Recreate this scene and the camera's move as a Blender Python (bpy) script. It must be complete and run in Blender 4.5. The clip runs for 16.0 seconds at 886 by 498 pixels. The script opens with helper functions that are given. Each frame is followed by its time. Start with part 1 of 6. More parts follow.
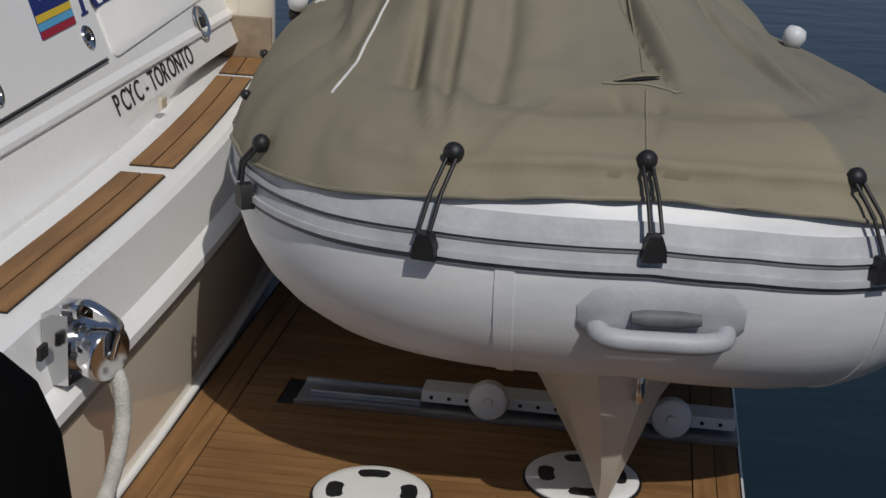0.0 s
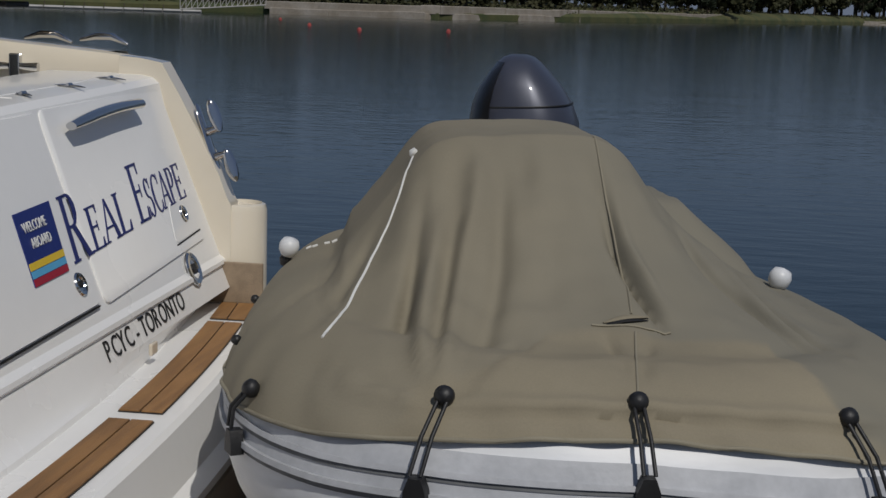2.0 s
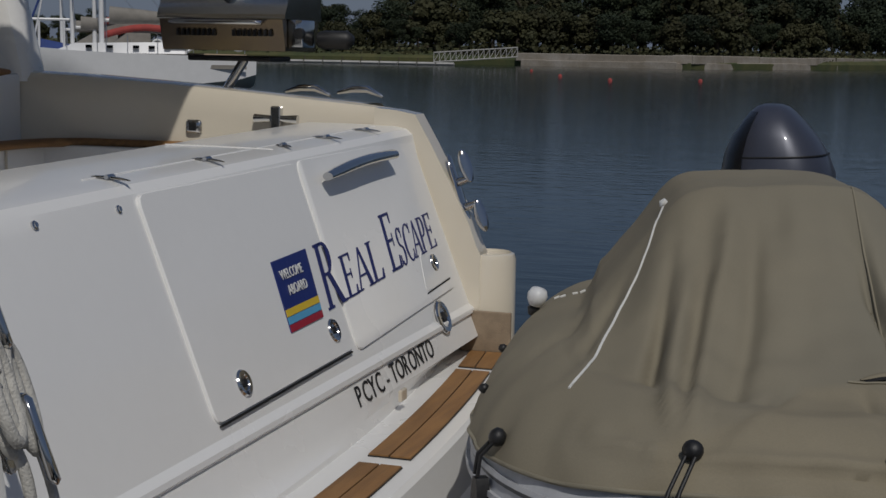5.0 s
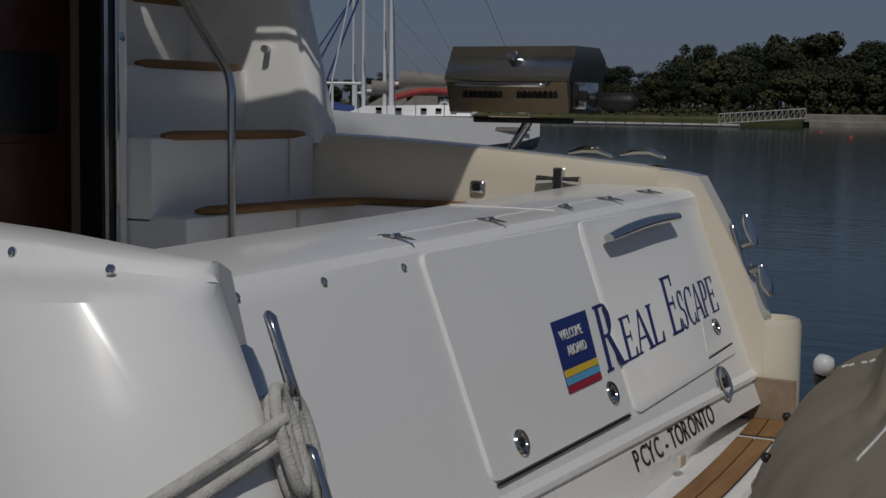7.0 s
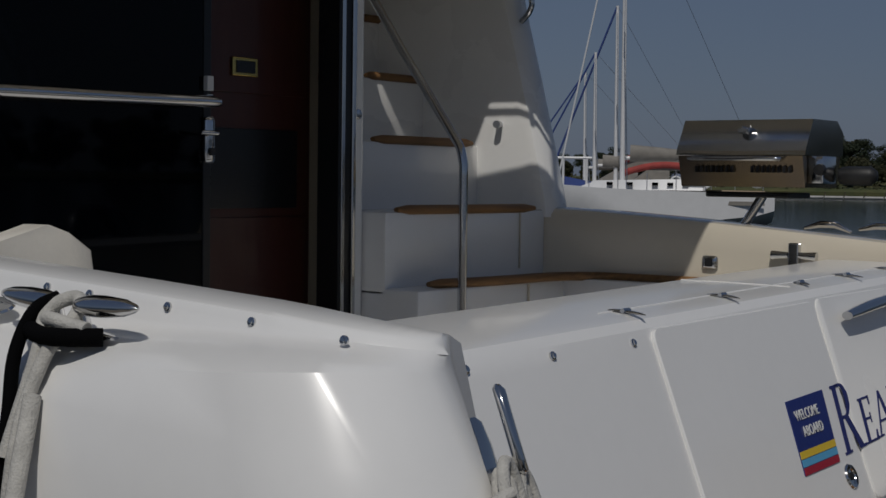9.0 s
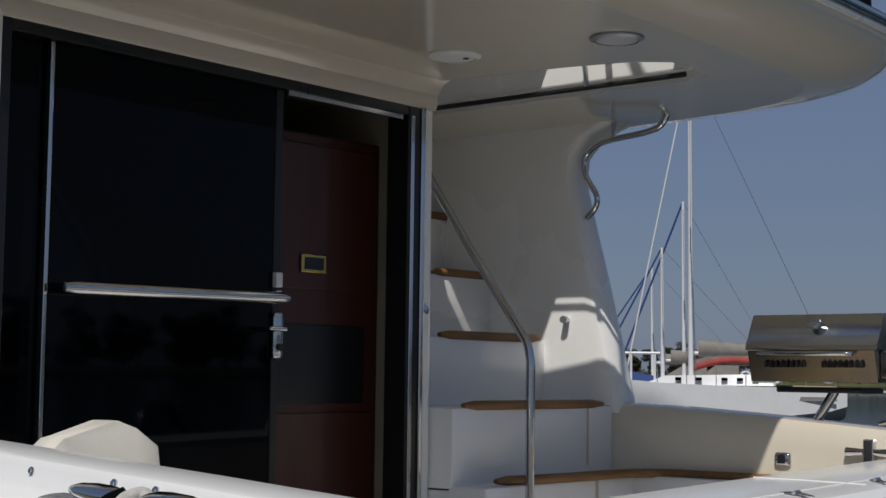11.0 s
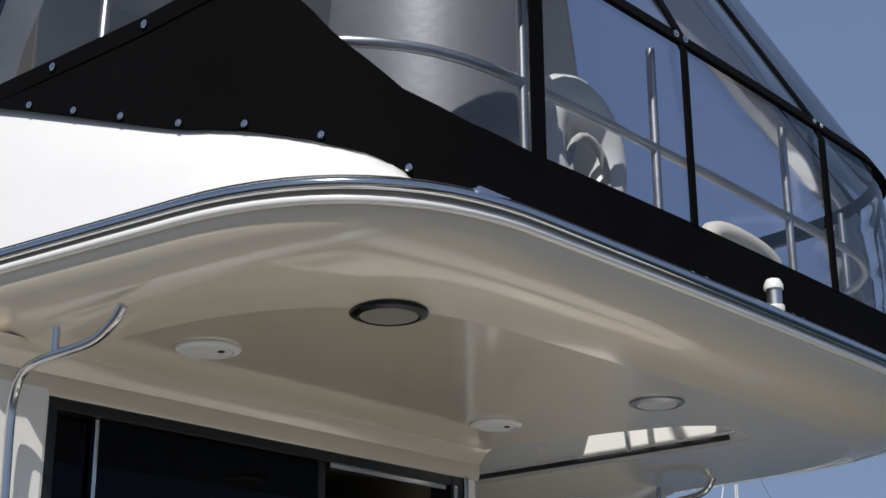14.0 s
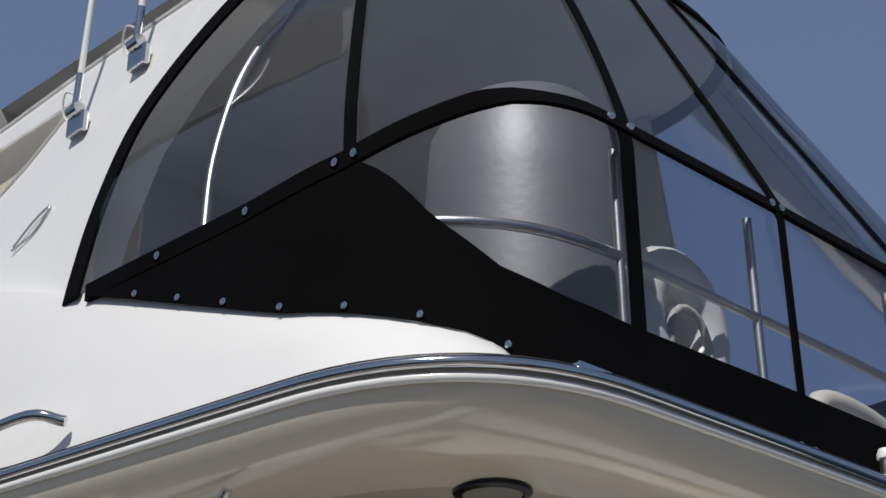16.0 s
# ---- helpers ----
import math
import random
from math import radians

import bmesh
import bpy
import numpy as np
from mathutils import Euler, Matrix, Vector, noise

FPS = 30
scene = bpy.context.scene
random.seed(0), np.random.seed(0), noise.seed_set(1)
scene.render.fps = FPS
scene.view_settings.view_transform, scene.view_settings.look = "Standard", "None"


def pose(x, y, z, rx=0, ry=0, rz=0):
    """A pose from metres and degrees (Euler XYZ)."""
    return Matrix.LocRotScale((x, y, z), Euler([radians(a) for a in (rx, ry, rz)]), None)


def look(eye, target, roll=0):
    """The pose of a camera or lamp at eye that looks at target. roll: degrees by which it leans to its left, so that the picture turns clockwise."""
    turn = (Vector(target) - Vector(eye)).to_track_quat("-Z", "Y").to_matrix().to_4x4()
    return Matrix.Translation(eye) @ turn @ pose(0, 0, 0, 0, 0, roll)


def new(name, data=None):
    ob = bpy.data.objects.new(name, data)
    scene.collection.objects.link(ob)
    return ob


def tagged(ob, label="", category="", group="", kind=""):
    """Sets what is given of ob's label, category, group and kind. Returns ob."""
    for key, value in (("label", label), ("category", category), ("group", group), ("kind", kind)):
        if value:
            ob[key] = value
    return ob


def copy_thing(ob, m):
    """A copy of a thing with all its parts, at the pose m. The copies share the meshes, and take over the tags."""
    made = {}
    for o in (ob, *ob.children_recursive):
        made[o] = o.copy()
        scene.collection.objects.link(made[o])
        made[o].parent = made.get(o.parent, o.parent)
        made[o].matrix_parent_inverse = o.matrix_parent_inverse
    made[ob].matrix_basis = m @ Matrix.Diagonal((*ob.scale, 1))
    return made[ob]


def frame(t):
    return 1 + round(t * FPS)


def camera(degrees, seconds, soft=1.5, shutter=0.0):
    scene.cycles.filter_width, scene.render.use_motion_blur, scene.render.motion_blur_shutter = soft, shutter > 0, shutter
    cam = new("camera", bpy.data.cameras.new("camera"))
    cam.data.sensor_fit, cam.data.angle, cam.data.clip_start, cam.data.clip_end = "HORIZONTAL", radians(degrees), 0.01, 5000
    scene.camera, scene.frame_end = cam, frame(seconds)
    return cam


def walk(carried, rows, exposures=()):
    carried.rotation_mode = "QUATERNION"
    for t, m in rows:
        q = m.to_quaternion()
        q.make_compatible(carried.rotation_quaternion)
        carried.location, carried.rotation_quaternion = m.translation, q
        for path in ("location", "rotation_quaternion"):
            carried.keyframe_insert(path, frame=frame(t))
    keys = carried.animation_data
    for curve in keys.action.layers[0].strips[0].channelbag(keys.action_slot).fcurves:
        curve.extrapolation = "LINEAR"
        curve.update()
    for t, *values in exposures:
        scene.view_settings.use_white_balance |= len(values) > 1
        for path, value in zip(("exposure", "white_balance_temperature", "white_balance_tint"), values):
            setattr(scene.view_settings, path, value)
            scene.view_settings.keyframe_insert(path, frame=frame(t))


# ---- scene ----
# The camera stands on the dock beside the port quarter and pans and tilts on its tripod.
cam = camera(33.26, 16.0)
EYE = (0.0, 0.0, 1.55)
TURNS = [
    (0.0, 71.271, -2.186, 8.317),
    (0.5, 73.753, -2.017, 7.899),
    (1.0, 76.314, -1.880, 7.866),
    (1.5, 78.832, -1.870, 7.853),
    (2.0, 80.666, -1.810, 7.837),
    (2.5, 81.663, -1.720, 8.095),
    (3.0, 81.891, -1.660, 8.901),
    (5.5, 82.759, -0.928, 20.130),
    (6.0, 83.402, -0.870, 22.822),
    (6.5, 84.010, -0.850, 25.532),
    (7.0, 84.546, -0.860, 28.249),
    (7.5, 85.006, -0.920, 30.954),
    (8.0, 85.446, -0.960, 33.621),
    (10.5, 92.370, -0.850, 39.560),
    (11.0, 94.790, -0.700, 39.700),
    (11.5, 97.197, -0.510, 39.860),
    (12.0, 99.607, -0.385, 40.035),
    (12.5, 101.994, -0.251, 40.236),
    (13.0, 104.347, -0.122, 40.468),
    (13.5, 106.682, 0.140, 40.895),
    (14.0, 108.979, 0.308, 41.525),
    (14.5, 111.068, 0.453, 42.343),
    (15.0, 112.887, 0.512, 43.337),
    (15.5, 114.489, 0.515, 44.471),
    (16.0, 115.833, 0.350, 45.680),
]
EXPOSURES = [(0.0, -0.22), (1.0, -0.30), (2.5, -0.35), (3.2, -0.42), (5.5, -0.74), (7.0, -0.94), (8.0, -0.95), (10.5, -0.3), (11.5, 0.3), (12.2, 0.6), (13.0, 0.75), (14.0, 0.6), (16.0, 0.3)]
walk(cam, [(t, pose(*EYE, rx, ry, rz)) for t, rx, ry, rz in TURNS], EXPOSURES)

# ---- world and light ----
world = bpy.data.worlds.new("world")
scene.world = world
world.use_nodes = True
wn = world.node_tree
sky = wn.nodes.new("ShaderNodeTexSky")
sky.sky_type, sky.sun_disc = "NISHITA", False
SUN_TO = Vector((0.40, -0.70, 0.95)).normalized()
sky.sun_elevation = math.asin(SUN_TO.z)
sky.sun_rotation = math.atan2(SUN_TO.x, SUN_TO.y)
sky.air_density, sky.dust_density, sky.ozone_density = 1.0, 0.75, 1.6
wn.nodes["Background"].inputs["Strength"].default_value = 0.082
haze = wn.nodes.new("ShaderNodeMix")
haze.data_type = "RGBA"
haze.inputs["Factor"].default_value = 0.82
haze.inputs["B"].default_value = (1.25, 1.72, 2.90, 1)
wn.links.new(sky.outputs["Color"], haze.inputs["A"])
wn.links.new(haze.outputs["Result"], wn.nodes["Background"].inputs["Color"])
sun = new("sun", bpy.data.lights.new("sun", "SUN"))
sun.data.energy, sun.data.angle, sun.data.color = 2.8, radians(0.6), (1.0, 0.965, 0.91)
sun.matrix_world = look(SUN_TO * 50, (0, 0, 0))

# ---- materials ----


def material(name, base, rough=0.5, metal=0.0, vary=0.06, scale=3.0, fine=60.0, bump=0.02, other=None, coat=0.0, specular=0.5, stretch=(1, 1, 1), spread=0.0):
    """A surface with variation at two scales and fine relief; other: the second colour of the large patches."""
    m = bpy.data.materials.new(name)
    m.use_nodes = True
    nt = m.node_tree
    b = nt.nodes["Principled BSDF"]
    co = nt.nodes.new("ShaderNodeTexCoord")
    mp = nt.nodes.new("ShaderNodeMapping")
    mp.inputs["Scale"].default_value = stretch
    nt.links.new(co.outputs["Object"], mp.inputs["Vector"])
    n1 = nt.nodes.new("ShaderNodeTexNoise")
    n1.inputs["Scale"].default_value, n1.inputs["Detail"].default_value = scale, 6
    n2 = nt.nodes.new("ShaderNodeTexNoise")
    n2.inputs["Scale"].default_value, n2.inputs["Detail"].default_value = fine, 4
    for n in (n1, n2):
        nt.links.new(mp.outputs["Vector"], n.inputs["Vector"])
    ramp = nt.nodes.new("ShaderNodeValToRGB")
    ramp.color_ramp.elements[0].position, ramp.color_ramp.elements[1].position = 0.35, 0.68
    second = other or tuple(c * (1 - 2.2 * vary) for c in base)
    ramp.color_ramp.elements[0].color, ramp.color_ramp.elements[1].color = (*second, 1), (*base, 1)
    nt.links.new(n1.outputs["Fac"], ramp.inputs["Fac"])
    mix = nt.nodes.new("ShaderNodeMix")
    mix.data_type, mix.blend_type = "RGBA", "MULTIPLY"
    mix.inputs["Factor"].default_value = 1.0
    r2 = nt.nodes.new("ShaderNodeMapRange")
    r2.inputs["To Min"].default_value, r2.inputs["To Max"].default_value = 1 - vary, 1 + vary
    nt.links.new(n2.outputs["Fac"], r2.inputs["Value"])
    nt.links.new(ramp.outputs["Color"], mix.inputs["A"])
    nt.links.new(r2.outputs["Result"], mix.inputs["B"])
    out = mix.outputs["Result"]
    if spread:
        oi = nt.nodes.new("ShaderNodeObjectInfo")
        r3 = nt.nodes.new("ShaderNodeMapRange")
        r3.inputs["To Min"].default_value, r3.inputs["To Max"].default_value = 1 - spread, 1 + spread
        nt.links.new(oi.outputs["Random"], r3.inputs["Value"])
        mix2 = nt.nodes.new("ShaderNodeMix")
        mix2.data_type, mix2.blend_type = "RGBA", "MULTIPLY"
        mix2.inputs["Factor"].default_value = 1.0
        nt.links.new(out, mix2.inputs["A"])
        nt.links.new(r3.outputs["Result"], mix2.inputs["B"])
        out = mix2.outputs["Result"]
    nt.links.new(out, b.inputs["Base Color"])
    r4 = nt.nodes.new("ShaderNodeMapRange")
    r4.inputs["To Min"].default_value, r4.inputs["To Max"].default_value = rough * 0.85, min(1, rough * 1.2)
    nt.links.new(n1.outputs["Fac"], r4.inputs["Value"])
    nt.links.new(r4.outputs["Result"], b.inputs["Roughness"])
    b.inputs["Metallic"].default_value = metal
    b.inputs["Coat Weight"].default_value = coat
    b.inputs["Coat Roughness"].default_value = 0.08
    b.inputs["Specular IOR Level"].default_value = specular
    if bump:
        bp = nt.nodes.new("ShaderNodeBump")
        bp.inputs["Strength"].default_value, bp.inputs["Distance"].default_value = min(1, bump * 10), 0.004
        nt.links.new(n2.outputs["Fac"], bp.inputs["Height"])
        nt.links.new(bp.outputs["Normal"], b.inputs["Normal"])
    return m


GEL = material("gelcoat_white", (0.86, 0.85, 0.825), 0.26, vary=0.015, scale=1.3, fine=25, bump=0.0, coat=0.35)
GEL_CREAM = material("gelcoat_cream", (0.75, 0.68, 0.555), 0.16, vary=0.015, scale=1.2, fine=20, bump=0.0, coat=0.9)
# cream gelcoat with shade put into the colour, for ceiling and header
GEL_CREAM_SHADED = material("gelcoat_cream_shaded", (0.67, 0.60, 0.485), 0.16, vary=0.02, scale=1.2, fine=20, bump=0.0, coat=0.9)
GEL_BAND = material("gelcoat_beige", (0.66, 0.58, 0.46), 0.25, vary=0.03, scale=2, fine=20, bump=0.0, coat=0.3)
TEAK = material("teak", (0.30, 0.155, 0.055), 0.62, vary=0.12, scale=4, fine=45, bump=0.03, other=(0.20, 0.10, 0.035), stretch=(1, 9, 9), spread=0.16)
TEAK_Y = material("teak_along", (0.30, 0.155, 0.055), 0.62, vary=0.12, scale=4, fine=45, bump=0.03, other=(0.20, 0.10, 0.035), stretch=(9, 1, 9), spread=0.12)
TEAK_GREY = material("teak_weathered", (0.33, 0.25, 0.17), 0.7, vary=0.1, scale=5, fine=40, bump=0.03, stretch=(6, 1, 6))
CAULK = material("caulk_black", (0.012, 0.011, 0.010), 0.6, vary=0.1)
CHROME = material("stainless_steel", (0.62, 0.62, 0.62), 0.12, 1.0, vary=0.03, scale=6, fine=80, bump=0.0)
ALU = material("aluminium", (0.55, 0.56, 0.58), 0.38, 1.0, vary=0.06, scale=8, fine=120, bump=0.01)
TUBE = material("inflatable_white", (0.74, 0.74, 0.735), 0.42, vary=0.06, scale=4, fine=30, bump=0.01, other=(0.58, 0.60, 0.63), stretch=(0.6, 0.6, 2.2))
STRAKE = material("strake_grey", (0.50, 0.51, 0.53), 0.55, vary=0.12, scale=9, fine=60, bump=0.02, other=(0.40, 0.41, 0.43))
# dark grey for shade painted under the strake ribs and behind the grip
STRAKE_SHADE = material("strake_shade", (0.16, 0.165, 0.17), 0.6, vary=0.15, scale=14)
HULLGREY = material("dinghy_hull", (0.62, 0.56, 0.47), 0.4, vary=0.06, scale=5, fine=40, bump=0.01)
THREAD = material("seam_thread", (0.29, 0.26, 0.19), 0.9, vary=0.1, fine=300)
PIPING = material("white_piping", (0.75, 0.75, 0.72), 0.6, vary=0.05)
HANDLE = material("handle_rubber", (0.44, 0.45, 0.48), 0.5, vary=0.08, scale=12, fine=90, bump=0.02)
SILVER = material("silver_cover", (0.27, 0.27, 0.27), 0.5, 0.4, vary=0.06, scale=3, fine=40, bump=0.02)
RUBBER = material("black_rubber", (0.016, 0.016, 0.017), 0.5, vary=0.2, scale=20, fine=120, bump=0.02)
BLACK = material("black_canvas", (0.004, 0.004, 0.0045), 0.95, vary=0.15, scale=3, fine=350, bump=0.04, specular=0.05)
BLACKPAINT = material("black_frame", (0.010, 0.010, 0.011), 0.28, vary=0.1)
GLASSDARK = material("tinted_glass", (0.001, 0.0015, 0.0025), 0.03, vary=0.1, bump=0.0, specular=0.12)
WOOD = material("mahogany", (0.042, 0.008, 0.0045), 0.42, vary=0.2, scale=3, fine=30, bump=0.01, other=(0.05, 0.012, 0.006), stretch=(8, 8, 1), coat=0.15)
CREAMIN = material("saloon_lining", (0.32, 0.28, 0.21), 0.6, vary=0.05)
# steel with the brown reflection of its surroundings painted into the colour
BROWN_REFLECTION = material("steel_brown_reflection", (0.36, 0.27, 0.15), 0.22, 1.0, vary=0.12, scale=5, fine=60, bump=0.0, other=(0.20, 0.16, 0.12))
GOLD = material("brass", (0.65, 0.48, 0.16), 0.25, 1.0, vary=0.05)
ROPE = material("white_rope", (0.60, 0.58, 0.53), 0.85, vary=0.12, scale=30, fine=220, bump=0.08)
NAVY = material("navy_vinyl", (0.010, 0.022, 0.16), 0.4, vary=0.04)
TEXTNAVY = material("navy_lettering", (0.016, 0.022, 0.14), 0.4, vary=0.04)
TEXTBLACK = material("black_lettering", (0.012, 0.012, 0.013), 0.45, vary=0.04)
YELLOW = material("yellow_vinyl", (0.72, 0.50, 0.03), 0.4, vary=0.04)
CYAN = material("blue_vinyl", (0.10, 0.38, 0.62), 0.4, vary=0.04)
RED = material("crimson_vinyl", (0.35, 0.012, 0.03), 0.4, vary=0.04)
WHITE = material("white_plastic", (0.78, 0.78, 0.76), 0.35, vary=0.03)
VINYLSEAT = material("seat_vinyl", (0.74, 0.70, 0.62), 0.5, vary=0.04, scale=4, fine=90, bump=0.02)
OUTBOARD = material("outboard_paint", (0.060, 0.066, 0.092), 0.40, metal=0.3, vary=0.08, scale=5, fine=150, bump=0.0, coat=0.25)
HEADLINER = material("grey_headliner", (0.44, 0.44, 0.445), 0.9, vary=0.08, scale=2, fine=120)
REDCANVAS = material("red_canvas", (0.42, 0.07, 0.06), 0.8, vary=0.1)
BLUECANVAS = material("blue_canvas", (0.03, 0.06, 0.22), 0.8, vary=0.1)
GREYCANVAS = material("grey_canvas", (0.27, 0.25, 0.22), 0.8, vary=0.1)
SAILHULL = material("sailboat_gelcoat", (0.74, 0.74, 0.74), 0.3, vary=0.02)
STONE = material("shore_stone", (0.30, 0.275, 0.24), 0.9, vary=0.18, scale=0.5, fine=4, bump=0.05, other=(0.22, 0.19, 0.15))
BANK = material("bank_scrub", (0.10, 0.095, 0.035), 0.95, vary=0.2, scale=0.25, fine=2, bump=0.05, other=(0.045, 0.06, 0.02))
BARK = material("bark", (0.09, 0.07, 0.05), 0.9, vary=0.2)
TIMBER = material("dock_timber", (0.22, 0.19, 0.155), 0.85, vary=0.15, scale=1.5, fine=12, other=(0.15, 0.135, 0.115), stretch=(8, 1, 1))
DOCK = material("dock_planks", (0.45, 0.44, 0.42), 0.8, vary=0.1, scale=1, fine=8)


def toned_canvas():
    """The cover's cloth: olive tan, mixed to a darker grey where the mask is high."""
    m = material("cover_canvas_toned", (0.285, 0.248, 0.176), 0.85, vary=0.10, scale=2.2, fine=260, bump=0.012, other=(0.235, 0.205, 0.146), specular=0.2)
    nt = m.node_tree
    b = nt.nodes["Principled BSDF"]
    src = b.inputs["Base Color"].links[0].from_socket
    at = nt.nodes.new("ShaderNodeAttribute")
    at.attribute_name = "grey_mask"
    no = nt.nodes.new("ShaderNodeTexNoise")
    no.inputs["Scale"].default_value, no.inputs["Detail"].default_value = 6.0, 5
    ma = nt.nodes.new("ShaderNodeMath")
    ma.operation = "MULTIPLY_ADD"
    ma.inputs[1].default_value, ma.inputs[2].default_value = 0.5, -0.25
    nt.links.new(no.outputs["Fac"], ma.inputs[0])
    ad = nt.nodes.new("ShaderNodeMath")
    ad.use_clamp = True
    nt.links.new(at.outputs["Fac"], ad.inputs[0])
    nt.links.new(ma.outputs["Value"], ad.inputs[1])
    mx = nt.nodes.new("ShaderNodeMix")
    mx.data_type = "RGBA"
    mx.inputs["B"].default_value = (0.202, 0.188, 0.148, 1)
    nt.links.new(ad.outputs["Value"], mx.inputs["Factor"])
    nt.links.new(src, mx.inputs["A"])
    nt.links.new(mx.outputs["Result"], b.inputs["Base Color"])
    return m


CANVAS = toned_canvas()


def leaf_material(name, a, b):
    m = material(name, a, 0.7, vary=0.15, scale=0.25, fine=2.5, bump=0.0, other=b, spread=0.25, specular=0.2)
    return m


LEAVES = [leaf_material("leaves_green", (0.034, 0.044, 0.023), (0.028, 0.037, 0.020)), leaf_material("leaves_dark", (0.029, 0.038, 0.021), (0.023, 0.032, 0.018)), leaf_material("leaves_autumn", (0.052, 0.049, 0.022), (0.038, 0.041, 0.020))]


def clear_vinyl(name, tint, clear):
    """Thin see-through sheet: mostly transparent, with a glossy surface."""
    m = bpy.data.materials.new(name)
    m.use_nodes = True
    nt = m.node_tree
    nt.nodes.remove(nt.nodes["Principled BSDF"])
    tr = nt.nodes.new("ShaderNodeBsdfTransparent")
    tr.inputs["Color"].default_value = (*tint, 1)
    gl = nt.nodes.new("ShaderNodeBsdfGlossy")
    gl.inputs["Roughness"].default_value = 0.06
    no = nt.nodes.new("ShaderNodeTexNoise")
    no.inputs["Scale"].default_value = 2.3
    bp = nt.nodes.new("ShaderNodeBump")
    bp.inputs["Strength"].default_value, bp.inputs["Distance"].default_value = 0.8, 0.05
    nt.links.new(no.outputs["Fac"], bp.inputs["Height"])
    nt.links.new(bp.outputs["Normal"], gl.inputs["Normal"])
    fr = nt.nodes.new("ShaderNodeFresnel")
    fr.inputs["IOR"].default_value = 1.5
    mr = nt.nodes.new("ShaderNodeMath")
    mr.operation = "MULTIPLY_ADD"
    mr.inputs[1].default_value, mr.inputs[2].default_value = 1.0, 1 - clear
    nt.links.new(fr.outputs["Fac"], mr.inputs[0])
    mx = nt.nodes.new("ShaderNodeMixShader")
    nt.links.new(mr.outputs["Value"], mx.inputs["Fac"])
    nt.links.new(tr.outputs["BSDF"], mx.inputs[1])
    nt.links.new(gl.outputs["BSDF"], mx.inputs[2])
    nt.links.new(mx.outputs["Shader"], nt.nodes["Material Output"].inputs["Surface"])
    return m


VINYL = clear_vinyl("clear_vinyl", (0.78, 0.805, 0.865), 0.985)


def water_material():
    m = bpy.data.materials.new("harbour_water")
    m.use_nodes = True
    nt = m.node_tree
    b = nt.nodes["Principled BSDF"]
    b.inputs["Base Color"].default_value = (0.004, 0.016, 0.020, 1)
    b.inputs["Roughness"].default_value = 0.10
    b.inputs["IOR"].default_value = 1.33
    b.inputs["Specular IOR Level"].default_value = 0.48
    co = nt.nodes.new("ShaderNodeTexCoord")
    mp = nt.nodes.new("ShaderNodeMapping")
    mp.inputs["Rotation"].default_value = (0, 0, 0.35)
    mp.inputs["Scale"].default_value = (0.6, 1.3, 1)
    nt.links.new(co.outputs["Object"], mp.inputs["Vector"])
    add = nt.nodes.new("ShaderNodeMath")
    n1, n2 = nt.nodes.new("ShaderNodeTexNoise"), nt.nodes.new("ShaderNodeTexNoise")
    n1.inputs["Scale"].default_value, n1.inputs["Detail"].default_value = 3.2, 3
    n2.inputs["Scale"].default_value, n2.inputs["Detail"].default_value = 0.35, 3
    for n in (n1, n2):
        nt.links.new(mp.outputs["Vector"], n.inputs["Vector"])
    nt.links.new(n1.outputs["Fac"], add.inputs[0])
    nt.links.new(n2.outputs["Fac"], add.inputs[1])
    bp = nt.nodes.new("ShaderNodeBump")
    bp.inputs["Strength"].default_value, bp.inputs["Distance"].default_value = 0.25, 0.035
    nt.links.new(add.outputs["Value"], bp.inputs["Height"])
    nt.links.new(bp.outputs["Normal"], b.inputs["Normal"])
    return m


WATER = water_material()

# ---- building helpers ----


def thing(name, at, label, category, group="", kind=""):
    ob = new(name)
    ob.location = at
    ob.empty_display_size = 0.1
    return tagged(ob, label, category, group, kind)


def part(name, bm, mat, parent=None, label="", smooth=None):
    """Links a bmesh, built in world coordinates, as one mesh object under parent."""
    bmesh.ops.recalc_face_normals(bm, faces=bm.faces)
    me = bpy.data.meshes.new(name)
    if smooth is not None:
        for f in bm.faces:
            f.smooth = True
        lim = radians(smooth)
        for e in bm.edges:
            if len(e.link_faces) == 2:
                e.smooth = e.calc_face_angle(0) < lim
    bm.to_mesh(me)
    bm.free()
    me.materials.append(mat)
    ob = new(name, me)
    if parent is not None:
        ob.parent = parent
        top = parent
        off = Vector(parent.location)
        while top.parent is not None:
            top = top.parent
            off = Vector(top.location)
        ob.matrix_parent_inverse = Matrix.Translation(-off) if parent.parent is None else Matrix.Identity(4)
    if label:
        ob["label"] = label
    return ob


def solo(name, bm, mat, label, category, group="", kind="", smooth=None):
    ob = part(name, bm, mat, None, "", smooth)
    return tagged(ob, label, category, group, kind)


def box(x0, x1, y0, y1, z0, z1, bevel=0.0, seg=2, bm=None):
    bm = bm or bmesh.new()
    m = Matrix.Translation(((x0 + x1) / 2, (y0 + y1) / 2, (z0 + z1) / 2)) @ Matrix.Diagonal((abs(x1 - x0), abs(y1 - y0), abs(z1 - z0), 1))
    r = bmesh.ops.create_cube(bm, size=1, matrix=m)
    if bevel:
        ed = list({e for v in r["verts"] for e in v.link_edges})
        bmesh.ops.bevel(bm, geom=ed, offset=bevel, segments=seg, affect="EDGES", profile=0.5)
    return bm


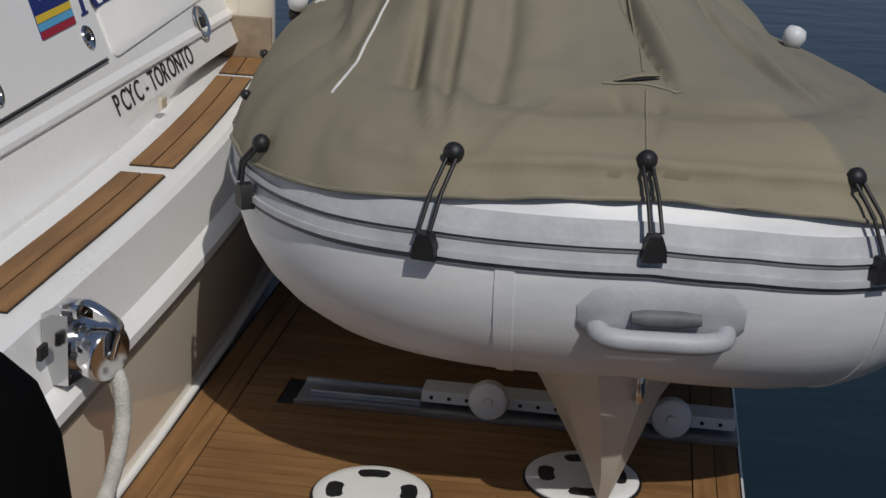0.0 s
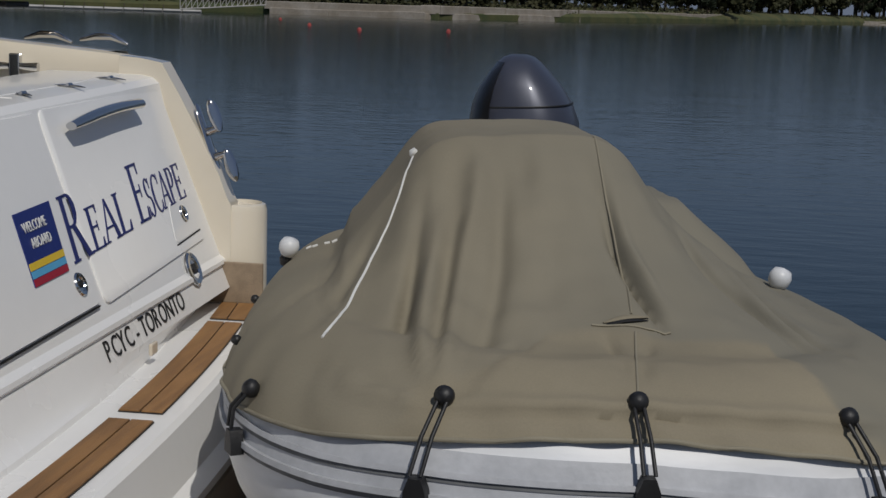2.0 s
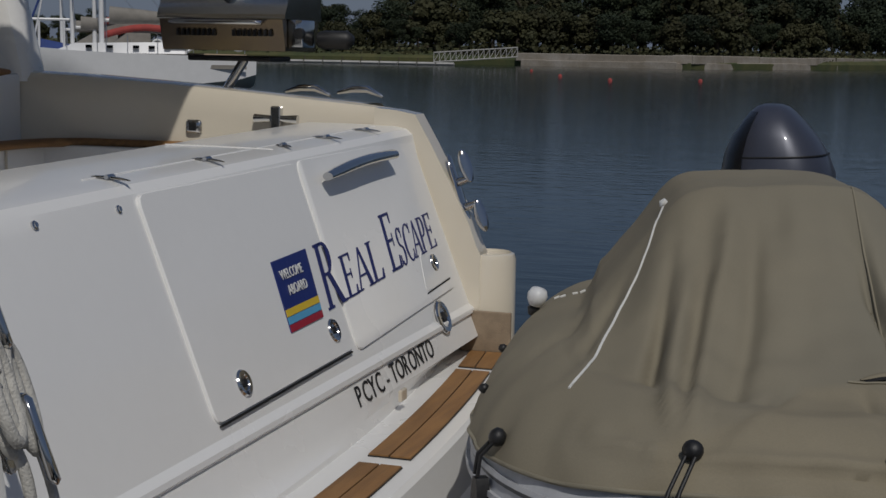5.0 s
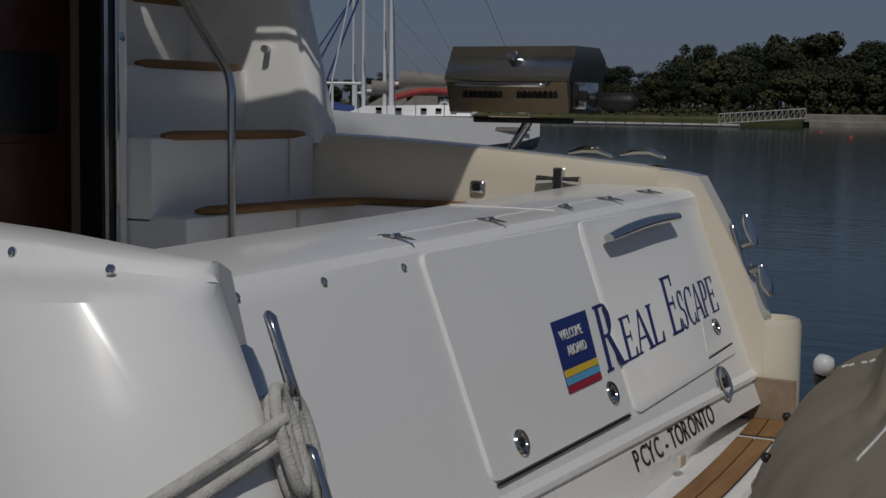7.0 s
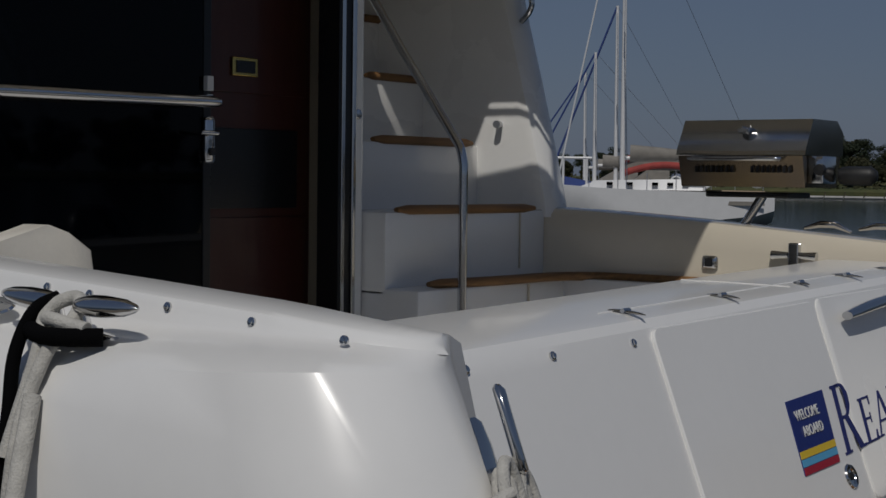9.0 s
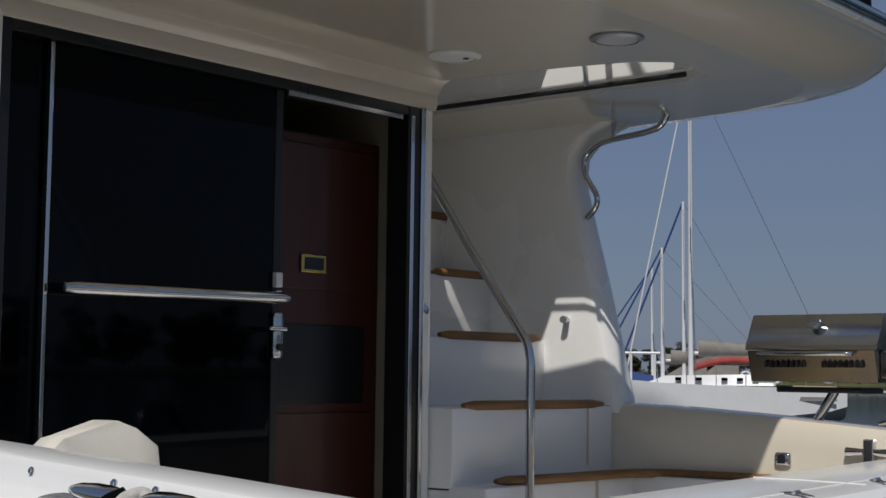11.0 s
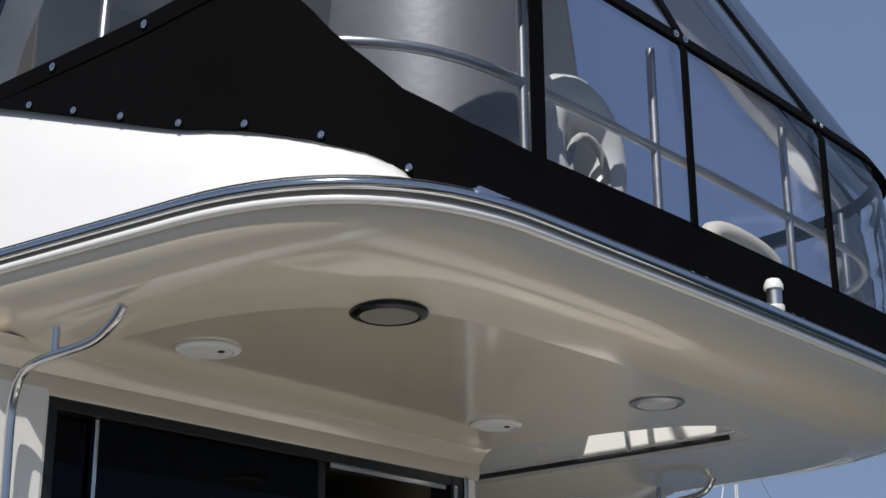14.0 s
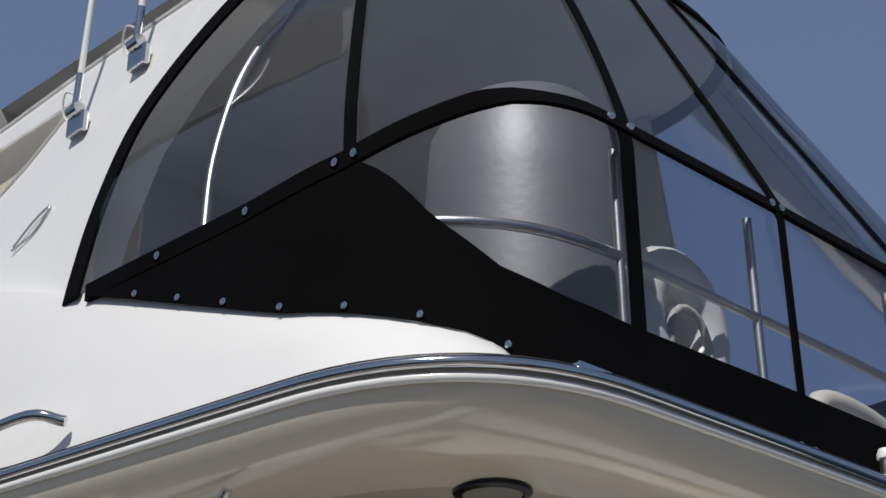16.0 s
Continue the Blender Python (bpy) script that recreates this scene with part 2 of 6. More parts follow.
def loft(sections, closed=True, caps=True, bm=None):
    """Skin over sections (lists of points, all of one length)."""
    bm = bm or bmesh.new()
    rings = [[bm.verts.new(p) for p in s] for s in sections]
    n = len(sections[0])
    for a, b in zip(rings, rings[1:]):
        for i in range(n if closed else n - 1):
            j = (i + 1) % n
            try:
                bm.faces.new((a[i], a[j], b[j], b[i]))
            except ValueError:
                pass
    if caps and closed:
        bm.faces.new(rings[0])
        bm.faces.new(list(reversed(rings[-1])))
    return bm


def smooth_path(pts, n=8):
    """Catmull-Rom through the points."""
    P = [Vector(p) for p in pts]
    Q = [P[0] * 2 - P[1], *P, P[-1] * 2 - P[-2]]
    out = []
    for i in range(1, len(Q) - 2):
        a, b, c, d = Q[i - 1:i + 3]
        for k in range(n):
            t = k / n
            out.append(0.5 * ((2 * b) + (c - a) * t + (2 * a - 5 * b + 4 * c - d) * t * t + (3 * b - a - 3 * c + d) * t ** 3))
    out.append(P[-1])
    return out


def sweep(path, r, n=10, flat=1.0, bm=None, caps=True):
    """A round bar along a path; r: radius or one for each point."""
    P = [Vector(p) for p in path]
    rs = r if isinstance(r, (list, tuple)) else [r] * len(P)
    t0 = (P[1] - P[0]).normalized()
    u = t0.orthogonal().normalized()
    if abs(t0.z) < 0.9:
        u = t0.cross(Vector((0, 0, 1))).normalized()
    secs = []
    for i, p in enumerate(P):
        t = (P[min(i + 1, len(P) - 1)] - P[max(i - 1, 0)]).normalized()
        u = (u - t * u.dot(t)).normalized()
        v = t.cross(u)
        secs.append([p + (u * math.cos(a) + v * math.sin(a) * flat) * rs[i] for a in [2 * math.pi * k / n for k in range(n)]])
    return loft(secs, True, caps, bm)


def lathe(profile, m=Matrix(), n=24, bm=None):
    """Turned round z: profile of (radius, height), then placed by m."""
    secs = [[m @ Vector((max(r, 1e-4) * math.cos(2 * math.pi * k / n), max(r, 1e-4) * math.sin(2 * math.pi * k / n), z)) for k in range(n)] for r, z in profile]
    return loft(secs, True, True, bm)


def aim(at, way, spin=0.0):
    """Pose at a point with its z along way."""
    return Matrix.Translation(at) @ Vector(way).to_track_quat("Z", "Y").to_matrix().to_4x4() @ Matrix.Rotation(spin, 4, "Z")


def prism(poly, axis, a, b, bevel=0.0, bm=None):
    """A polygon of (u, v) pushed from a to b along axis x, y or z."""
    def at(u, v, w):
        return {"x": (w, u, v), "y": (u, w, v), "z": (u, v, w)}[axis]
    bm = bm or bmesh.new()
    loft([[at(u, v, a) for u, v in poly], [at(u, v, b) for u, v in poly]], True, True, bm)
    if bevel:
        ed = [e for e in bm.edges if len(e.link_faces) == 2 and e.calc_face_angle(0) > 0.6]
        bmesh.ops.bevel(bm, geom=ed, offset=bevel, segments=2, affect="EDGES", profile=0.5)
    return bm


def lettering(name, text, size, m, mat, parent, depth=0.0015, shear=0.0, squeeze=1.0, label=""):
    cu = bpy.data.curves.new(name, "FONT")
    cu.body, cu.size, cu.extrude, cu.shear, cu.resolution_u = text, size, depth, shear, 3
    tmp = new("tmp_text", cu)
    dg = bpy.context.evaluated_depsgraph_get()
    me = bpy.data.meshes.new_from_object(tmp.evaluated_get(dg))
    bpy.data.objects.remove(tmp)
    me.transform(m @ Matrix.Diagonal((squeeze, 1, 1, 1)))
    me.materials.clear()
    me.materials.append(mat)
    ob = new(name, me)
    ob.parent = parent
    ob.matrix_parent_inverse = Matrix.Translation(-Vector(parent.location)) if parent.parent is None else Matrix.Identity(4)
    if label:
        ob["label"] = label
    return ob

# ---- the water and the far shore ----
bm = bmesh.new()
bmesh.ops.create_grid(bm, x_segments=8, y_segments=8, size=2500, matrix=Matrix.Translation((0, 0, -0.4)))
solo("water", bm, WATER, "dark blue harbour water with a light ripple", "water", kind="structure")

# never in view: added below the camera for bounce light and reflections
solo("dock", box(-12.0, 8.0, -1.3, 1.15, -0.30, -0.03, 0.02), TIMBER, "unseen timber dock beside the yacht, added for bounce light and reflections", "dock", kind="structure")

# ---- the yacht ----


def keyed(x, keys):
    """Straight-line value between (x, value) keys."""
    if x <= keys[0][0]:
        return keys[0][1]
    for (a, u), (b, v) in zip(keys, keys[1:]):
        if x <= b:
            return u + (v - u) * (x - a) / (b - a)
    return keys[-1][1]


yacht = thing("motor_yacht", (-3.0, 3.55, -0.4), "white flybridge motor yacht moored stern-on beside a dock", "yacht")


def wall_x(z):
    return -1.45 - 0.395 * (z - 0.70)


def plan_bow(y, z):
    """How far the step and the foot of the stern bend forward towards starboard."""
    return -0.036 * max(0.0, y - 2.9) ** 2 * keyed(z, [(0.0, 0.55), (0.3, 0.8), (0.5, 1.0), (0.512, 1.0), (0.556, 0.0)])


def stern_strip(name, prof, y0, y1, mat, label="", n=22, smooth=28):
    """A moulding of the stern: (x, z) profile carried from y0 to y1."""
    secs = []
    for i in range(n + 1):
        y = y0 + (y1 - y0) * i / n
        secs.append([(x + plan_bow(y, z), y, z + (0.02 * (y - 2.95) if z > 1.19 else 0)) for x, z in prof])
    return part(name, loft(secs, True, True), mat, yacht, label, smooth)


# lower stern wall, step moulding and transom
stern_strip("lower_stern", [(-1.055, -0.01), (-1.048, 0.10), (-1.052, 0.27), (-1.180, 0.272), (-1.180, -0.4), (-1.080, -0.4)], 1.75, 5.3, GEL_CREAM)
stern_strip("stern_groove", [(-1.092, 0.268), (-1.088, 0.305), (-1.180, 0.305), (-1.180, 0.268)], 1.75, 5.3, RUBBER, "black rubber gap strip")
stern_strip("stern_step", [(-1.038, 0.303), (-1.030, 0.315), (-1.032, 0.335), (-1.046, 0.345), (-1.070, 0.36), (-1.092, 0.44), (-1.101, 0.488), (-1.115, 0.499), (-1.160, 0.5), (-1.310, 0.5), (-1.330, 0.5), (-1.600, 0.48), (-1.600, 0.303)], 1.75, 5.02, GEL, smooth=35)
tr = stern_strip("transom", [(-1.345, 0.49), (-1.352, 0.512), (-1.372, 0.528), (wall_x(0.56), 0.56), (wall_x(0.632), 0.632), (wall_x(0.642) + 0.012, 0.642), (wall_x(0.655) + 0.014, 0.655), (wall_x(0.668), 0.67),
                              (wall_x(0.9), 0.9), (wall_x(1.17), 1.17), (wall_x(1.215) - 0.003, 1.215), (-1.680, 1.234), (-1.72, 1.242), (-1.90, 1.244), (-2.06, 1.244), (-2.09, 1.238), (-2.10, 1.215), (-2.10, 0.7), (-2.0, 0.49)], 1.95, 4.97, GEL, smooth=22)

# teak treads on the step, each of planks with a dark seam
NRM = Vector((1, 0, 0.395)).normalized()
UPW = Vector((-0.395, 0, 1)).normalized()
for a, b in ((1.95, 2.42), (2.48, 3.45), (3.525, 4.61), (4.66, 4.92)):
    caulk_secs, planks = [], []
    for y in np.linspace(a, b, 9):
        o = plan_bow(y, 0.5)
        caulk_secs.append([(-1.157 + o, y, 0.499), (-1.276 + o, y, 0.499), (-1.276 + o, y, 0.5035), (-1.157 + o, y, 0.5035)])
    bed = part("step_tread", loft(caulk_secs), CAULK, yacht, "dark seam bed under teak strips")
    for x0, x1 in ((-1.159, -1.2145), (-1.2195, -1.274)):
        secs = []
        for y in np.linspace(a + 0.003, b - 0.003, 9):
            o = plan_bow(y, 0.5)
            secs.append([(x0 + o, y, 0.5), (x1 + o, y, 0.5), (x1 + o, y, 0.5075), (x0 + o, y, 0.5075)])
        part("teak_plank", loft(secs), TEAK_Y, bed)

# mouldings and seams of the hatches in the transom


def on_wall(y, z, out=0.0):
    return Vector((wall_x(z) + plan_bow(y, z), y, z)) + NRM * out


def wall_panel(name, pts, out=0.006, mat=None, label="", thick=0.02, round_=0.03, parent=None):
    """A flat panel with rounded corners laid on the transom: (y, z) corners."""
    P = [Vector((y, z, 0)) for y, z in pts]
    ring = []
    for i, p in enumerate(P):
        a, b = (P[i - 1] - p).normalized(), (P[(i + 1) % len(P)] - p).normalized()
        for k in range(5):
            t = k / 4
            q0, q1 = p + a * round_, p + b * round_
            ring.append(q0 * (1 - t) ** 2 + p * 2 * t * (1 - t) + q1 * t * t)
    back = [on_wall(q.x, q.y, out - thick) for q in ring]
    front = [on_wall(q.x, q.y, out - 0.003) for q in ring]
    c = sum(ring, Vector()) / len(ring)
    top = [on_wall(c.x + (q.x - c.x) * 0.994, c.y + (q.y - c.y) * 0.994, out) for q in ring]
    return part(name, loft([back, front, top]), mat or GEL, parent or yacht, label, 40)


hatch = wall_panel("transom_locker_door", [(2.962, 0.700), (3.838, 0.712), (3.875, 1.222), (2.966, 1.212)], 0.008)
for pts in ([(2.975, 0.692), (3.82, 0.704), (3.82, 0.709), (2.975, 0.697)],):
    wall_panel("door_shadow_gap", pts, 0.0092, CAULK, "dark gap under the locker door", 0.006, 0.003)
gate = wall_panel("transom_gate", [(3.868, 0.70), (4.84, 0.74), (4.915, 0.86), (4.930, 1.238), (3.896, 1.228)], 0.008)
small = wall_panel("lower_locker_door", [(4.55, 0.762), (4.83, 0.776), (4.90, 0.90), (4.612, 0.885)], 0.0095)
wall_panel("door_shadow_gap", [(4.555, 0.755), (4.82, 0.769), (4.82, 0.774), (4.555, 0.760)], 0.0092, CAULK, "", 0.006, 0.003)


def wall_disc(name, y, z, r, parent, label=""):
    m = aim(on_wall(y, z, 0.006), NRM)
    ob = part(name, lathe([(r, 0), (r, 0.004), (r * 0.9, 0.009), (r * 0.62, 0.008), (r * 0.55, 0.004), (0.001, 0.004)], m), CHROME, parent, label, 30)
    part("keyhole", lathe([(r * 0.3, 0.003), (r * 0.3, 0.0085), (0.001, 0.0085)], m, 12), RUBBER, ob)
    return ob


wall_disc("round_lock", 3.144, 0.757, 0.034, hatch, "round stainless flush lock")
wall_disc("round_lock", 3.742, 0.778, 0.034, hatch, "round stainless flush lock")
wall_disc("round_lock", 4.713, 0.838, 0.030, small, "round stainless flush lock")
wall_disc("speaker_ring", 4.620, 0.672, 0.058, yacht, "oval stainless ring on the stern")
part("drain_plate", box(-1.372, -1.360, 4.0, 4.05, 0.53, 0.565, 0.004), GEL_BAND, yacht)


def wall_text(name, text, size, y, z, mat, squeeze=1.0, slope=0.0, parent=None, out=0.010):
    m = Matrix((Vector((0, math.cos(slope), math.sin(slope))), UPW, NRM)).transposed().to_4x4()
    m.translation = on_wall(y, z, out)
    return lettering(name, text, size, m, mat, parent or yacht, 0.001, 0, squeeze)


def arc(cx, cy, rx, ry, a0, a1, thick, thin, n=14):
    """Quads of a curved stroke, thick where it runs upright and thin at top and foot."""
    out = []
    pts = []
    for k in range(n + 1):
        a = radians(a0 + (a1 - a0) * k / n)
        w = thin + (thick - thin) * abs(math.cos(a)) ** 1.5
        c, s_ = math.cos(a), math.sin(a)
        pts.append(((cx + (rx) * c, cy + (ry) * s_), (cx + (rx - w) * c, cy + (ry - w * 0.9) * s_)))
    for (p, q), (r, t) in zip(pts, pts[1:]):
        out.append([p, r, t, q])
    return out


def bar_(x0, x1, y0, y1):
    return [(x0, y0), (x1, y0), (x1, y1), (x0, y1)]


def glyph(ch):
    """Strokes of a Roman capital, one unit high: polygons and width."""
    st, th, sf = 0.135, 0.045, 0.04
    def stem(x):
        return [bar_(x, x + st, 0, 1), bar_(x - 0.07, x + st + 0.07, 0, sf), bar_(x - 0.07, x + st + 0.07, 1 - sf, 1)]
    if ch == "R":
        return stem(0.08) + arc(0.34, 0.745, 0.27, 0.255, -90, 90, st, th) + [bar_(0.2, 0.36, 1 - th, 1), bar_(0.2, 0.36, 0.49, 0.49 + th), [(0.30, 0.50), (0.45, 0.50), (0.80, 0.0), (0.63, 0.0)], bar_(0.62, 0.90, 0, sf)], 0.86
    if ch == "P":
        return stem(0.08) + arc(0.33, 0.72, 0.27, 0.28, -90, 90, st, th) + [bar_(0.2, 0.35, 1 - th, 1), bar_(0.2, 0.35, 0.44, 0.44 + th)], 0.66
    if ch == "E":
        return stem(0.08) + [bar_(0.2, 0.60, 1 - th, 1), bar_(0.2, 0.64, 0, th), bar_(0.2, 0.50, 0.5, 0.5 + th), [(0.56, 0.80), (0.60, 0.80), (0.60, 1), (0.52, 1)], [(0.54, 0), (0.66, 0), (0.66, 0.22), (0.62, 0.22)], bar_(0.47, 0.50, 0.40, 0.63)], 0.72
    if ch == "L":
        return stem(0.08) + [bar_(0.2, 0.62, 0, th), [(0.50, 0), (0.64, 0), (0.66, 0.25), (0.62, 0.25)]], 0.68
    if ch == "A":
        return [[(0.06, 0), (0.115, 0), (0.415, 0.98), (0.37, 0.98)], [(0.36, 1.0), (0.43, 1.0), (0.78, 0), (0.62, 0)], bar_(0.20, 0.62, 0.31, 0.31 + th), bar_(-0.02, 0.22, 0, sf), bar_(0.54, 0.86, 0, sf)], 0.84
    if ch == "C":
        return arc(0.44, 0.5, 0.40, 0.52, 52, 308, st, th, 22) + [[(0.66, 0.72), (0.70, 0.72), (0.71, 1.0), (0.67, 0.93)], [(0.66, 0.28), (0.70, 0.28), (0.71, 0.04), (0.66, 0.10)]], 0.76
    if ch == "S":
        return arc(0.30, 0.755, 0.235, 0.265, 40, 265, st * 0.9, th, 16) + arc(0.30, 0.255, 0.255, 0.275, -140, 90, st * 0.9, th, 16) + [[(0.10, 0.66), (0.22, 0.56), (0.50, 0.36), (0.36, 0.50)], [(0.47, 0.72), (0.51, 0.72), (0.52, 1.0), (0.48, 0.94)], [(0.05, 0.28), (0.09, 0.28), (0.10, 0.06), (0.05, 0.0)]], 0.62
    return [], 0.3


SLOPE = 0.052
SLANT = 0.20
# the name: letter, place along the wall, width, height
NAME = [("R", 3.755, 0.150, 0.186), ("E", 3.917, 0.098, 0.124), ("A", 4.012, 0.138, 0.124), ("L", 4.146, 0.104, 0.124), ("E", 4.318, 0.112, 0.182),
        ("S", 4.424, 0.064, 0.120), ("C", 4.488, 0.082, 0.120), ("A", 4.566, 0.094, 0.120), ("P", 4.654, 0.070, 0.120), ("E", 4.726, 0.084, 0.120)]
for ch_, y_, wide_, high_ in NAME:
    polys, w_ = glyph(ch_)
    z_ = 0.829 + SLOPE * (y_ - 3.755)
    bmg = bmesh.new()
    for n_, poly in enumerate(polys):
        a_ = [on_wall(y_ + u * wide_ / w_ + v * high_ * SLANT, z_ + u * wide_ * SLOPE + v * high_ * UPW.z, 0.0105 + 0.0002 * (n_ % 3)) for u, v in poly]
        loft([[q_ - NRM * 0.002 for q_ in a_], a_], True, True, bmg)
    part("name_letter", bmg, TEXTNAVY, yacht, "navy serif letter of the boat's name")
HAIL = (("P", 0.056), ("C", 0.056), ("Y", 0.056), ("C", 0.066), (" ", 0.018), ("-", 0.032), (" ", 0.018), ("T", 0.050), ("O", 0.066), ("R", 0.058), ("O", 0.066), ("N", 0.064), ("T", 0.050), ("O", 0.066))
hy = 3.75
for ch_, w_ in HAIL:
    if ch_ != " ":
        wall_text("port_letter", ch_, 0.086, hy, 0.567 + 0.02 * (hy - 3.75), TEXTBLACK, 0.90, 0.02, out=0.0022)
    hy += w_ * 0.97
# the welcome sign
sign = wall_panel("welcome_sign", [(3.480, 0.815), (3.705, 0.820), (3.743, 1.000), (3.505, 0.993)], 0.0105, NAVY, "navy blue vinyl sign with coloured stripes", 0.004, 0.002)
for z, mat in ((0.854, YELLOW), (0.835, CYAN), (0.816, RED)):
    wall_panel("stripe", [(3.481 + (z - 0.815) * 0.14, z), (3.7045 + (z - 0.82) * 0.21, z + 0.005), (3.7085 + (z - 0.82) * 0.21, z + 0.0225), (3.484 + (z - 0.815) * 0.14, z + 0.0175)], 0.0118, mat, "", 0.003, 0.001, sign)
wall_text("sign_lettering", "WELCOME", 0.038, 3.528, 0.942, WHITE, 0.78, 0.03, sign, 0.0125)
wall_text("sign_lettering", "ABOARD", 0.038, 3.545, 0.902, WHITE, 0.80, 0.03, sign, 0.0125)

# hatch handle
hp0, hp1 = on_wall(4.00, 1.166, 0.040), on_wall(4.60, 1.193, 0.040)
hbm = sweep([hp0.lerp(hp1, t) + Vector((0, 0, 0.010 * math.sin(math.pi * t))) for t in np.linspace(0, 1, 13)], [0.016, 0.019, 0.021, 0.022, 0.023, 0.023, 0.023, 0.023, 0.023, 0.023, 0.023, 0.023, 0.022], 14, 0.75)
handle = part("gate_handle", hbm, CHROME, gate, "polished stainless grab handle", 40)
for t in (0.20, 0.80):
    c = hp0.lerp(hp1, t)
    part("handle_foot", sweep([c - NRM * 0.046, c], 0.010, 10), CHROME, gate, "", 40)
# folding hinges on top of the transom
for y, ln in ((2.995, 0.066), (3.49, 0.060), (3.98, 0.036), (4.32, 0.060), (4.67, 0.060)):
    z = 1.243 + 0.02 * (y - 2.95)
    hb = sweep([(-1.728 + t * ln, y - 0.030 * t, z + 0.004 - 0.002 * t * t) for t in np.linspace(-1, 1, 9)], [0.003, 0.007, 0.009, 0.010, 0.010, 0.010, 0.009, 0.007, 0.003], 8, 0.4)
    hg = part("hatch_hinge", hb, CHROME, yacht, "stainless strap hinge", 50)
    part("hinge_knuckle", sweep([(-1.730, y - 0.016, z + 0.006), (-1.730, y + 0.016, z + 0.006)], 0.006, 8), CHROME, hg, "", 50)
# seam across the top of the lockers
for a, b in ((2.95, 3.86), (3.9, 4.88)):
    part("lid_seam", sweep([(-1.775, a, 1.2435 + 0.02 * (a - 2.95)), (-1.775, b, 1.2435 + 0.02 * (b - 2.95))], 0.0022, 6), GEL, yacht)
part("lid_seam", sweep([(-1.72, 3.885, 1.261), (-1.88, 3.885, 1.2632), (-2.06, 3.885, 1.2632)], 0.0022, 6), GEL, yacht)


def stud(at, way, parent, r=0.010, label=""):
    return part("snap_stud", lathe([(r, -0.002), (r, 0.002), (r * 0.6, 0.0035), (r * 0.6, 0.006), (0.001, 0.007)], aim(at, way), 10), CHROME, parent, label, 40)


for y in (2.25, 2.552, 2.882):
    stud(on_wall(y, 1.19, 0), NRM, yacht)

# starboard wing, round corner post and upright teak kick panel
wing_prof = [(-1.72, 1.338), (-1.648, 1.325), (-1.585, 1.218), (-1.510, 1.08), (-1.442, 0.946), (-1.415, 0.872), (-1.40, 0.845), (-1.40, 0.50), (-1.6, 0.46), (-1.80, 0.46), (-1.80, 1.344)]
wing = prism(wing_prof, "y", 4.945, 5.04, 0.018)
part("starboard_wing", wing, GEL_CREAM, yacht, "cream moulded stern wing", 40)
part("corner_post", lathe([(0.098, 0.3), (0.102, 0.5), (0.100, 0.82), (0.094, 0.838), (0.084, 0.842), (0.08, 0.83), (0.001, 0.828)], pose(-1.400, 5.05, 0), 28), GEL_CREAM, yacht, "round moulded corner post", 40)
part("kick_panel", box(-1.465, -1.278, 4.922, 4.936, 0.505, 0.648, 0.003), TEAK_GREY, yacht, "weathered teak kick panel")


def horn_cleat(at, out, along, parent=None, size=0.17, name="mooring_cleat", label="polished stainless horn cleat"):
    """A two-horned cleat standing on a surface: out points away from it, along is the way of the horns."""
    at, out, along = Vector(at), Vector(out).normalized(), Vector(along).normalized()
    base = part(name, sweep([at + along * t * size * 0.62 for t in np.linspace(-1, 1, 9)], [0.010, 0.021, 0.026, 0.028, 0.028, 0.028, 0.026, 0.021, 0.010], 14, 0.35), CHROME, parent or yacht, label, 50)
    for s in (-1, 1):
        part("cleat_stem", sweep([at + along * s * 0.035, at + along * s * 0.035 + out * 0.045], [0.017, 0.013], 12), CHROME, base, "", 50)
        p = [at + along * s * d + out * (0.052 + 0.008 * d / size) for d in (0.025, 0.04, 0.07, size * 0.55, size * 0.8, size * 0.94, size)]
        part("cleat_horn", sweep(p, [0.010, 0.022, 0.028, 0.028, 0.022, 0.012, 0.003], 16, 0.72), CHROME, base, "", 50)
    return base


OUTW = Vector((0.93, 0, 0.37)).normalized()
ALW = Vector((-0.34, 0.05, 0.93)).normalized()


def spread_cleat(at, out, along, face, lie=0.3, reach=0.05, big=1.0):
    """Twin oval blades of a spread-horn cleat on the sloping wing; face: the way that the blades look."""
    at, out, along, face = Vector(at), Vector(out), Vector(along), Vector(face).normalized()
    side = along.cross(out).normalized()
    base = part("spread_cleat", loft([[at + along * t + side * math.cos(a) * r + out * math.sin(a) * r * lie for a in np.linspace(0, 2 * math.pi, 15)[:-1]] for t, r in ((-0.15, 0.008), (-0.14, 0.022), (-0.10, 0.030), (0, 0.032), (0.10, 0.030), (0.14, 0.022), (0.15, 0.008))]), CHROME, yacht, "stainless twin-horn stern cleat", 50)
    for s in (-1, 1):
        c = at + along * s * 0.046
        part("cleat_stem", sweep([c, c + out * (reach - 0.005)], [0.017, 0.012], 12), CHROME, base, "", 50)
        e = at + along * s * 0.088 * big + out * reach
        wide = along.cross(face).normalized()
        part("cleat_horn", loft([[e + along * t * s * big + wide * math.cos(a) * r + face * math.sin(a) * min(r, 0.011) for a in np.linspace(0, 2 * math.pi, 17)[:-1]] for t, r in ((-0.058, 0.004), (-0.052, 0.012), (-0.038, 0.018), (-0.01, 0.023), (0.02, 0.023), (0.04, 0.019), (0.055, 0.011), (0.062, 0.004))]), CHROME, base, "", 50)
    return base


spread_cleat((-1.490, 4.992, 1.045), OUTW, ALW, (-0.5, 0.85, 0))

